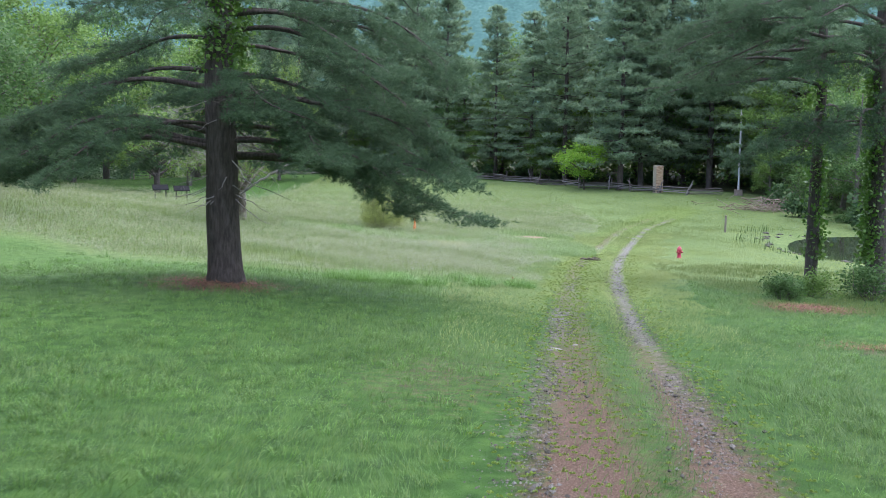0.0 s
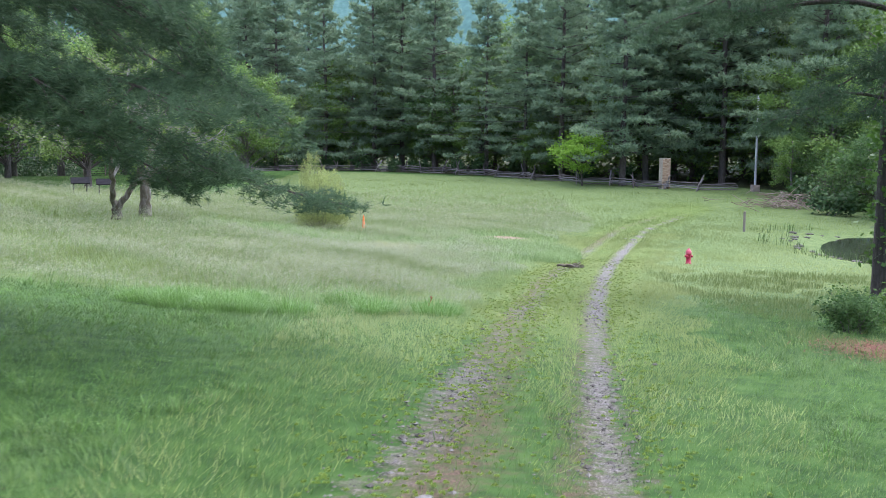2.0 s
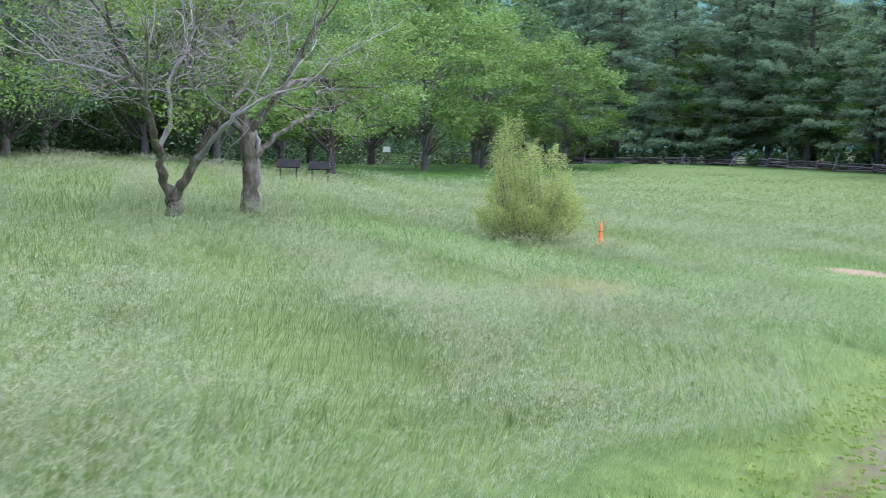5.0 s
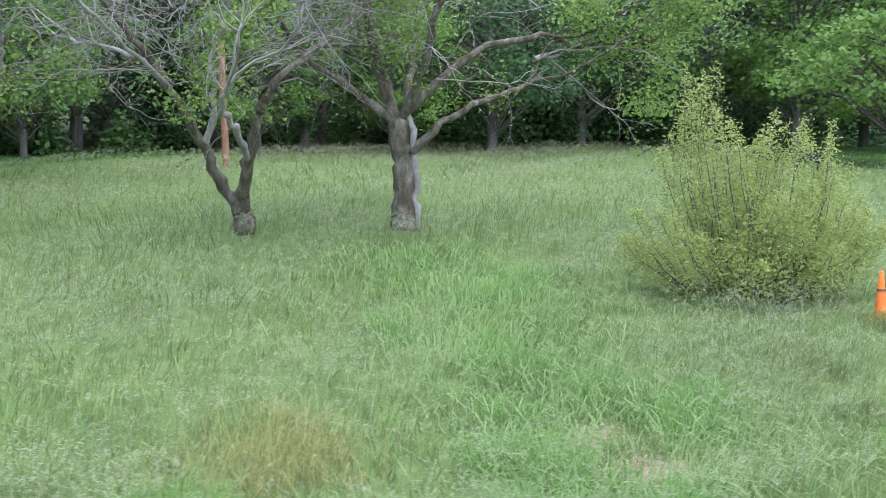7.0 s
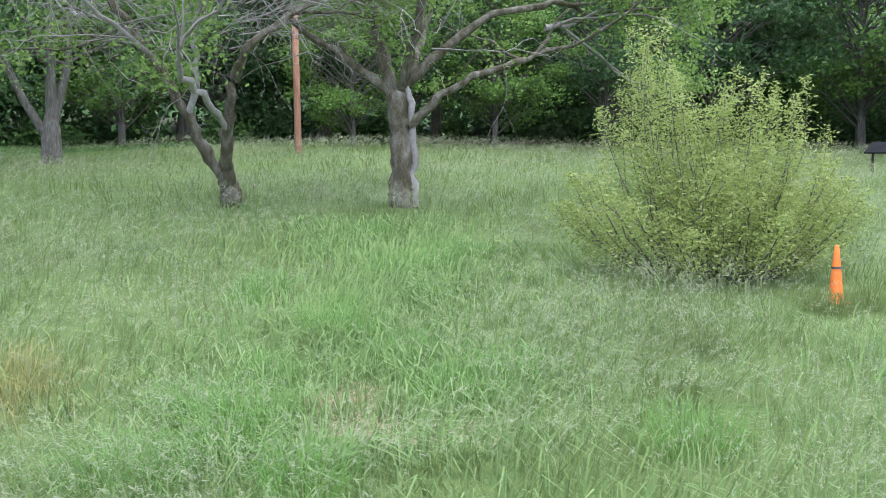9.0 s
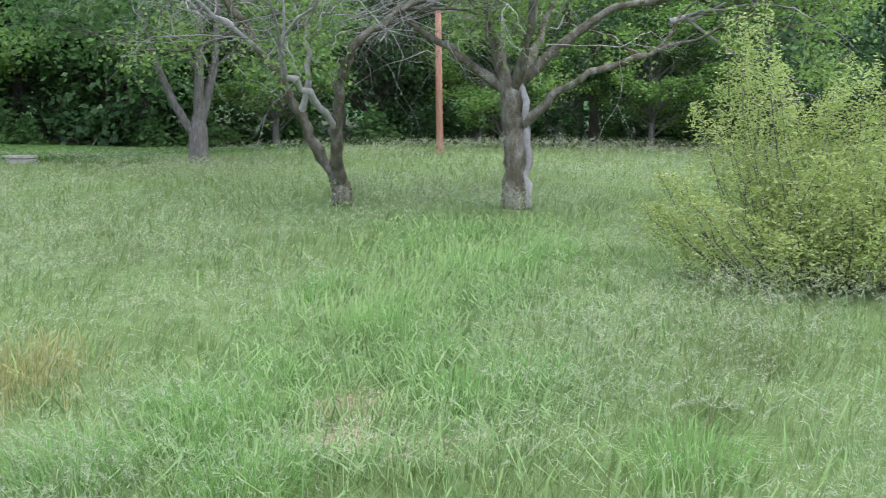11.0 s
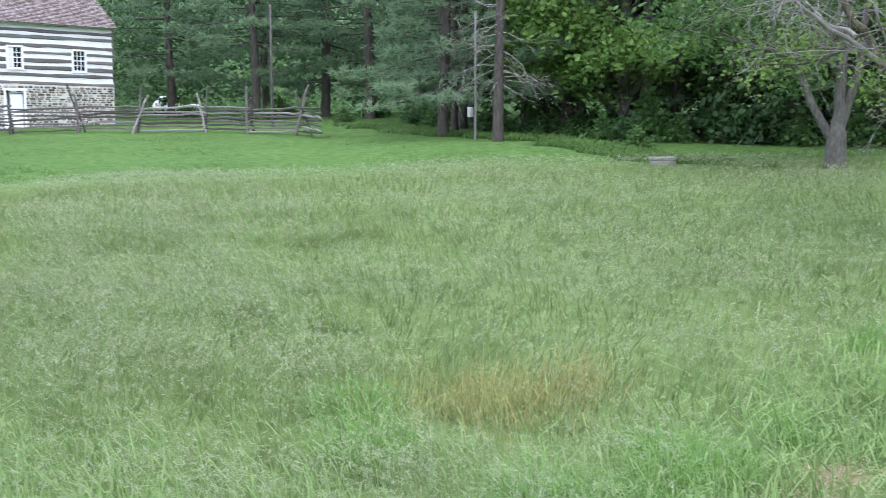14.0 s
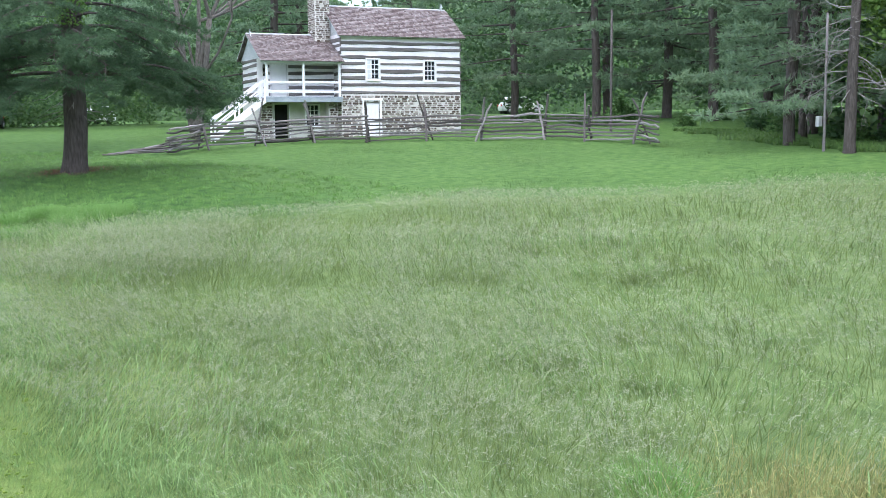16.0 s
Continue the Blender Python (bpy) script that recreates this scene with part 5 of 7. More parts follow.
def stones(name, u0, u1, z0, z1, skip, parent, place, seed, size=0.30, singly=0):
    """Rough stones in uneven courses, each proud of the mortar."""
    r = np.random.default_rng(seed)
    b = Build()
    z = z0 + 0.03
    while z < z1 - 0.08:
        h = r.uniform(0.06, 0.16)
        u = u0 + r.uniform(0, 0.1)
        while u < u1 - 0.1:
            w = r.uniform(0.5, 1.6) * size
            w = min(w, u1 - u - 0.02)
            cx, cz = u + w / 2, z + h / 2
            if not any(q[0] - 0.05 < cx < q[1] + 0.05 and q[2] < cz < q[3] + 0.05 for q in skip) and r.uniform() > 0.06:
                k = 8
                a = np.linspace(0, 6.283, k, endpoint=False) + r.uniform(0, 1)
                rr = r.uniform(0.84, 1.04, k)
                ca, sa = np.cos(a), np.sin(a)
                ring = np.stack([cx + np.sign(ca) * np.abs(ca) ** 0.45 * rr * w * 0.5, np.zeros(k), cz + np.sign(sa) * np.abs(sa) ** 0.45 * rr * h * 0.5], 1)
                inn = ring * [1, 0, 1] + (np.array([cx, 0, cz]) - ring * [1, 0, 1]) * 0.3
                inn[:, 1] = r.uniform(0.02, 0.045)
                mid = np.array([[cx, r.uniform(0.03, 0.05), cz]])
                v = np.concatenate([ring + [0, -0.01, 0], inn, mid])
                i = np.arange(k)
                j = (i + 1) % k
                tri = np.concatenate([np.stack([i, j, j + k], 1), np.stack([i, j + k, i + k], 1), np.stack([i + k, j + k, np.full(k, 2 * k)], 1)])
                if singly > 0:
                    one = Build()
                    one.add([place(*q) for q in v], tri)
                    part("stone", one, M_stone_piece, parent)
                    singly -= 1
                else:
                    b.add([place(*q) for q in v], tri)
            u += w + r.uniform(0.008, 0.03)
        z += h + r.uniform(0.006, 0.02)
    if not b.n:
        return None
    ob = part(name, b, M_stone, parent, "grey and brown field stones set in white mortar")
    ob["kind"] = "stuff"
    return ob


stones("stone_facing", 0, W_, 0, H1, [door_low], front_wall, lambda u, o, z: (u, -o, z), 21, singly=300)
stones("stone_facing", 0, D_, 0, H1, [], cabin, lambda u, o, z: (-o, D_ - u, z), 22)


def shingle_roof(name, x0, x1, y0, z0, y1, z1, parent, seed, row=0.17, wid=0.16):
    """Rows of overlapping split shingles on a boarded slope."""
    r = np.random.default_rng(seed)
    L = math.hypot(y1 - y0, z1 - z0)
    up = np.array([0, (y1 - y0) / L, (z1 - z0) / L])
    nn = np.cross([1, 0, 0], up)
    bm = bmesh.new()
    ps = [np.array([x, y0, z0]) + up * s + nn * t for x in (x0, x1) for s in (0, L) for t in (-0.10, -0.02)]
    vs = [bm.verts.new(p) for p in ps]
    for f in ((0, 1, 3, 2), (4, 6, 7, 5), (0, 4, 5, 1), (2, 3, 7, 6), (1, 5, 7, 3), (0, 2, 6, 4)):
        bm.faces.new([vs[i] for i in f])
    roof = part(name, bm_mesh(name, bm, M_greyboard), M_greyboard, parent)
    b = Build()
    s = -0.05
    while s < L - 0.02:
        x = x0 - 0.02 + r.uniform(-0.1, 0)
        while x < x1:
            w = wid * r.uniform(0.6, 1.3)
            a0, a1 = max(x, x0 - 0.02), min(x + w - 0.006, x1 + 0.02)
            if a1 > a0 + 0.02:
                e = s + r.normal() * 0.01
                e1 = min(e + row * 1.5, L)
                lo, hi = np.array([0, y0, z0]) + up * e, np.array([0, y0, z0]) + up * e1
                t0, t1 = 0.030 + r.uniform(0, 0.01), 0.004
                X0, X1 = np.array([a0, 0, 0]), np.array([a1, 0, 0])
                v = [lo + X0 + nn * t0, lo + X1 + nn * t0, hi + X1 + nn * t1, hi + X0 + nn * t1, lo + X0 - nn * 0.01, lo + X1 - nn * 0.01]
                b.add(v, [(0, 1, 2), (0, 2, 3), (4, 5, 1), (4, 1, 0)])
            x += w
        s += row
    sh = part("shingles", b, M_shingle, roof, "weathered brown and grey wooden shingles")
    sh["kind"] = "stuff"
    return roof


shingle_roof("roof", -0.22, W_ + 0.22, -0.28, HE - 0.12, D_ / 2, HR, cabin, 41)
shingle_roof("roof", -0.22, W_ + 0.22, D_ + 0.5, HE - 0.12, D_ / 2, HR, cabin, 42)
# boarded gables
for gx in (0.06, W_ - 0.06):
    for k in range(9):
        z0 = HE + k * 0.25
        f0 = 1 - (z0 - HE) / (HR - HE)
        f1 = max(0.02, 1 - (z0 + 0.25 - HE) / (HR - HE))
        bm = bmesh.new()
        vs = [bm.verts.new((gx + dx, D_ / 2 + s * D_ / 2 * f * 0.985, z)) for dx in (-0.03, 0.02) for s, f, z in ((-1, f0, z0), (1, f0, z0), (1, f1, z0 + 0.25), (-1, f1, z0 + 0.25))]
        for f in ((0, 1, 2, 3), (7, 6, 5, 4), (0, 4, 5, 1), (1, 5, 6, 2), (2, 6, 7, 3), (3, 7, 4, 0)):
            bm.faces.new([vs[i] for i in f])
        part("gable_board", bm_mesh("gable_board", bm, M_greyboard), M_greyboard, cabin)


def sash_window(x0, x1, z0, z1, y, parent, cols, rows, curtain=False):
    w = new("window")
    w.parent = parent
    f = 0.10
    for a, b, c, d in ((x0 - f, x1 + f, z1, z1 + f), (x0 - f, x1 + f, z0 - f, z0), (x0 - f, x0, z0, z1), (x1, x1 + f, z0, z1)):
        box("window_frame", (a, b, y - 0.05, y + 0.05, c, d), M_white, w)
    box("sill", (x0 - f - 0.03, x1 + f + 0.03, y - 0.09, y - 0.052, z0 - f - 0.03, z0 - f + 0.02), M_white, w)
    for i in range(cols):
        for j in range(rows):
            dx, dz = (x1 - x0) / cols, (z1 - z0) / rows
            box("pane", (x0 + i * dx + 0.02, x0 + (i + 1) * dx - 0.02, y + 0.03, y + 0.038, z0 + j * dz + 0.02, z0 + (j + 1) * dz - 0.02), M_glass, w, 0)
    for i in range(1, cols):
        xx = x0 + (x1 - x0) * i / cols
        box("muntin", (xx - 0.018, xx + 0.018, y + 0.005, y + 0.042, z0, z1), M_white, w, 0.003)
    for j in range(1, rows):
        zz = z0 + (z1 - z0) * j / rows
        k = 0.03 if j == rows // 2 else 0.018
        box("muntin", (x0, x1, y + 0.002, y + 0.044, zz - k, zz + k), M_white, w, 0.003)
    if curtain:
        box("curtain", (x0 + 0.02, x0 + (x1 - x0) * 0.42, y + 0.012, y + 0.028, z0 + 0.03, z1 - 0.03), M_curtain, w, 0)
    else:
        box("room_shade_sheet", (x0, x1, y + 0.10, y + 0.12, z0, z1), M_room_shade, w, 0)
    return w


sash_window(1.64, 2.36, 3.50, 4.62, 0.02, cabin, 3, 4, True)
sash_window(5.36, 6.02, 3.46, 4.57, 0.02, cabin, 3, 4)
# low white door
dr = new("door")
dr.parent = cabin
box("door_leaf", (1.43, 2.37, 0.10, 0.15, 0.05, 2.05), M_white, dr)
for k in range(4):
    box("door_board", (1.45 + k * 0.23, 1.66 + k * 0.23, 0.075, 0.098, 0.08, 2.02), M_white, dr, 0.006)
for a, b, c, d in ((1.28, 1.40, 0, 2.2), (2.40, 2.52, 0, 2.2), (1.22, 2.58, 2.2, 2.34)):
    box("door_frame", (a, b, -0.06, 0.06, c, d), M_white, cabin)

# chimney between the two blocks
chim = new("chimney")
chim.parent = cabin
box("chimney_core", (-0.95, -0.02, 1.9, 3.3, 0, 10.2), M_mortar, chim, 0.02)
stones("stone_facing", 0, 0.95, 4.2, 10.2, [], chim, lambda u, o, z: (-0.96 + u, 1.9 - o, z), 23, 0.24)
stones("stone_facing", 0, 1.4, 4.2, 10.2, [], chim, lambda u, o, z: (-0.95 - o, 3.3 - u, z), 24, 0.24)

# the low wing with its porch
PX0, PD = -4.77, 4.8
FZ, PE, PR = 2.42, 4.53, 6.17      # porch floor, eaves, ridge
wing = new("wing")
wing.parent = cabin
wall_with_holes("wing_wall", PX0 + 0.5, -0.02, 0, FZ - 0.15, 0.3, [(-3.74, -2.88, 0.0, 2.0), (-1.80, -1.06, 0.80, 1.95)], M_plaster, wing, "x", 1.3)
wall_with_holes("wing_wall", PX0 + 0.3, -0.02, FZ, PE + 0.1, 0.25, [(-3.90, -2.92, FZ + 0.05, FZ + 1.95), (-4.38, -4.05, FZ + 1.25, FZ + 1.75)], M_chink, wing, "x", 1.3)
wall_with_holes("wing_wall", 1.3, PD, 0, FZ, 0.4, [], M_mortar, wing, "y", PX0)
wall_with_holes("wing_wall", 1.3, PD, FZ, PE + 0.3, 0.25, [], M_chink, wing, "y", PX0 + 0.05)
stones("stone_facing", PX0, PX0 + 0.75, 0, FZ - 0.15, [], wing, lambda u, o, z: (u, 0.62 - o, z), 25, 0.26)
box("pier", (PX0, PX0 + 0.75, 0.62, 1.3, 0, FZ - 0.15), M_mortar, wing)
box("pier", (-0.62, -0.02, 0.62, 1.3, 0, FZ - 0.15), M_mortar, wing)
stones("stone_facing", -0.62, -0.02, 0, FZ - 0.15, [], wing, lambda u, o, z: (u, 0.62 - o, z), 26, 0.26)
for i in range(6):
    z = FZ + 0.2 + i * 0.4
    for a, b in (((PX0 + 0.4, -3.98), (-2.84, -0.05)) if z < FZ + 2.05 else ((PX0 + 0.4, -0.05),)):
        log_part("log", (a, 1.302, z), (b, 1.302, z), 0.19, wing, 500 + i * 3 + int(a))
    log_part("log", (PX0 + 0.052, PD, z), (PX0 + 0.052, 1.3, z), 0.19, wing, 530 + i)
box("porch_door", (-3.88, -2.94, 1.33, 1.38, FZ + 0.05, FZ + 1.93), M_white, wing)
# thin black sheets behind the openings in place of shaded rooms
box("room_shade_sheet", (-3.76, -2.86, 1.70, 1.72, 0, 2.0), M_room_shade, wing, 0)
box("room_shade_sheet", (-4.42, -4.0, 1.57, 1.60, FZ + 1.2, FZ + 1.8), M_room_shade, wing, 0)
for a, b in ((-3.82, -3.74), (-2.88, -2.80)):
    box("door_frame", (a, b, 1.24, 1.298, 0, 2.05), M_white, wing)
sash_window(-1.80, -1.06, 0.80, 1.95, 1.28, wing, 3, 4)
for k in range(22):
    yy = -0.35 + k * 0.075
    box("porch_board", (PX0 + 0.1, -0.06, yy, yy + 0.07, FZ - 0.05, FZ), M_porchfloor, wing, 0.004)
box("porch_beam", (PX0 + 0.1, -0.06, -0.38, -0.30, FZ - 0.32, FZ - 0.055), M_porchfloor, wing)
box("porch_beam", (PX0 + 0.05, -0.06, -0.34, -0.22, PE - 0.22, PE - 0.02), M_white, wing)
for xx in (PX0 + 0.22, PX0 + 2.39, -0.20):
    box("porch_post", (xx - 0.07, xx + 0.07, -0.33, -0.19, FZ, PE - 0.22), M_white, wing)
for zz in (FZ + 0.22, FZ + 0.76):
    box("porch_rail", (PX0 + 0.2, -0.15, -0.29, -0.24, zz, zz + 0.13), M_white, wing)
shingle_roof("wing_roof", PX0 - 0.2, -0.02, -0.62, PE - 0.08, PD / 2 + 0.3, PR, wing, 43)
shingle_roof("wing_roof", PX0 - 0.2, -0.02, PD + 0.4, PE + 0.2, PD / 2 + 0.3, PR, wing, 44)
for k in range(8):
    z0 = PE + 0.12 + k * 0.225
    f0, f1 = 1 - (z0 - PE) / (PR - PE), max(0.02, 1 - (z0 + 0.225 - PE) / (PR - PE))
    bm = bmesh.new()
    vs = [bm.verts.new((PX0 + dx, 2.6 + s * 2.6 * f, z)) for dx in (0.0, 0.05) for s, f, z in ((-1, f0, z0), (1, f0, z0), (1, f1, z0 + 0.225), (-1, f1, z0 + 0.225))]
    for f in ((0, 1, 2, 3), (7, 6, 5, 4), (0, 4, 5, 1), (1, 5, 6, 2), (2, 6, 7, 3), (3, 7, 4, 0)):
        bm.faces.new([vs[i] for i in f])
    part("gable_board", bm_mesh("gable_board", bm, M_greyboard), M_greyboard, wing)

# white outside stair up to the porch
stair = new("stair")
stair.parent = cabin
ns = 12
for k in range(ns):
    xx, zz = PX0 + 0.1 - (k + 1) * 0.25, FZ - (k + 1) * FZ / (ns + 1)
    box("tread", (xx, xx + 0.29, -0.36, 0.62, zz - 0.04, zz), M_white, stair)
    box("riser", (xx + 0.25, xx + 0.27, -0.33, 0.59, zz, zz + FZ / (ns + 1) - 0.042), M_white, stair, 0)


def slope_bar(name, x0, z0, x1, z1, y0, y1, th, parent):
    bm = bmesh.new()
    vs = [bm.verts.new(p) for p in ((x0, y0, z0), (x1, y0, z1), (x1, y0, z1 + th), (x0, y0, z0 + th), (x0, y1, z0), (x1, y1, z1), (x1, y1, z1 + th), (x0, y1, z0 + th))]
    for f in ((0, 1, 2, 3), (7, 6, 5, 4), (0, 4, 5, 1), (3, 2, 6, 7), (0, 3, 7, 4), (1, 5, 6, 2)):
        bm.faces.new([vs[i] for i in f])
    return part(name, bm_mesh(name, bm, M_white), M_white, parent)


sx1, sz1 = PX0 + 0.1 - ns * 0.25, FZ / (ns + 1)
for y in (-0.42, 0.63):
    slope_bar("stringer", PX0 + 0.1, FZ - 0.35, sx1, sz1 - 0.33, y, y + 0.05, 0.30, stair)
    slope_bar("handrail", PX0 + 0.15, FZ + 0.92, sx1, sz1 + 0.85, y - 0.02, y + 0.07, 0.14, stair)
    slope_bar("midrail", PX0 + 0.15, FZ + 0.45, sx1, sz1 + 0.40, y, y + 0.04, 0.12, stair)
    for t in (0.02, 0.52, 0.985):
        xx, zb = PX0 + 0.1 + (sx1 - PX0 - 0.1) * t, FZ - 0.3 + (sz1 - FZ) * t
        box("baluster_post", (xx - 0.05, xx + 0.05, y - 0.01, y + 0.08, zb if t < 0.9 else 0, zb + 1.28), M_white, stair)

# ---- split-rail fences ----
M_rail = mat("split_rails", [(0.040, 0.035, 0.034), (0.125, 0.112, 0.112), (0.30, 0.28, 0.285)], 2.5, 0.9, 0.6, 30, stretch=(0.5, 4, 4), obj_random=0.5)


def rail_mesh(seed, length, r):
    """A split rail: three-cornered, crooked, tapering."""
    q = np.random.default_rng(seed)
    n = 6
    x = np.linspace(-length / 2, length / 2, n)
    off = q.normal(size=(n, 2)) * 0.018
    bm = bmesh.new()
    rings = []
    for i in range(n):
        rr = r * (1 + 0.15 * q.normal()) * (0.8 if i in (0, n - 1) else 1)
        rings.append([bm.verts.new((x[i], off[i, 0] + math.cos(a) * rr, off[i, 1] + math.sin(a) * rr * 0.85)) for a in (0.2, 1.5, 2.7, 4.0, 5.2)])
    for a, b in zip(rings, rings[1:]):
        for j in range(5):
            bm.faces.new((a[j], a[(j + 1) % 5], b[(j + 1) % 5], b[j]))
    bm.faces.new(rings[0][::-1])
    bm.faces.new(rings[-1])
    return bm_mesh("rail", bm, M_rail)


RAILS = [rail_mesh(k, 1.0, 0.055) for k in range(6)]


def lay(mesh, name, a, b, parent, thick=1.0):
    """Lays a unit-long rail from a to b."""
    a, b = Vector(a), Vector(b)
    d = b - a
    ob = new(name, mesh)
    ob.parent = parent
    ob.matrix_basis = Matrix.Translation((a + b) / 2) @ d.to_track_quat("X", "Z").to_matrix().to_4x4() @ Matrix.Diagonal((d.length * 1.06, thick, thick, 1))
    return ob


def worm_fence(pts, rails, zig, label, seed, stake_len=2.3, group=""):
    q = np.random.default_rng(seed)
    fence = thing("split_rail_fence", (0, 0, 0), label, "fence", group)
    P = []
    for i, (x, y) in enumerate(pts):
        j = min(i, len(pts) - 2)
        d = unit(np.array(pts[j + 1]) - np.array(pts[j]))
        s = zig * (1 if i % 2 else -1)
        P.append((x - d[1] * s, y + d[0] * s))
    for i in range(len(P) - 1):
        (x0, y0), (x1, y1) = P[i], P[i + 1]
        for k in range(rails):
            z = 0.14 + k * 0.185 + (0.10 if i % 2 else 0) * 0.9
            lay(RAILS[q.integers(6)], "rail", (x0 + q.normal() * 0.05, y0 + q.normal() * 0.05, gz(x0, y0) + z + q.normal() * 0.03), (x1 + q.normal() * 0.05, y1 + q.normal() * 0.05, gz(x1, y1) + z + q.normal() * 0.03), fence, q.uniform(0.9, 1.45))
        if i:
            d = unit(np.array([x1 - P[i - 1][0], y1 - P[i - 1][1]]))
            for sg in ((1, -1) if q.uniform() < 0.8 else (1,)):
                ln = stake_len * q.uniform(0.75, 1.1)
                lean = q.uniform(-0.5, 0.5)
                bx, by = x0 - d[1] * 0.45 * sg + d[0] * lean * 0.6, y0 + d[0] * 0.45 * sg + d[1] * lean * 0.6
                tx, ty = x0 + d[1] * 0.22 * sg - d[0] * lean, y0 - d[0] * 0.22 * sg - d[1] * lean
                lay(RAILS[q.integers(6)], "stake", (bx, by, gz(bx, by) - 0.1), (tx, ty, gz(x0, y0) + ln * 0.85), fence, q.uniform(1.05, 1.5))
    return fence


def resample(pts, step):
    pts = np.array(pts, float)
    s = np.concatenate([[0], np.cumsum(np.linalg.norm(np.diff(pts, axis=0), axis=1))])
    t = np.linspace(0, s[-1], max(2, int(s[-1] / step)))
    return [(float(np.interp(q, s, pts[:, 0])), float(np.interp(q, s, pts[:, 1]))) for q in t]


worm_fence(resample([(-14.2, 14.3), (-18.2, 12.8), (-23.0, 13.2), (-26.2, 16.0), (-28.4, 19.3), (-30.6, 22.0), (-31.6, 25.6), (-31.5, 28.6), (-29.6, 32.4)], 2.75), 7, 0.35, "weathered grey zigzag split-rail fence in front of the cabin", 9, 2.7)
low = thing("fallen_rails", (-13.4, 13.6, gz(-13.4, 13.6)), "end of the rail fence slumped on the grass", "fence")
for k in range(6):
    lay(RAILS[k], "rail", (-0.9 - 0.2 * k, 0.7 + 0.12 * k, 0.15 + 0.14 * k), (1.6 - 0.25 * k, -0.7 + 0.1 * k, 0.05 + 0.02 * k), low, 1.1)
worm_fence(resample([(-38, 158), (-28, 159), (-18, 156.5), (-2, 146), (8, 135.5), (15, 124.6), (21, 119.6), (24.5, 115.8), (30, 113.8)], 3.2), 4, 0.5, "weathered grey split-rail fence along the far side of the meadow", 10, 1.8)

# ---- small things of the field ----
M_orange = mat("orange_plastic", [(0.62, 0.13, 0.025), (0.80, 0.19, 0.04), (0.88, 0.26, 0.07)], 4.0, 0.5, 0.1, 30)
M_black = mat("black_rubber", [(0.02, 0.02, 0.02), (0.035, 0.035, 0.035), (0.05, 0.05, 0.05)], 5.0, 0.7)


def turned(name, profile, material, parent, seg=20, label=""):
    """A turned form from radius and height pairs."""
    b = Build()
    t = np.linspace(0, 2 * np.pi, seg, endpoint=False)
    v = np.concatenate([np.stack([np.cos(t) * r, np.sin(t) * r, np.full(seg, z)], 1) for r, z in profile])
    f = []
    for k in range(len(profile) - 1):
        i = np.arange(seg) + k * seg
        j = (np.arange(seg) + 1) % seg + k * seg
        f += [np.stack([i, j, j + seg], 1), np.stack([i, j + seg, i + seg], 1)]
    b.add(v, np.concatenate(f))
    return part(name, b, material, parent, label, True)


cone = thing("traffic_cone", (-1.73, 67.31, gz(-1.73, 67.31) - 0.03), "orange plastic traffic cone half sunk in the tall grass", "traffic cone", size=0.83)
box("base", (-0.19, 0.19, -0.19, 0.19, 0.0, 0.035), M_orange, cone, 0.015)
turned("body", ((0.145, 0.03), (0.135, 0.06), (0.11, 0.2), (0.085, 0.45), (0.058, 0.72), (0.038, 0.93), (0.032, 0.95), (0.024, 0.95), (0.024, 0.80)), M_orange, cone)
turned("band", ((0.0885, 0.575), (0.0815, 0.578), (0.0790, 0.605), (0.072, 0.608)), M_black, cone, label="dark scuffed band")

M_red = mat("red_paint", [(0.30, 0.02, 0.05), (0.42, 0.035, 0.07), (0.52, 0.07, 0.11)], 5.0, 0.45, 0.1, 30)
M_pink = mat("faded_red_paint", [(0.40, 0.05, 0.09), (0.50, 0.10, 0.14), (0.58, 0.19, 0.22)], 5.0, 0.5)
hyd = thing("fire_hydrant", (12.52, 55.43, gz(12.52, 55.43)), "small red fire hydrant with a faded pink cap", "hydrant")
turned("barrel", ((0.13, -0.05), (0.13, 0.03), (0.10, 0.05), (0.095, 0.36), (0.12, 0.38), (0.12, 0.42)), M_red, hyd)
turned("bonnet", ((0.12, 0.42), (0.125, 0.46), (0.11, 0.52), (0.08, 0.575), (0.04, 0.60), (0.035, 0.64), (0.0, 0.645)), M_pink, hyd, label="faded pink bonnet")
for a in (0, 2.2, -2.2):
    bm = bmesh.new()
    bmesh.ops.create_cone(bm, cap_ends=True, segments=10, radius1=0.05, radius2=0.045, depth=0.09, matrix=pose(math.cos(a) * 0.13, math.sin(a) * 0.13, 0.31, 0, 90, math.degrees(a)))
    part("nozzle", bm_mesh("nozzle", bm, M_red, True), M_red, hyd)

M_rust = mat("rusty_iron", [(0.19, 0.060, 0.036), (0.32, 0.115, 0.066), (0.42, 0.19, 0.12)], 6.0, 0.85, 0.4, 40)
pipe = thing("rusty_standpipe", (2.35, 35.2, gz(2.35, 35.2)), "short leaning rusty iron standpipe at the edge of the hay", "pipe", size=0.52)
pipe.matrix_world = pipe.matrix_world @ pose(0, 0, 0, -6, 14, 0)
turned("pipe", ((0.045, -0.1), (0.045, 0.42), (0.055, 0.43), (0.055, 0.50), (0.04, 0.52), (0.0, 0.525)), M_rust, pipe, 12)
box("handle", (-0.075, 0.06, -0.012, 0.012, 0.455, 0.475), M_rust, pipe, 0.006)

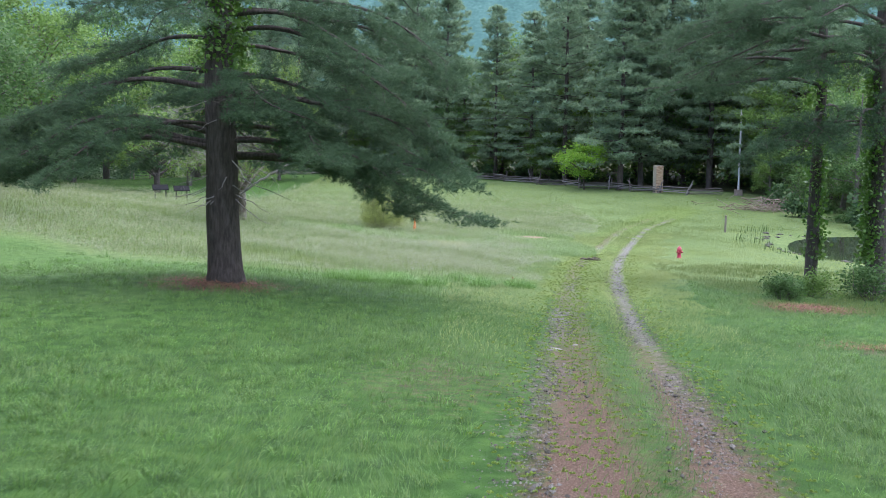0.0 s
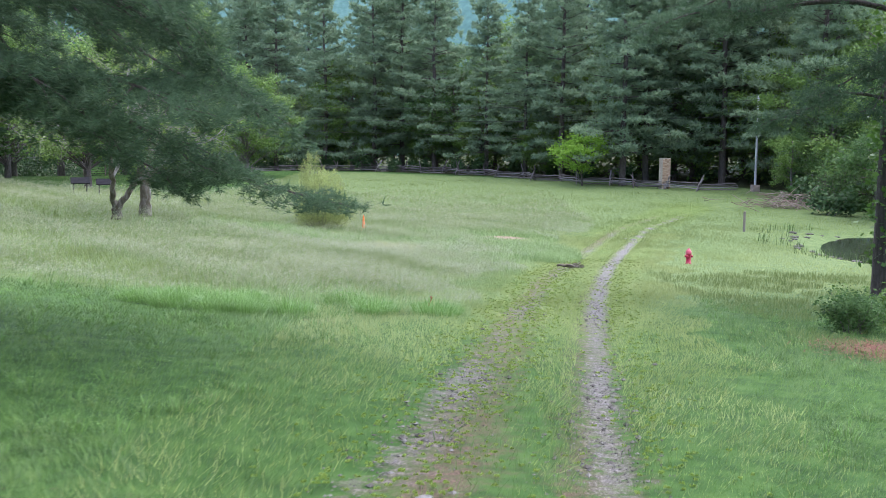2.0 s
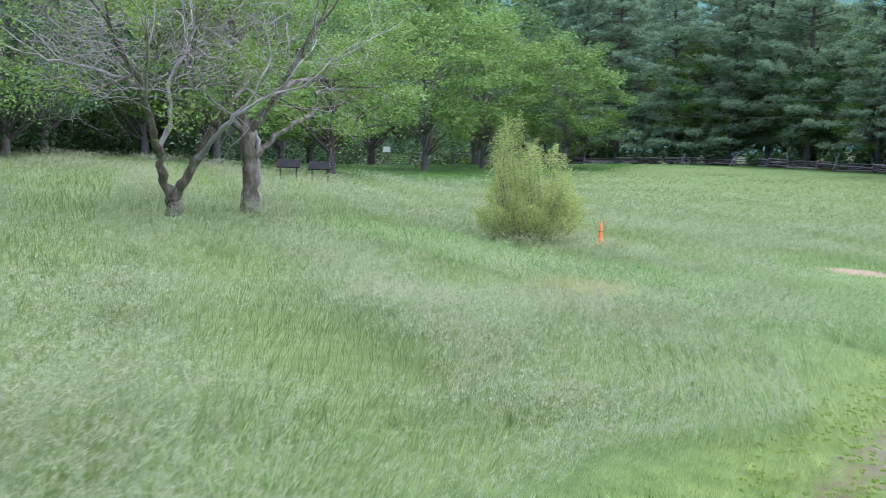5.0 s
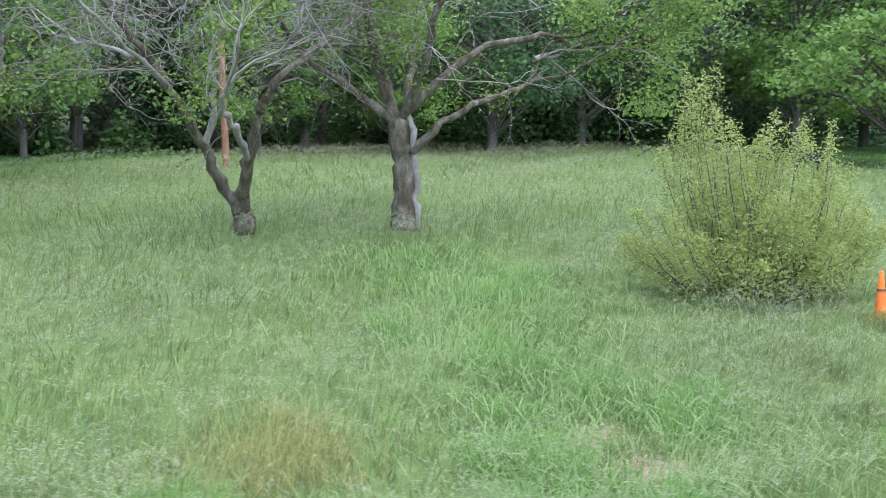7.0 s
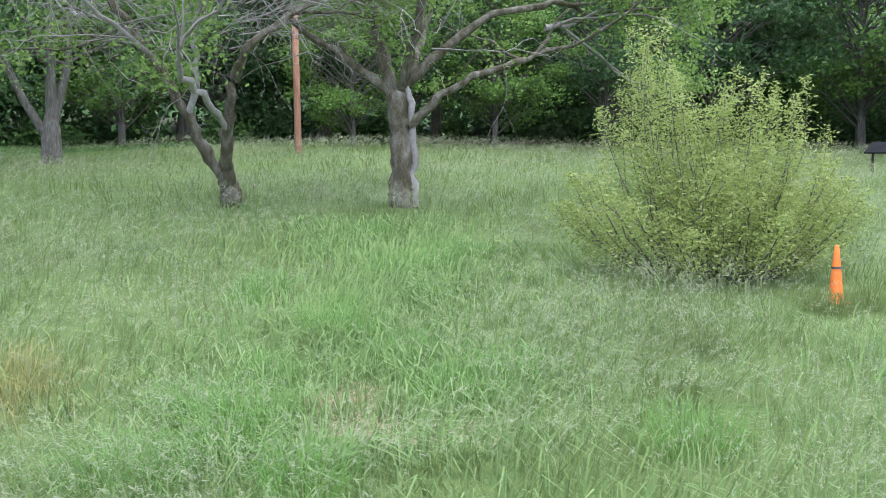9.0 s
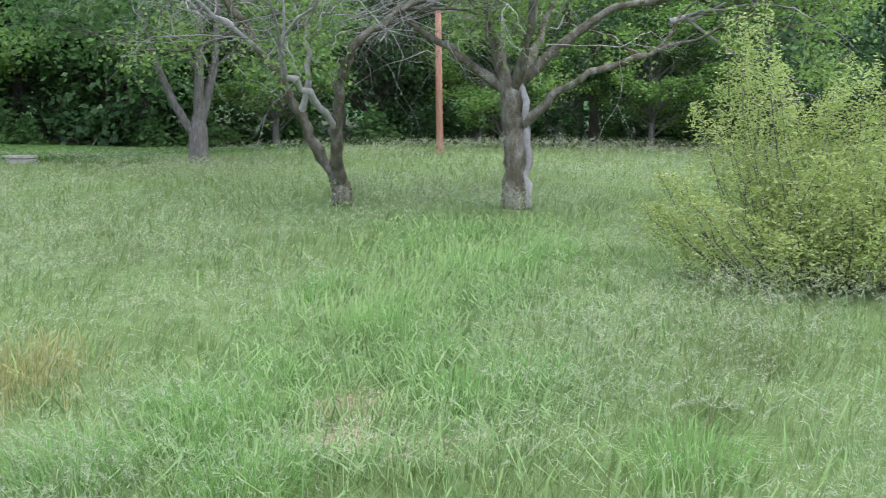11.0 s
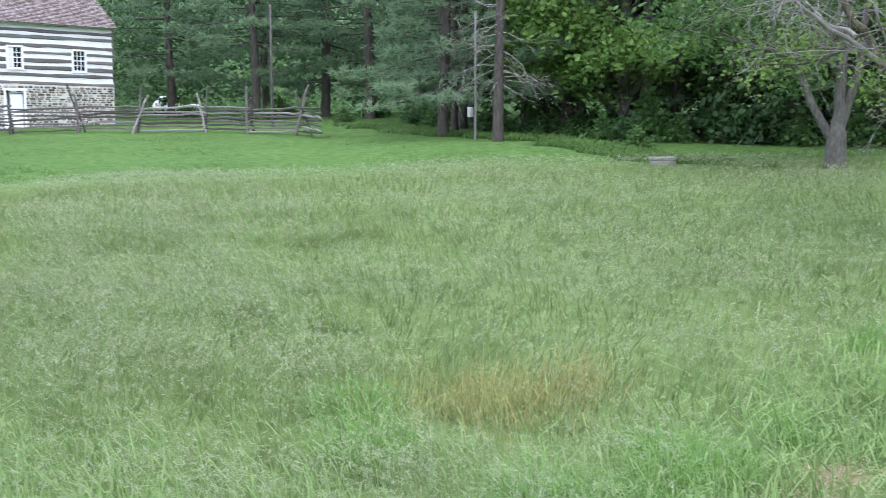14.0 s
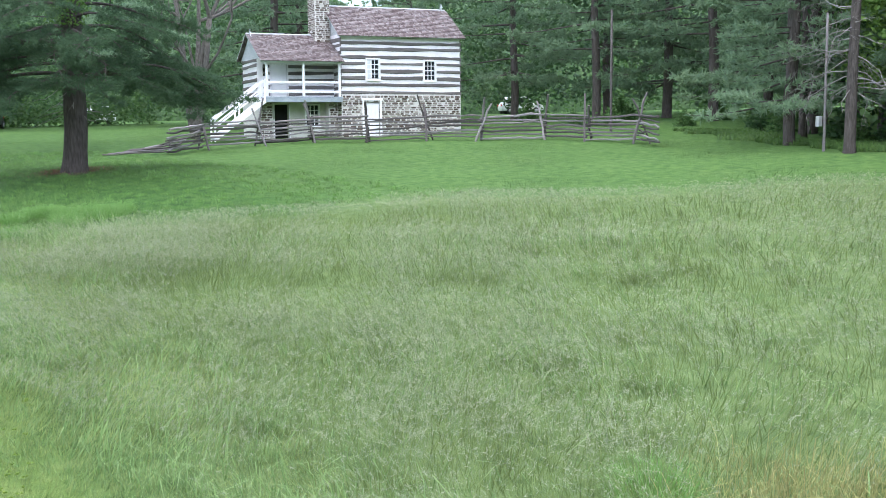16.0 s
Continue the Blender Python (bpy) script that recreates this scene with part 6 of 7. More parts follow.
M_post = mat("grey_post_wood", [(0.10, 0.085, 0.07), (0.19, 0.165, 0.14), (0.28, 0.25, 0.22)], 4.0, 0.9, 0.5, 30, stretch=(4, 4, 0.6))
st = thing("wooden_stake", (19.82, 73.77, gz(19.82, 73.77)), "weathered wooden stake on the mown verge", "post")
box("stake", (-0.06, 0.06, -0.06, 0.06, -0.1, 1.2), M_post, st, 0.015)

M_grey_metal = mat("galvanised_metal", [(0.26, 0.27, 0.28), (0.36, 0.37, 0.38), (0.44, 0.45, 0.46)], 4.0, 0.5, 0.1, 30)
pole = thing("utility_pole", (32.0, 114.5, gz(32, 114.5)), "pale grey utility pole on a stone block at the wood's edge", "pole")
turned("pole_shaft", ((0.12, 0.3), (0.11, 4.0), (0.095, 9.1), (0.0, 9.12)), M_grey_metal, pole, 10)
box("block", (-0.38, 0.38, -0.38, 0.38, -0.3, 0.62), M_stone, pole, 0.05)
for z in (8.7, 7.2, 5.7):
    wire = Build()
    s = np.linspace(0, 1, 24)[:, None]
    a, e = np.array([0, 0, z]), np.array([-95.0, 62.0, z + 3.0])
    wire.tube(a + (e - a) * s - np.array([0, 0, 1.0]) * (4 * s * (1 - s)) * 1.6, np.full(24, 0.016), 4)
    part("wire", wire, M_black, pole, "dark overhead wire")

M_brick = mat("tan_brick", [(0.26, 0.17, 0.11), (0.38, 0.27, 0.18), (0.46, 0.36, 0.27)], 2.0, 0.9, 0.4, 30, obj_random=0.7)
M_mort2 = mat("old_mortar", [(0.30, 0.26, 0.21), (0.38, 0.33, 0.27), (0.44, 0.39, 0.33)], 5.0, 0.95, 0.3, 30)
pil = thing("brick_pillar", (23.9, 117.6, gz(23.9, 117.6)), "free-standing tan brick pillar, an old chimney, beside the fence", "pillar", turn=20)
box("core", (-0.44, 0.44, -0.34, 0.34, -0.2, 3.0), M_mort2, pil, 0.01)
bmx = box_bm(bmesh.new(), -0.105, 0.105, -0.02, 0.02, -0.042, 0.042, 0.006)
brick_me = bm_mesh("brick", bmx, M_brick)
for r_ in range(30):
    for k in range(4):
        o = new("brick", brick_me)
        o.parent = pil
        o.matrix_basis = pose(-0.33 + k * 0.222 + (0.0 if r_ % 2 else -0.008), -0.345, 0.05 + r_ * 0.098)

M_board = mat("dark_sign_panel", [(0.008, 0.009, 0.011), (0.014, 0.015, 0.017), (0.022, 0.022, 0.025)], 4.0, 0.9, spec=0.1)
for sx, sy in ((-22.4, 84.2), (-20.9, 84.9)):
    sg = thing("sign_board", (sx, sy, gz(sx, sy)), "low dark slanted information board on two posts", "sign", "information boards", turn=22)
    for dx in (-0.42, 0.42):
        box("leg", (dx - 0.04, dx + 0.04, -0.04, 0.04, -0.05, 0.85), M_black, sg)
    p_ = box("panel", (-0.62, 0.62, -0.34, 0.34, -0.03, 0.03), M_board, sg, 0.01)
    p_.matrix_basis = pose(0, 0, 0.92, 35, 0, 0)

# cars parked beyond the wood, and the green gate by the road
M_car_white = mat("white_car_paint", [(0.74, 0.75, 0.76), (0.80, 0.81, 0.82), (0.84, 0.84, 0.85)], 3.0, 0.3, spec=0.5)
M_car_dark = mat("dark_car_paint", [(0.015, 0.018, 0.024), (0.025, 0.030, 0.038), (0.04, 0.045, 0.055)], 3.0, 0.3, spec=0.5)
M_tail = mat("red_tail_lamp", [(0.30, 0.01, 0.01), (0.40, 0.015, 0.015), (0.45, 0.03, 0.03)], 3.0, 0.3)


def car(x, y, turn, paint, tall, label):
    t = thing("parked_car", (x, y, gz(x, y)), label, "car", "parked cars", turn=turn)
    shape = [(-2.2, 0.35), (2.15, 0.35), (2.2, 0.7), (2.05, 0.92), (1.15, 1.02), (0.55, tall), (-1.5, tall), (-2.1, 1.05), (-2.25, 0.75)]
    bm = bmesh.new()
    rings = [[bm.verts.new((px_, sy * (0.86 if pz < 1.04 else 0.70), pz)) for px_, pz in shape] for sy in (-1, 1)]
    for i in range(len(shape)):
        j = (i + 1) % len(shape)
        bm.faces.new((rings[0][i], rings[0][j], rings[1][j], rings[1][i]))
    bm.faces.new(rings[0][::-1])
    bm.faces.new(rings[1])
    bmesh.ops.recalc_face_normals(bm, faces=bm.faces)
    bmesh.ops.bevel(bm, geom=list(bm.edges), offset=0.06, segments=2, affect="EDGES")
    part("body", bm_mesh("body", bm, paint), paint, t)
    for sy in (-1, 1):
        bm = bmesh.new()
        vs = [bm.verts.new((px_, sy * (0.875 if pz < 1.08 else 0.745), pz)) for px_, pz in ((0.95, 1.07), (0.50, tall - 0.12), (-1.35, tall - 0.12), (-1.75, 1.07))]
        bm.faces.new(vs if sy < 0 else vs[::-1])
        bmesh.ops.solidify(bm, geom=list(bm.faces), thickness=0.02)
        part("side_window", bm_mesh("side_window", bm, M_glass), M_glass, t, "dark glass")
        box("tail_lamp", (-2.30, -2.20, sy * 0.72 - 0.08, sy * 0.72 + 0.08, 0.80, 1.0), M_tail, t, 0.02, "red tail lamp")
    for wx in (-1.35, 1.35):
        for sy in (-1, 1):
            bm = bmesh.new()
            bmesh.ops.create_cone(bm, cap_ends=True, segments=18, radius1=0.33, radius2=0.33, depth=0.22, matrix=pose(wx, sy * 0.80, 0.33, 90, 0, 0))
            w_ = part("wheel", bm_mesh("wheel", bm, M_black, True), M_black, t, "black tyre")
            bm = bmesh.new()
            bmesh.ops.create_cone(bm, cap_ends=True, segments=14, radius1=0.2, radius2=0.17, depth=0.03, matrix=pose(wx, sy * 0.92, 0.33, 90, 0, 0))
            part("rim", bm_mesh("rim", bm, M_grey_metal, True), M_grey_metal, w_, "grey metal rim")
    return t


car(-68.5, -14.5, 150, M_car_white, 1.75, "white estate car parked on the grass beyond the wood")
car(-73.5, -20.5, 20, M_car_white, 1.45, "white saloon car parked on the grass beyond the wood")
car(-19.5, -26.0, 60, M_car_dark, 1.45, "dark car parked behind the pines beside the cabin")
car(-31.9, -34.7, 20, M_car_white, 1.75, "white van parked behind the pines beside the cabin")
M_gate = mat("green_gate_paint", [(0.10, 0.26, 0.05), (0.16, 0.36, 0.08), (0.22, 0.42, 0.12)], 3.0, 0.6)
gate = thing("field_gate", (-37.8, 133.4, gz(-37.8, 133.4)), "low green metal field gate beside the road", "gate", turn=20)
for k in range(5):
    box("bar", (-0.9, 0.9, -0.02, 0.02, 0.18 + k * 0.2, 0.25 + k * 0.2), M_gate, gate, 0.01)
for xx in (-0.98, 0.98):
    box("gate_post", (xx - 0.07, xx + 0.07, -0.07, 0.07, -0.1, 1.25), M_post, gate, 0.02, "weathered wooden post")
notice = thing("notice_board", (-39.3, 133.6, gz(-39.3, 133.6)), "small white notice board on a wooden post", "sign", turn=20)
box("post", (-0.05, 0.05, -0.05, 0.05, -0.1, 1.9), M_post, notice, 0.01)
box("board", (-0.36, 0.36, -0.075, -0.052, 1.3, 1.85), M_white, notice, 0.01, "plain white board")

# stone box, rusty mast, meter pole, grey poles
M_conc = mat("old_concrete", [(0.14, 0.135, 0.13), (0.22, 0.21, 0.205), (0.31, 0.30, 0.295)], 3.0, 0.9, 0.5, 25)
sb = thing("well_cover", (-24.0, 50.2, gz(-24, 50.2) - 0.12), "low grey concrete well cover in the grass", "well cover", turn=25, size=0.9)
box("curb", (-0.55, 0.55, -0.45, 0.45, -0.1, 0.24), M_conc, sb, 0.03)
box("lid", (-0.575, 0.575, -0.475, 0.475, 0.245, 0.38), M_conc, sb, 0.04)
rp = thing("wooden_pole", (-27.07, 63.6, gz(-27.07, 63.6)), "reddish-brown wooden pole at the edge of the meadow", "pole")
M_redpole = mat("red_brown_pole", [(0.16, 0.075, 0.05), (0.25, 0.125, 0.085), (0.33, 0.19, 0.14)], 3.0, 0.9, 0.4, 20, stretch=(6, 6, 0.5))
turned("pole_shaft", ((0.125, -0.2), (0.12, 2.0), (0.105, 5.0), (0.0, 5.02)), M_redpole, rp, 10)
mp_ = thing("meter_pole", (-28.2, 40.9, gz(-28.2, 40.9)), "thin grey pole with a pale electric meter box", "pole")
turned("pole_shaft", ((0.055, -0.2), (0.05, 3), (0.045, 5.2), (0.0, 5.22)), M_rail, mp_, 8)
box("meter_box", (0.02, 0.30, -0.22, -0.07, 0.95, 1.35), M_grey_metal, mp_, 0.02)
fp = thing("utility_pole", (-37.0, 23.2, gz(-37, 23.2)), "slim grey pole behind the rail fence", "pole")
turned("pole_shaft", ((0.075, -0.2), (0.07, 3), (0.055, 6.8), (0.0, 6.82)), M_rail, fp, 8)

# dead pine, its stumps of trunks, and the grey tree at the field's edge
rd = np.random.default_rng(91)
dp = thing("dead_pine", (-27.7, 42.2, gz(-27.7, 42.2)), "half-dead pine with bare grey drooping branches", "tree")
wd, tw = Build(), Build()
wd.tube(np.array([(0, 0, -0.2), (0, 0, 0.3), (0.05, 0.05, 3), (-0.05, 0.1, 7), (0.05, 0.0, 12), (0, 0, 16)]), (0.28, 0.22, 0.19, 0.16, 0.10, 0.03), 9)
for k in range(64):
    z = rd.uniform(2.2, 12)
    a = rd.uniform(0, 6.283)
    grow(tw, (0, 0, z), (math.cos(a), math.sin(a), -0.10), rd.uniform(0.8, 1.6), 0.022, 3, rd, [], up=-0.12, split=(2, 4), curl=0.3, sides=4)
part("trunk", wd, M_bark_pine, dp, smooth=True)
part("dead_branch", tw, M_deadwood, dp, "bare grey twiggy branches", smooth=True)["kind"] = "stuff"
for (x, y, hgt, r) in ((-34.7, 35.6, 15, 0.24), (-36.6, 35.2, 14, 0.2)):
    t = thing("dead_tree", (x, y, gz(x, y)), "bare dark pine trunk at the wood's edge", "tree", "bare trunks")
    b = Build()
    b.tube(np.array([(0, 0, -0.2), (0.02, 0, 0.4), (0.05, 0.03, hgt * 0.4), (0.0, 0.1, hgt)]), (r * 1.4, r, r * 0.8, r * 0.3), 8)
    part("trunk", b, M_bark_pine, t, smooth=True)
lt = thing("leafy_tree", (-24.4, 55.6, gz(-24.4, 55.6)), "grey-stemmed tree forking low in front of the wood", "tree")
wd, cr = Build(), Build()
ends = []
wd.tube(np.array([(0, 0, -0.3), (0, 0, 0.2), (0.0, 0.03, 1.0), (0.0, 0.05, 1.7)]), (0.42, 0.33, 0.29, 0.14), 10)
for pts, r in (([(0, 0.05, 1.1), (0.1, 0.12, 3.0), (0.0, 0.2, 6.0)], 0.2), ([(0, -0.1, 0.8), (0.1, -0.75, 2.0), (0.2, -1.3, 3.4), (0.1, -1.7, 5.5)], 0.15), ([(0, 0.1, 1.2), (0.0, 0.6, 3.0), (0.1, 0.8, 5.5)], 0.16)):
    pts = np.array(pts)
    wd.tube(pts, np.linspace(r, r * 0.5, len(pts)), 8)
    for k in range(4):
        grow(wd, pts[-1 - (k > 1)], unit(np.append(rd.normal(size=2), 0.6)), 2.2, r * 0.4, 3, rd, ends, up=0.1)
pool = np.concatenate(ends)
c = (pool[rd.integers(0, len(pool), 640)][:, None] + rd.normal(size=(640, 18, 3)) * 0.55).reshape(-1, 3)
cr.leaves(c, 0.24, rd, 0.3)
part("trunk", wd, M_bark_grey, lt, smooth=True)
part("crown", cr, M_leaf_mid, lt)
bt = thing("bare_tree", (-33, 5.5, gz(-33, 5.5)), "tall pale tree with several leafless stems beside the cabin", "tree")
wd = Build()
for k, (dx, dy) in enumerate(((-0.9, 0.3), (0.2, 0.2), (1.1, -0.2), (0.5, 0.9))):
    grow(wd, (0, 0, -0.2), (dx * 0.22, dy * 0.22, 1), 7.5, 0.22, 3, rd, [], up=0.35, split=(2, 4), curl=0.12, sides=7, keep=0.6)
part("trunk", wd, M_bark_grey, bt, smooth=True)
bt.matrix_world = pose(-21.5, 4.0, gz(-21.5, 4.0) - 0.1, 0, 0, 30)

# brush pile by the utility pole, fallen branch on the track, flat white stones
br = thing("brush_pile", (30.5, 99.5, gz(30.5, 99.5)), "heap of cut reddish brushwood", "brush pile")
b = Build()
for k in range(220):
    a = rd.uniform(0, 6.283)
    p = np.array([rd.normal() * 2.2, rd.normal() * 1.1, abs(rd.normal()) * 0.5])
    d = np.array([math.cos(a), math.sin(a), rd.normal() * 0.35]) * rd.uniform(0.8, 2.2)
    b.tube(np.array([p - d / 2, p + rd.normal(size=3) * 0.1, p + d / 2]), (0.022, 0.02, 0.008), 4)
part("brushwood", b, mat("cut_brush", [(0.10, 0.07, 0.06), (0.20, 0.15, 0.13), (0.32, 0.27, 0.25)], 3.0, 0.9, island=0.6), br)["kind"] = "stuff"
fb = thing("fallen_branch", (7.1, 50.5, gz(7.1, 50.5)), "dark broken branch lying in pieces on the wheel track", "branch", turn=10)
fr = np.random.default_rng(4)
for k in range(9):
    b = Build()
    a = fr.normal() * 0.7
    p = np.array([fr.uniform(-0.38, 0.38), fr.normal() * 0.10, 0.03 + fr.uniform(0, 0.12)])
    d = np.array([math.cos(a), math.sin(a), fr.normal() * 0.12]) * fr.uniform(0.14, 0.32)
    r = fr.uniform(0.018, 0.05)
    b.tube(np.array([p - d, p - d * 0.3 + fr.normal(size=3) * 0.02, p + d * 0.4 + fr.normal(size=3) * 0.03, p + d]), (r, r * 0.95, r * 0.8, r * 0.5), 6)
    part("broken_piece", b, M_bark_apple, fb, smooth=True)
M_flat = mat("pale_flat_stone", [(0.11, 0.105, 0.10), (0.20, 0.192, 0.185), (0.30, 0.292, 0.285)], 5.0, 0.85, 0.4, 30)
for k, (dx, y, s) in enumerate(((-1.0, 19.6, 0.20), (-0.6, 20.4, 0.13), (0.3, 68.8, 0.36), (0.75, 68.4, 0.26))):
    x = float(track_x(y)) + dx
    bm = bmesh.new()
    bmesh.ops.create_icosphere(bm, subdivisions=2, radius=1)
    q = np.random.default_rng(k)
    for v in bm.verts:
        v.co = Vector((v.co.x * s * 0.75 * (1 + 0.12 * q.normal()), v.co.y * s * 0.6 * (1 + 0.12 * q.normal()), v.co.z * 0.045))
    o = new("flat_stone", bm_mesh("flat_stone", bm, M_flat))
    o.matrix_world = pose(x, y, gz(x, y) - 0.02, 0, 0, k * 50)
    tagged(o, "flat pale stone lying in the wheel track", "stone", "stones on the track")
# stones along the pond's rim
M_bank = mat("wet_bank_stone", [(0.035, 0.035, 0.033), (0.07, 0.068, 0.06), (0.12, 0.12, 0.10)], 5.0, 0.8, 0.4, 30, obj_random=0.4)
for k in range(26):
    a = 2.2 + k * 0.06
    x, y = 33.5 + math.cos(a) * 12.6 + R.normal() * 0.3, 66 + math.sin(a) * 14.4 + R.normal() * 0.3
    bm = bmesh.new()
    bmesh.ops.create_icosphere(bm, subdivisions=1, radius=R.uniform(0.10, 0.24))
    for v in bm.verts:
        v.co = Vector((v.co.x * 1.4, v.co.y, v.co.z * 0.55)) * R.uniform(0.85, 1.12)
    o = new("bank_stone", bm_mesh("bank_stone", bm, M_bank))
    o.matrix_world = pose(x, y, max(gz(x, y), 0.42) + 0.02, 0, 0, k * 70)
    tagged(o, "dark grey stone on the pond bank", "stone", "bank stones")

# ---- grass: sown by a stretch of the plan, thick where the ground lies near, wider and thinner afar ----
RG = np.random.default_rng(11)


def near_dist(x, y):
    """Distance from the line that the track and the meadow's middle share."""
    a, b = np.array([0.0, 4.0]), np.array([6.0, 38.0])
    c, d = np.array([6.0, 38.0]), np.array([10.2, 61.0])
    p = np.stack([x, y], -1)
    best = np.full(len(x), 1e9)
    for s, e in ((a, b), (c, d)):
        t = np.clip(((p - s) @ (e - s)) / ((e - s) @ (e - s)), 0, 1)
        best = np.minimum(best, np.linalg.norm(p - s - t[:, None] * (e - s), axis=1))
    return best


def sow(n, x0, x1, y0, y1, ok, fall, rng):
    """Random places where ok, thinned with distance."""
    out = []
    got = 0
    while got < n:
        x, y = rng.uniform(x0, x1, 400000), rng.uniform(y0, y1, 400000)
        d = near_dist(x, y)
        keep = ok(x, y) & (rng.uniform(0, 1, len(x)) < np.minimum(1.0, (fall / (d + fall * 0.3)) ** 1.7))
        out.append(np.stack([x[keep], y[keep], d[keep]], 1))
        got += keep.sum()
    return np.concatenate(out)[:n]


def patchy(x, y, s, seed=0):
    return np.sin(x / s + seed) * np.sin(y / s * 1.1 + seed * 2) + 0.6 * np.sin(x / s * 2.3 + y / s * 1.7 + seed) + 0.4 * np.sin(x / s * 4.1 - y / s * 3.3)


def lush_zone(x, y):
    """Brighter, unheaded grass: the trodden way to the apple trees and the roadside patches."""
    way = np.exp(-((y - (60.3 + 0.28 * np.clip(0.5 - x, -3, 9) + 0.4 * np.sin(x))) / 1.5) ** 2) * (x < 3) * (x > -9.5)
    spots = 0.25 * np.exp(-(((x + 0.3) / 2.6) ** 2 + ((y - 34.3) / 1.8) ** 2)) + np.exp(-(((x - 5.2) / 2.6) ** 2 + ((y - 66.6) / 1.8) ** 2)) + 0.8 * np.exp(-(((x - 6.5) / 2.2) ** 2 + ((y - 57.5) / 6) ** 2))
    return np.clip(way + spots, 0, 1)


def straw_zone(x, y):
    return 0.8 * np.exp(-(((x - 0.75) / 0.7) ** 2 + ((y - 56.7) / 0.7) ** 2)) + 0.8 * np.exp(-(((x + 0.1) / 0.55) ** 2 + ((y - 57.15) / 0.35) ** 2))


def worn(x, y):
    """Trodden bare spots on the way through the meadow."""
    return np.exp(-(((x - 0.95) / 0.48) ** 2 + ((y - 60.25) / 0.40) ** 2)) + np.exp(-(((x - 1.95) / 0.44) ** 2 + ((y - 60.1) / 0.5) ** 2)) + 0.7 * np.exp(-(((x - 2.3) / 0.28) ** 2 + ((y - 61.0) / 0.35) ** 2)) + 0.9 * np.exp(-(((x - 0.6) / 0.6) ** 2 + ((y - 31.8) / 0.45) ** 2)) + np.exp(-(((x - 5.8) / 1.4) ** 2 + ((y - 66.9) / 0.8) ** 2))


def grazed(x, y):
    """Short-cropped ground round the sandy strip beside the track."""
    return np.exp(-((((x - 5.8) / 2.2) ** 2 + ((y - 65.6) / 2.6) ** 2)) ** 2)


def mounds(x, y):
    return np.clip(1.4 * np.exp(-(((x + 0.6 + (33.6 - y) * 0.4) / 2.0) ** 2 + ((y - 33.6) / 1.5) ** 2)), 0, 1)


def make_grass(name, pts, height, width, material, label, lean=0.35, bend=True, tip0=0.0, tip1=0.0, rng=RG, base_up=0.0, tall=False):
    n = len(pts)
    x, y, d = pts.T
    z = ground(x, y)
    base = np.stack([x, y, z - 0.03 + base_up], 1)
    h = height * rng.uniform(0.5, 1.25, n)
    if tall:
        rise = np.minimum((track_x(y) - x - 2.0) / 4.0, (y - field_edge(x) + 0.3) / 4.0)
        h *= np.clip(rise, 0.22, 1.0) * (0.90 + 0.10 * patchy(x, y, 1.3, 2)) * (1 - 0.35 * np.exp(-(((x + 0.6) / 0.9) ** 2 + ((y - 66.6) / 0.9) ** 2))) * (1 - 0.6 * np.clip(worn(x, y), 0, 1))
    if height > 0.2:
        h *= 1 - 0.72 * grazed(x, y)
    sway = 0.6 + 1.5 * patchy(x, y, 3.1, 3) + 0.8 * patchy(x, y, 0.9, 1)
    wind = np.stack([np.cos(sway), np.sin(sway)], 1) * 0.5
    a = rng.uniform(0, 6.283, n)
    off = (np.stack([np.cos(a), np.sin(a)], 1) * rng.uniform(0.15, 1.0, n)[:, None] + wind) * (lean * rng.uniform(0.4, 1.7, n) * h)[:, None]
    tip = base + np.concatenate([off, (h * (1 - 0.3 * rng.uniform(0, 1, n)))[:, None]], 1)
    s = rng.uniform(0, 6.283, n)
    side = np.stack([np.cos(s), np.sin(s), np.zeros(n)], 1)
    w = width * (1 + d / 8.0) * rng.uniform(0.6, 1.4, n)
    b = Build()
    if bend:
        mid = base + np.concatenate([off * 0.36, (h * 0.62)[:, None]], 1)
        tip[:, 2] -= h * np.clip(np.linalg.norm(off, axis=1) / h - 0.35, 0, 0.9) * 0.6
        b.blades(base, tip, w, side, mid, tip0, tip1)
    else:
        b.blades(base, tip, w, side, None, tip0, tip1)
    ob = new(name, b.mesh(name, material))
    return tagged(ob, label, "grass", kind="stuff")


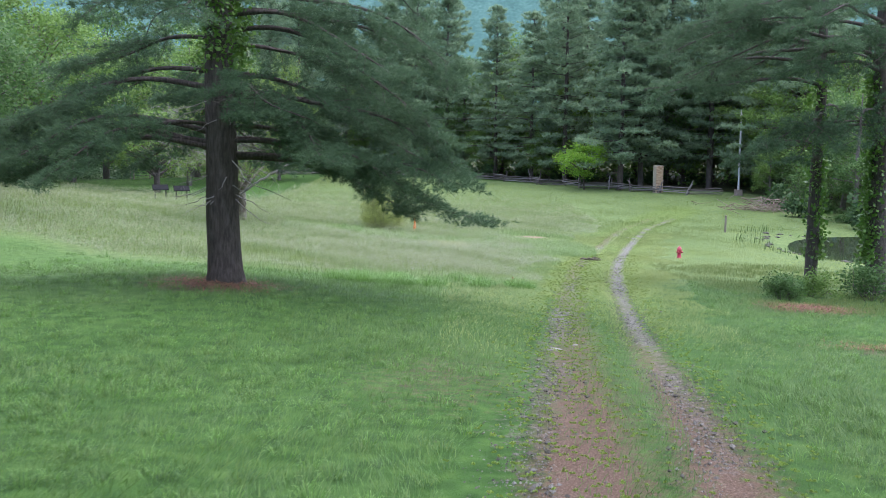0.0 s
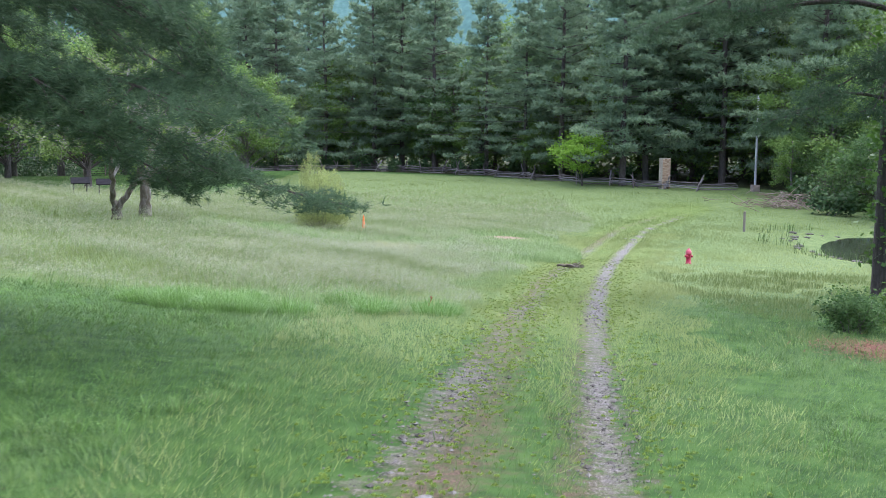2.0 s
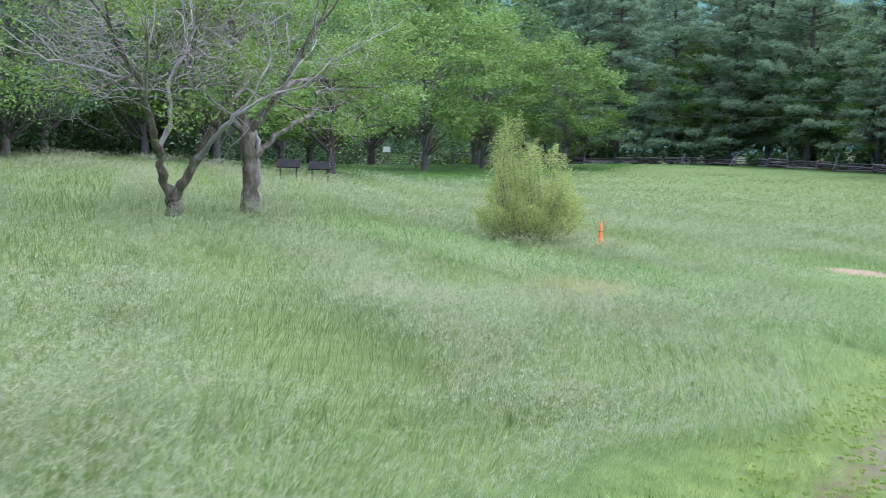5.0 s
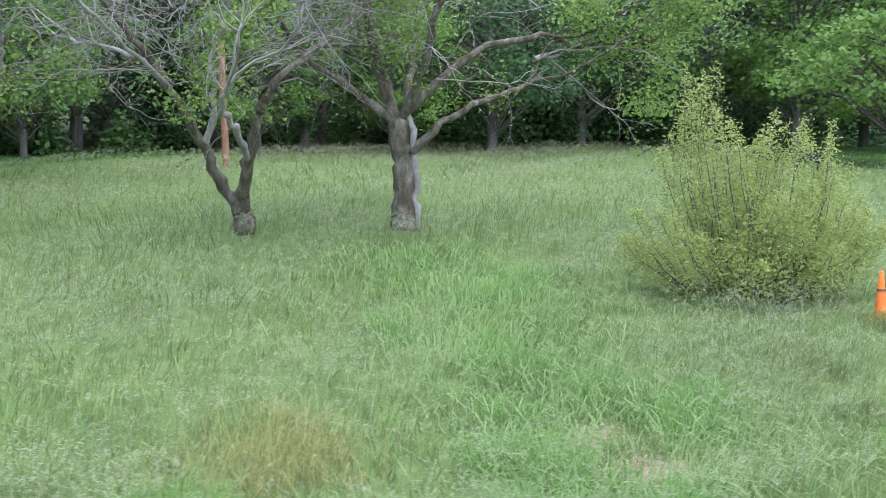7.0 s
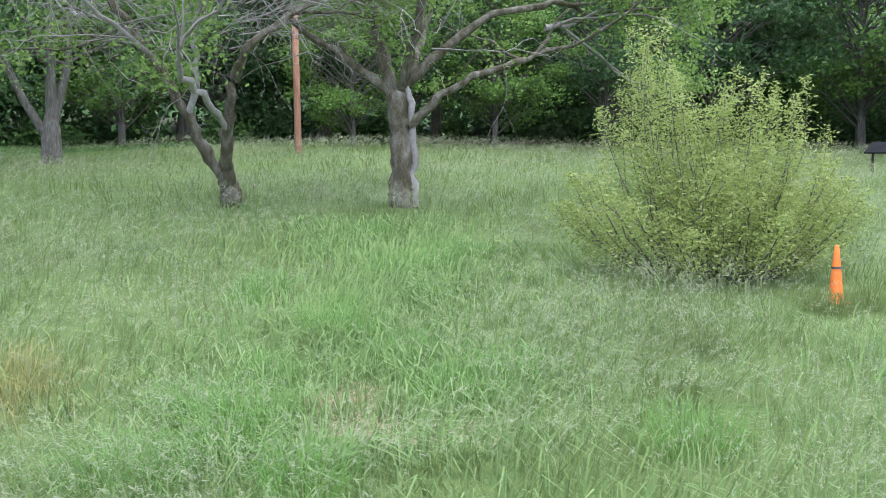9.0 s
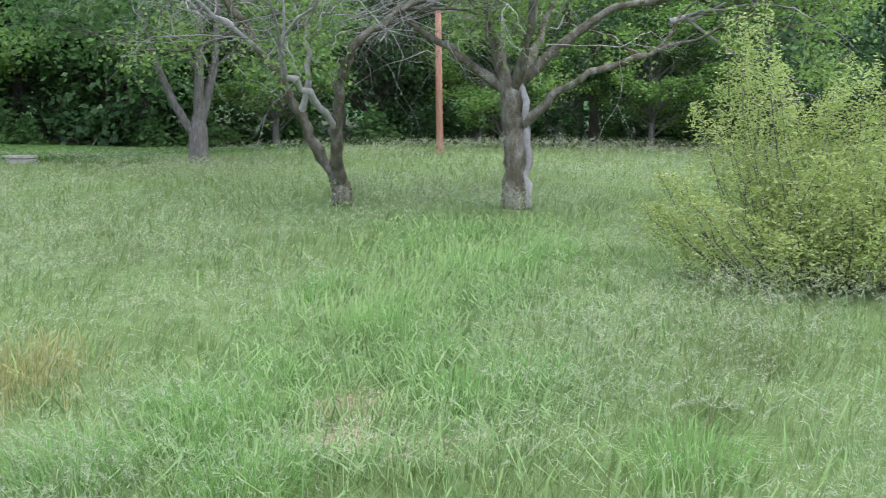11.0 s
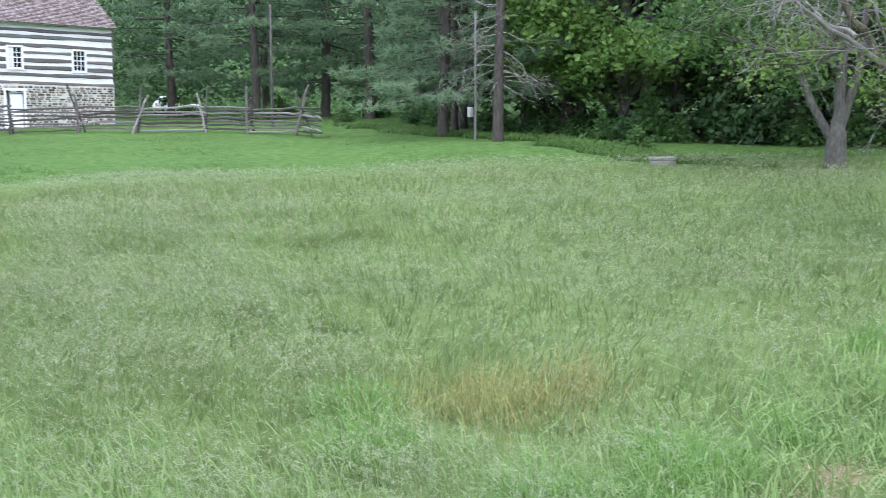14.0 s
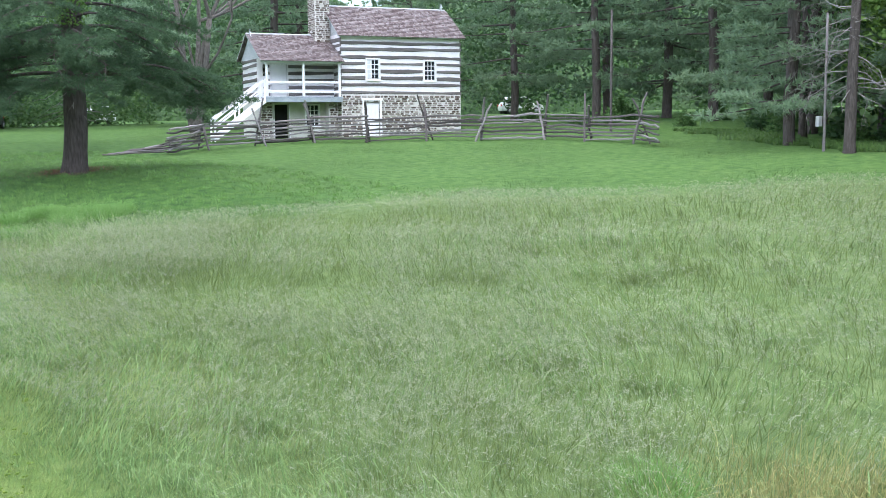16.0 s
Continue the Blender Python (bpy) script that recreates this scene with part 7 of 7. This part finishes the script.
def seed_tops(name, pts, height, label, rng=RG):
    """Airy panicles on thin nodding stalks: a bent stalk and many short slanting spikelets on its upper third."""
    n = len(pts)
    x, y, d = pts.T
    base = np.stack([x, y, ground(x, y) + 0.12], 1)
    rise = np.minimum((track_x(y) - x - 2.0) / 4.0, (y - field_edge(x) + 0.3) / 4.0)
    h = height * rng.uniform(0.55, 1.25, n) * np.clip(rise, 0.35, 1.0) * (0.88 + 0.14 * patchy(x, y, 1.3, 2))
    if height > 0.2:
        h *= 1 - 0.72 * grazed(x, y)
    sway = 0.6 + 1.5 * patchy(x, y, 3.1, 3) + rng.normal(size=n) * 0.9
    to = np.stack([np.cos(sway), np.sin(sway)], 1)
    off = to * (rng.uniform(0.1, 0.8, n) * h)[:, None]
    mid = base + np.concatenate([off * 0.45, (h * 0.68)[:, None]], 1)
    top = base + np.concatenate([off * 1.25, (h * rng.uniform(0.82, 1.0, n))[:, None]], 1)
    b = Build()
    s = rng.uniform(0, 6.283, n)
    side = np.stack([np.cos(s), np.sin(s), np.zeros(n)], 1)
    k = 1 + d / 14
    b.blades(base, mid, 0.0006 * k, side, None)
    for j in range(8):
        f = (0.06 + 0.125 * j + rng.uniform(-0.04, 0.04, n))[:, None]
        p = mid + (top - mid) * f
        q = rng.uniform(0, 6.283, n)
        l = (0.060 - 0.0045 * j) * (1 + d / 45) * rng.uniform(0.45, 1.4, n)
        t = p + np.stack([np.cos(q) * l, np.sin(q) * l, l * rng.uniform(-0.7, 0.7, n)], 1)
        sd = np.stack([-np.sin(q), np.cos(q), rng.normal(size=n) * 0.4], 1)
        b.blades(p, t, 0.0021 * k, sd, None)
    ob = new(name, b.mesh(name, M_seed))
    return tagged(ob, label, "grass", kind="stuff")


def ok_hay(x, y):
    return in_meadow(x, y) & (RG.uniform(0, 1, len(x)) > 0.95 * lush_zone(x, y)) & (RG.uniform(0, 1, len(x)) > 0.1 * straw_zone(x, y)) & (RG.uniform(0, 1, len(x)) > 1.1 * worn(x, y)) & (RG.uniform(0, 1, len(x)) < np.clip((114 - y) / 34, 0, 1) + (x < -14)) & (RG.uniform(0, 1, len(x)) > mounds(x, y))


def ok_lush(x, y):
    return (in_meadow(x, y) | (lush_zone(x, y) > 0.4)) & (RG.uniform(0, 1, len(x)) < lush_zone(x, y) + 0.10 * np.clip(patchy(x, y, 2.2, 5), 0, 1)) & (RG.uniform(0, 1, len(x)) > 1.1 * worn(x, y))


def track_bare(x, y):
    e = x - track_x(y)
    d = np.abs(e)
    return np.exp(-((e - 0.87) / 0.34) ** 2) * 0.95 + np.exp(-((e + 0.68 + 0.85 * np.exp(-np.clip(y - 8, 0, 199) / 13)) / (0.40 + 0.5 * np.exp(-np.clip(y - 8, 0, 199) / 13))) ** 2) * 0.85 + (d < 2.0) * (d > 0.3) * 0.6 * np.exp(-np.clip(y - 5, 0, 99) / 15)


def ok_lawn(x, y):
    pond = ((x - 33.5) / 12) ** 2 + ((y - 66) / 14) ** 2 < 1.05
    lit = np.exp(-(((x - 11.0) / 1.1) ** 2 + ((y - 31.2) / 1.0) ** 2)) + 0.7 * np.exp(-(((x - 9.3) / 0.9) ** 2 + ((y - 21.5) / 0.9) ** 2)) + np.exp(-(((x + 5.4) / 1.4) ** 2 + ((y - 24.8) / 1.0) ** 2)) + 0.8 * np.exp(-(((x - 5.8) / 1.3) ** 2 + ((y - 66.9) / 0.8) ** 2)) + 0.7 * np.exp(-(((x - 0.6) / 0.7) ** 2 + ((y - 31.8) / 0.5) ** 2))
    return ~in_meadow(x, y) & ~pond & (RG.uniform(0, 1, len(x)) > track_bare(x, y) * (y < 98)) & (RG.uniform(0, 1, len(x)) > lit) & (y < 138 - x * 0.72) & (x > -33.5 - np.clip(y - 50, 0, 60) * 0.42)


make_grass("meadow_grass", sow(125000, -42, 12, 28, 140, ok_hay, 6.5, RG), 0.42, 0.0020, M_tall, "tall hay meadow grass with pale drying tips", 1.3, True, 0.0, 0.8, tall=True)
seed_tops("grass_seed_heads", sow(70000, -40, 12, 30, 120, lambda x, y: ok_hay(x, y) & (grazed(x, y) < 0.3) & (RG.uniform(0, 1, len(x)) < 0.55 + 0.45 * patchy(x, y, 1.9, 8)), 9.0, RG), 0.52, "feathery pale seed heads above the meadow")
make_grass("lush_grass", sow(34000, -12, 9, 30, 72, ok_lush, 9.0, RG), 0.42, 0.0042, M_lush, "lush bright green grass leaning in the wind", 1.05, True, 0.0, 0.8)
make_grass("straw_grass", sow(900, -3, 5, 53, 61, lambda x, y: RG.uniform(0, 1, len(x)) < straw_zone(x, y), 12.0, RG), 0.5, 0.0022, M_straw, "yellowing dry grass patch", 0.8, True)
make_grass("lawn_grass", sow(220000, -40, 36, -4, 130, lambda x, y: ok_lawn(x, y) & ((y < 70) | (x < -12)) & (RG.uniform(0, 1, len(x)) > np.clip((-6.5 - x) / 4, 0, 1) * (y < 60)) & (RG.uniform(0, 1, len(x)) > 0.9 * (np.abs(x - track_x(y)) < 3.4) * np.clip((y - 20) / 10, 0, 1)) & ~((x > track_x(y) + 1.5) & (RG.uniform(0, 1, len(x)) < (y - 30) / 14)), 6.0, RG), 0.15, 0.0042, M_lawn, "short mown green grass", 0.8, False, 0.0, 0.8)
make_grass("roadside_grass", sow(130000, 0, 17, 18, 72, lambda x, y: (np.abs(x - track_x(y) - 0.87) > 0.32) & (np.abs(x - track_x(y) + 0.72) > 0.36 + 0.2 * patchy(x, y, 0.5, 4) * (y < 48) + 0.08 * (y < 44) + 0.34 * np.clip((34 - y) / 10, 0, 1)) & (RG.uniform(0, 1, len(x)) < (y - 17) / 15) & (np.abs(x - track_x(y)) < 3.2 + 0.5 * patchy(x, y, 1.5, 7) + 1.6 * (x < track_x(y))) & (~in_meadow(x, y) | (track_x(y) - x < 4.6)), 8.0, RG), 0.13, 0.0044, M_road, "yellow-green short grass along the wheel track", 0.8, False, 0.0, 0.6)
make_grass("lush_grass", sow(30000, -3, 12, 26, 62, lambda x, y: (RG.uniform(0, 1, len(x)) < (y - 26) / 10) & (track_x(y) - x > 1.7 + 0.3 * patchy(x, y, 0.8, 6)) & (RG.uniform(2.6, 5.6, len(x)) > track_x(y) - x), 9.0, RG), 0.17, 0.0042, M_lush, "fresh short green grass beside the wheel track", 0.8, False, 0.0, 0.6)
make_grass("roadside_grass", sow(46000, 4, 34, 30, 76, lambda x, y: ok_lawn(x, y) & (x > track_x(y) + 1.5) & (RG.uniform(0, 1, len(x)) < (y - 30) / 14), 9.0, RG), 0.13, 0.0044, M_road, "pale green mown grass between track and pond", 0.8, False, 0.0, 0.6)
make_grass("mown_grass", sow(70000, -42, -6, -2, 60, lambda x, y: ok_lawn(x, y) & (RG.uniform(0, 1, len(x)) < np.clip((-6.5 - x) / 4, 0, 1)), 20.0, RG), 0.085, 0.0030, M_mown_lit, "close-mown lawn below the cabin, its green painted brighter as if lit", 0.6, False, 0.0, 0.6)
def rough_edge(x, y):
    t = (x + 40) / 14.0
    return (t > 0) & (t < 1.25) & (np.abs(y - (26 + t * 21) - 1.5) < 2.6 + patchy(x, y, 1.2, 3)) & (x < -24)


make_grass("rough_grass", sow(26000, -42, -22, 20, 56, rough_edge, 30.0, RG), 0.27, 0.0045, M_lawn, "rough weedy grass along the wood's edge", 0.9, True, 0.0, 0.6)
make_grass("verge_grass", sow(60000, -14, 34, 62, 132, lambda x, y: (ok_lawn(x, y) | (in_meadow(x, y) & (y > 80))) & (RG.uniform(0, 1, len(x)) < (y - 60) / 12), 14.0, RG), 0.16, 0.004, M_tall, "pale short grass beside the far track", 0.6, False, 0.0, 0.5)


def tussocks(name, spots, n, height, material, label, rng=RG, width=0.0038):
    """Thick clumps of grass whose blades arch outwards all round."""
    b = Build()
    for x, y, r in spots:
        k = int(n * r / 0.3)
        a, q = rng.uniform(0, 6.283, k), np.sqrt(rng.uniform(0, 1, k))
        o = np.stack([np.cos(a), np.sin(a)], 1)
        bx, by = x + o[:, 0] * r * q, y + o[:, 1] * r * q
        base = np.stack([bx, by, ground(bx, by) - 0.03], 1)
        h = height * (1.15 - 0.55 * q) * rng.uniform(0.6, 1.2, k) * (0.6 + r)
        out = (o * (0.25 + 0.9 * q)[:, None] + rng.normal(size=(k, 2)) * 0.25) * h[:, None]
        mid = base + np.concatenate([out * 0.4, (h * 0.75)[:, None]], 1)
        tip = base + np.concatenate([out * 1.15, (h * rng.uniform(0.5, 0.95, k))[:, None]], 1)
        s = rng.uniform(0, 6.283, k)
        b.blades(base, tip, width, np.stack([np.cos(s), np.sin(s), np.zeros(k)], 1), mid, 0.0, 0.9)
    return tagged(new(name, b.mesh(name, material)), label, "grass", kind="stuff")


tussocks("grass_tussocks", [(-0.8 + 0.42 * k + RG.normal() * 0.5 - 1.2 * (k % 3 == 2), 32.4 + 0.30 * k + RG.normal() * 0.55, RG.uniform(0.28, 0.55)) for k in range(0, 11, 2)] + [(-1.8 + RG.normal() * 0.9, 33.0 + RG.normal() * 0.8, RG.uniform(0.25, 0.5)) for k in range(9)], 420, 0.40, M_tuft, "bright green tussocks at the edge of the hay")
lawn_spots = [q for q in zip(RG.uniform(-13, 12, 7600), RG.uniform(8, 40, 7600), RG.uniform(0.06, 0.15, 7600)) if abs(q[0] - float(track_x(q[1]))) > (1.9 if q[1] < 18 else 3.4) + 0.4 * math.sin(q[1]) and bool(ok_lawn(np.array([q[0]]), np.array([q[1]]))[0])]
near_spots = [q for q in lawn_spots if q[1] < 26 or q[2] > 0.09]
tussocks("lawn_tufts", near_spots[::2], 60, 0.24, M_lawn, "dark green tufts in the shaded lawn", width=0.0048)
tussocks("lawn_tufts", near_spots[1::3], 60, 0.27, M_tuft, "fresh bright green tufts in the shaded lawn", width=0.0045)
way = [(2.6 - 0.62 * k + RG.normal() * 0.35, 59.6 + 0.17 * k + RG.normal() * 0.75, RG.uniform(0.18, 0.4)) for k in range(17)]
tussocks("grass_tussocks", [q for q in way if float(worn(np.array(q[0]), np.array(q[1]))) < 0.25] + [(2.9, 58.2, 0.4), (2.2, 58.9, 0.35), (1.6, 59.2, 0.35), (3.4, 59.3, 0.3), (1.2, 61.1, 0.35), (3.1, 62.5, 0.4), (2.6, 56.4, 0.4), (1.7, 55.6, 0.4)], 260, 0.52, M_tuft, "long arching green grass along the trodden way")
tussocks("grass_tussocks", [(RG.uniform(-9, 4.5), RG.uniform(44, 66), RG.uniform(0.15, 0.38)) for k in range(60)], 130, 0.42, M_tall, "darker tufts standing in the hay", width=0.0032)
tussocks("grass_tussocks", [(RG.uniform(-8, 5), RG.uniform(46, 66), RG.uniform(0.12, 0.32)) for k in range(60)], 130, 0.48, M_lush, "fresh green tufts arching out of the hay", width=0.0032)

tussocks("grass_tussocks", [(-1.35, 67.0, 0.2), (-1.5, 66.75, 0.2), (-1.15, 67.35, 0.2), (-1.62, 67.75, 0.2), (-1.0, 66.8, 0.22)], 220, 0.50, M_tall, "hay standing round the cone", width=0.0032)

# dead straw lying on the worn spots
b = Build()
q = sow(1500, -1, 4, 58.5, 62, lambda x, y: RG.uniform(0, 1, len(x)) < worn(x, y), 30.0, RG)
a = RG.uniform(0, 6.283, len(q))
p = np.stack([q[:, 0], q[:, 1], ground(q[:, 0], q[:, 1]) + RG.uniform(0.01, 0.05, len(q))], 1)
o = np.stack([np.cos(a), np.sin(a), RG.normal(size=len(q)) * 0.15], 1)
b.blades(p, p + o * RG.uniform(0.08, 0.26, (len(q), 1)), 0.003, np.stack([-np.sin(a), np.cos(a), 0 * a], 1))
M_dead = mat("dead_straw", [(0.24, 0.18, 0.11), (0.38, 0.31, 0.21), (0.50, 0.43, 0.32)], 4.0, 0.9, island=0.6)
tagged(new("dead_straw", b.mesh("dead_straw", M_dead)), "pale dead straw lying on worn soil", "straw", kind="stuff")


def clumps(name, pts, size, material, label, n, rng=RG, flat=0.5, category="weeds"):
    """Low rosettes of broad leaves."""
    b = Build()
    m = len(pts)
    x, y, d = pts.T
    c = np.repeat(np.stack([x, y, ground(x, y) + 0.03], 1), n, 0)
    a = rng.uniform(0, 6.283, m * n)
    l = size * rng.uniform(0.5, 1.3, m * n) * np.repeat(1 + d / 40, n)
    o = np.stack([np.cos(a), np.sin(a)], 1)
    tip = c + np.stack([o[:, 0] * l, o[:, 1] * l, l * flat * rng.uniform(0.4, 1.4, m * n)], 1)
    mid = c + (tip - c) * 0.5 + np.array([0, 0, 0.02])
    side = np.stack([-o[:, 1], o[:, 0], np.zeros(m * n)], 1)
    w = (l * 0.22)[:, None]
    v = np.stack([c, mid + side * w, tip, mid - side * w], 1)
    k = np.arange(m * n)[:, None] * 4
    b.add(v, np.concatenate([k + [0, 2, 1], k + [0, 3, 2]]))
    return tagged(new(name, b.mesh(name, material)), label, category, kind="stuff")


def by_track(x, y):
    d = np.abs(x - track_x(y))
    e = x - track_x(y)
    return (y < 56) & (d < 2.2) & (RG.uniform(0, 1, len(x)) < 0.9 * np.exp(-((e + 0.55) / 0.5) ** 2) + 0.5 * np.exp(-((d - 1.4) / 0.3) ** 2) + 0.08)


clumps("roadside_weeds", sow(4200, -4, 22, 6, 70, by_track, 7.0, RG), 0.036, M_weed, "light green broad-leaved weeds along the wheel track", 6, flat=0.22)
def litter(x, y):
    """Red-brown needle litter: the mound by the pond pines and the ring below the great pine."""
    return np.exp(-(((x - 11.0) / 0.95) ** 2 + ((y - 31.2) / 0.9) ** 2)) + 0.7 * np.exp(-(((x - 9.3) / 0.8) ** 2 + ((y - 21.5) / 0.8) ** 2)) + 0.7 * np.exp(-(((x + 5.3) / 1.0) ** 2 + ((y - 24.9) / 0.8) ** 2))


b = Build()
q = sow(9000, -8, 18, 22, 36, lambda x, y: RG.uniform(0, 1, len(x)) < litter(x, y), 30.0, RG)
a = RG.uniform(0, 6.283, len(q))
p = np.stack([q[:, 0], q[:, 1], ground(q[:, 0], q[:, 1]) + RG.uniform(0.0, 0.09, len(q))], 1)
o = np.stack([np.cos(a), np.sin(a), RG.normal(size=len(q)) * 0.2], 1)
b.blades(p, p + o * RG.uniform(0.06, 0.20, (len(q), 1)), 0.012, np.stack([-np.sin(a), np.cos(a), 0 * a], 1))
tagged(new("needle_litter", b.mesh("needle_litter", M_litter)), "red-brown fallen pine needles and bark", "litter", kind="stuff")
M_reed = mat("pond_rushes", [(0.06, 0.11, 0.035), (0.10, 0.17, 0.055), (0.16, 0.23, 0.09)], 0.6, 0.7, leaf=0.3, island=0.5)
make_grass("pond_rushes", sow(160, 19, 28, 56, 80, lambda x, y: (np.abs(((x - 33.5) / 12.9) ** 2 + ((y - 66) / 15.0) ** 2 - 1.12) < 0.16) & (patchy(x, y, 1.1, 6) > 0.3), 14.0, RG), 0.62, 0.006, M_reed, "tall green rushes on the pond bank", 0.3, True)
make_grass("bank_grass", sow(14000, 9.5, 20, 30, 52, lambda x, y: (patchy(x, y, 1.4, 9) > -0.2) & (x > 8.5 + np.abs(y - 40) * 0.12) & (RG.uniform(0, 1, len(x)) > 1.2 * litter(x, y)), 10.0, RG), 0.24, 0.0042, M_tall, "rough uncut grass under the pond pines", 0.7, True, 0.0, 0.4)

# loose gravel in the ruts
b = Build()
y = RG.uniform(7, 60, 30000)
sidex = np.where(RG.uniform(0, 1, 30000) < 0.5, 0.87, -0.70)
sidex = np.where(sidex < 0, sidex - 0.55 * np.exp(-np.clip(y - 8, 0, 199) / 13), sidex)
x = track_x(y) + sidex + RG.normal(size=30000) * 0.27
keep = RG.uniform(0, 1, 30000) < np.exp(-np.clip(y - 8, 0, 99) / 22)
x, y = x[keep], y[keep]
n = len(x)
s = RG.uniform(0.006, 0.019, n)[:, None] * (1 + (RG.uniform(0, 1, n) < 0.05)[:, None] * 1.6)
c = np.stack([x, y, ground(x, y) - 0.05 * np.exp(-((np.abs(x - track_x(y)) - 0.85) / 0.3) ** 2) + 0.012], 1)
octa = np.array([(1, 0, 0), (0, 1, 0), (-1, 0, 0), (0, -1, 0), (0, 0, 0.6), (0, 0, -0.6)], float)
v = c[:, None] + s[:, None] * octa[None] * RG.uniform(0.6, 1.3, (n, 6, 1))
tri = np.array([(0, 1, 4), (1, 2, 4), (2, 3, 4), (3, 0, 4), (1, 0, 5), (2, 1, 5), (3, 2, 5), (0, 3, 5)])
b.add(v.reshape(-1, 3), (np.arange(n)[:, None, None] * 6 + tri[None]).reshape(-1, 3))
tagged(new("track_gravel", b.mesh("track_gravel", M_gravel)), "loose grey gravel in the wheel ruts", "gravel", kind="stuff")
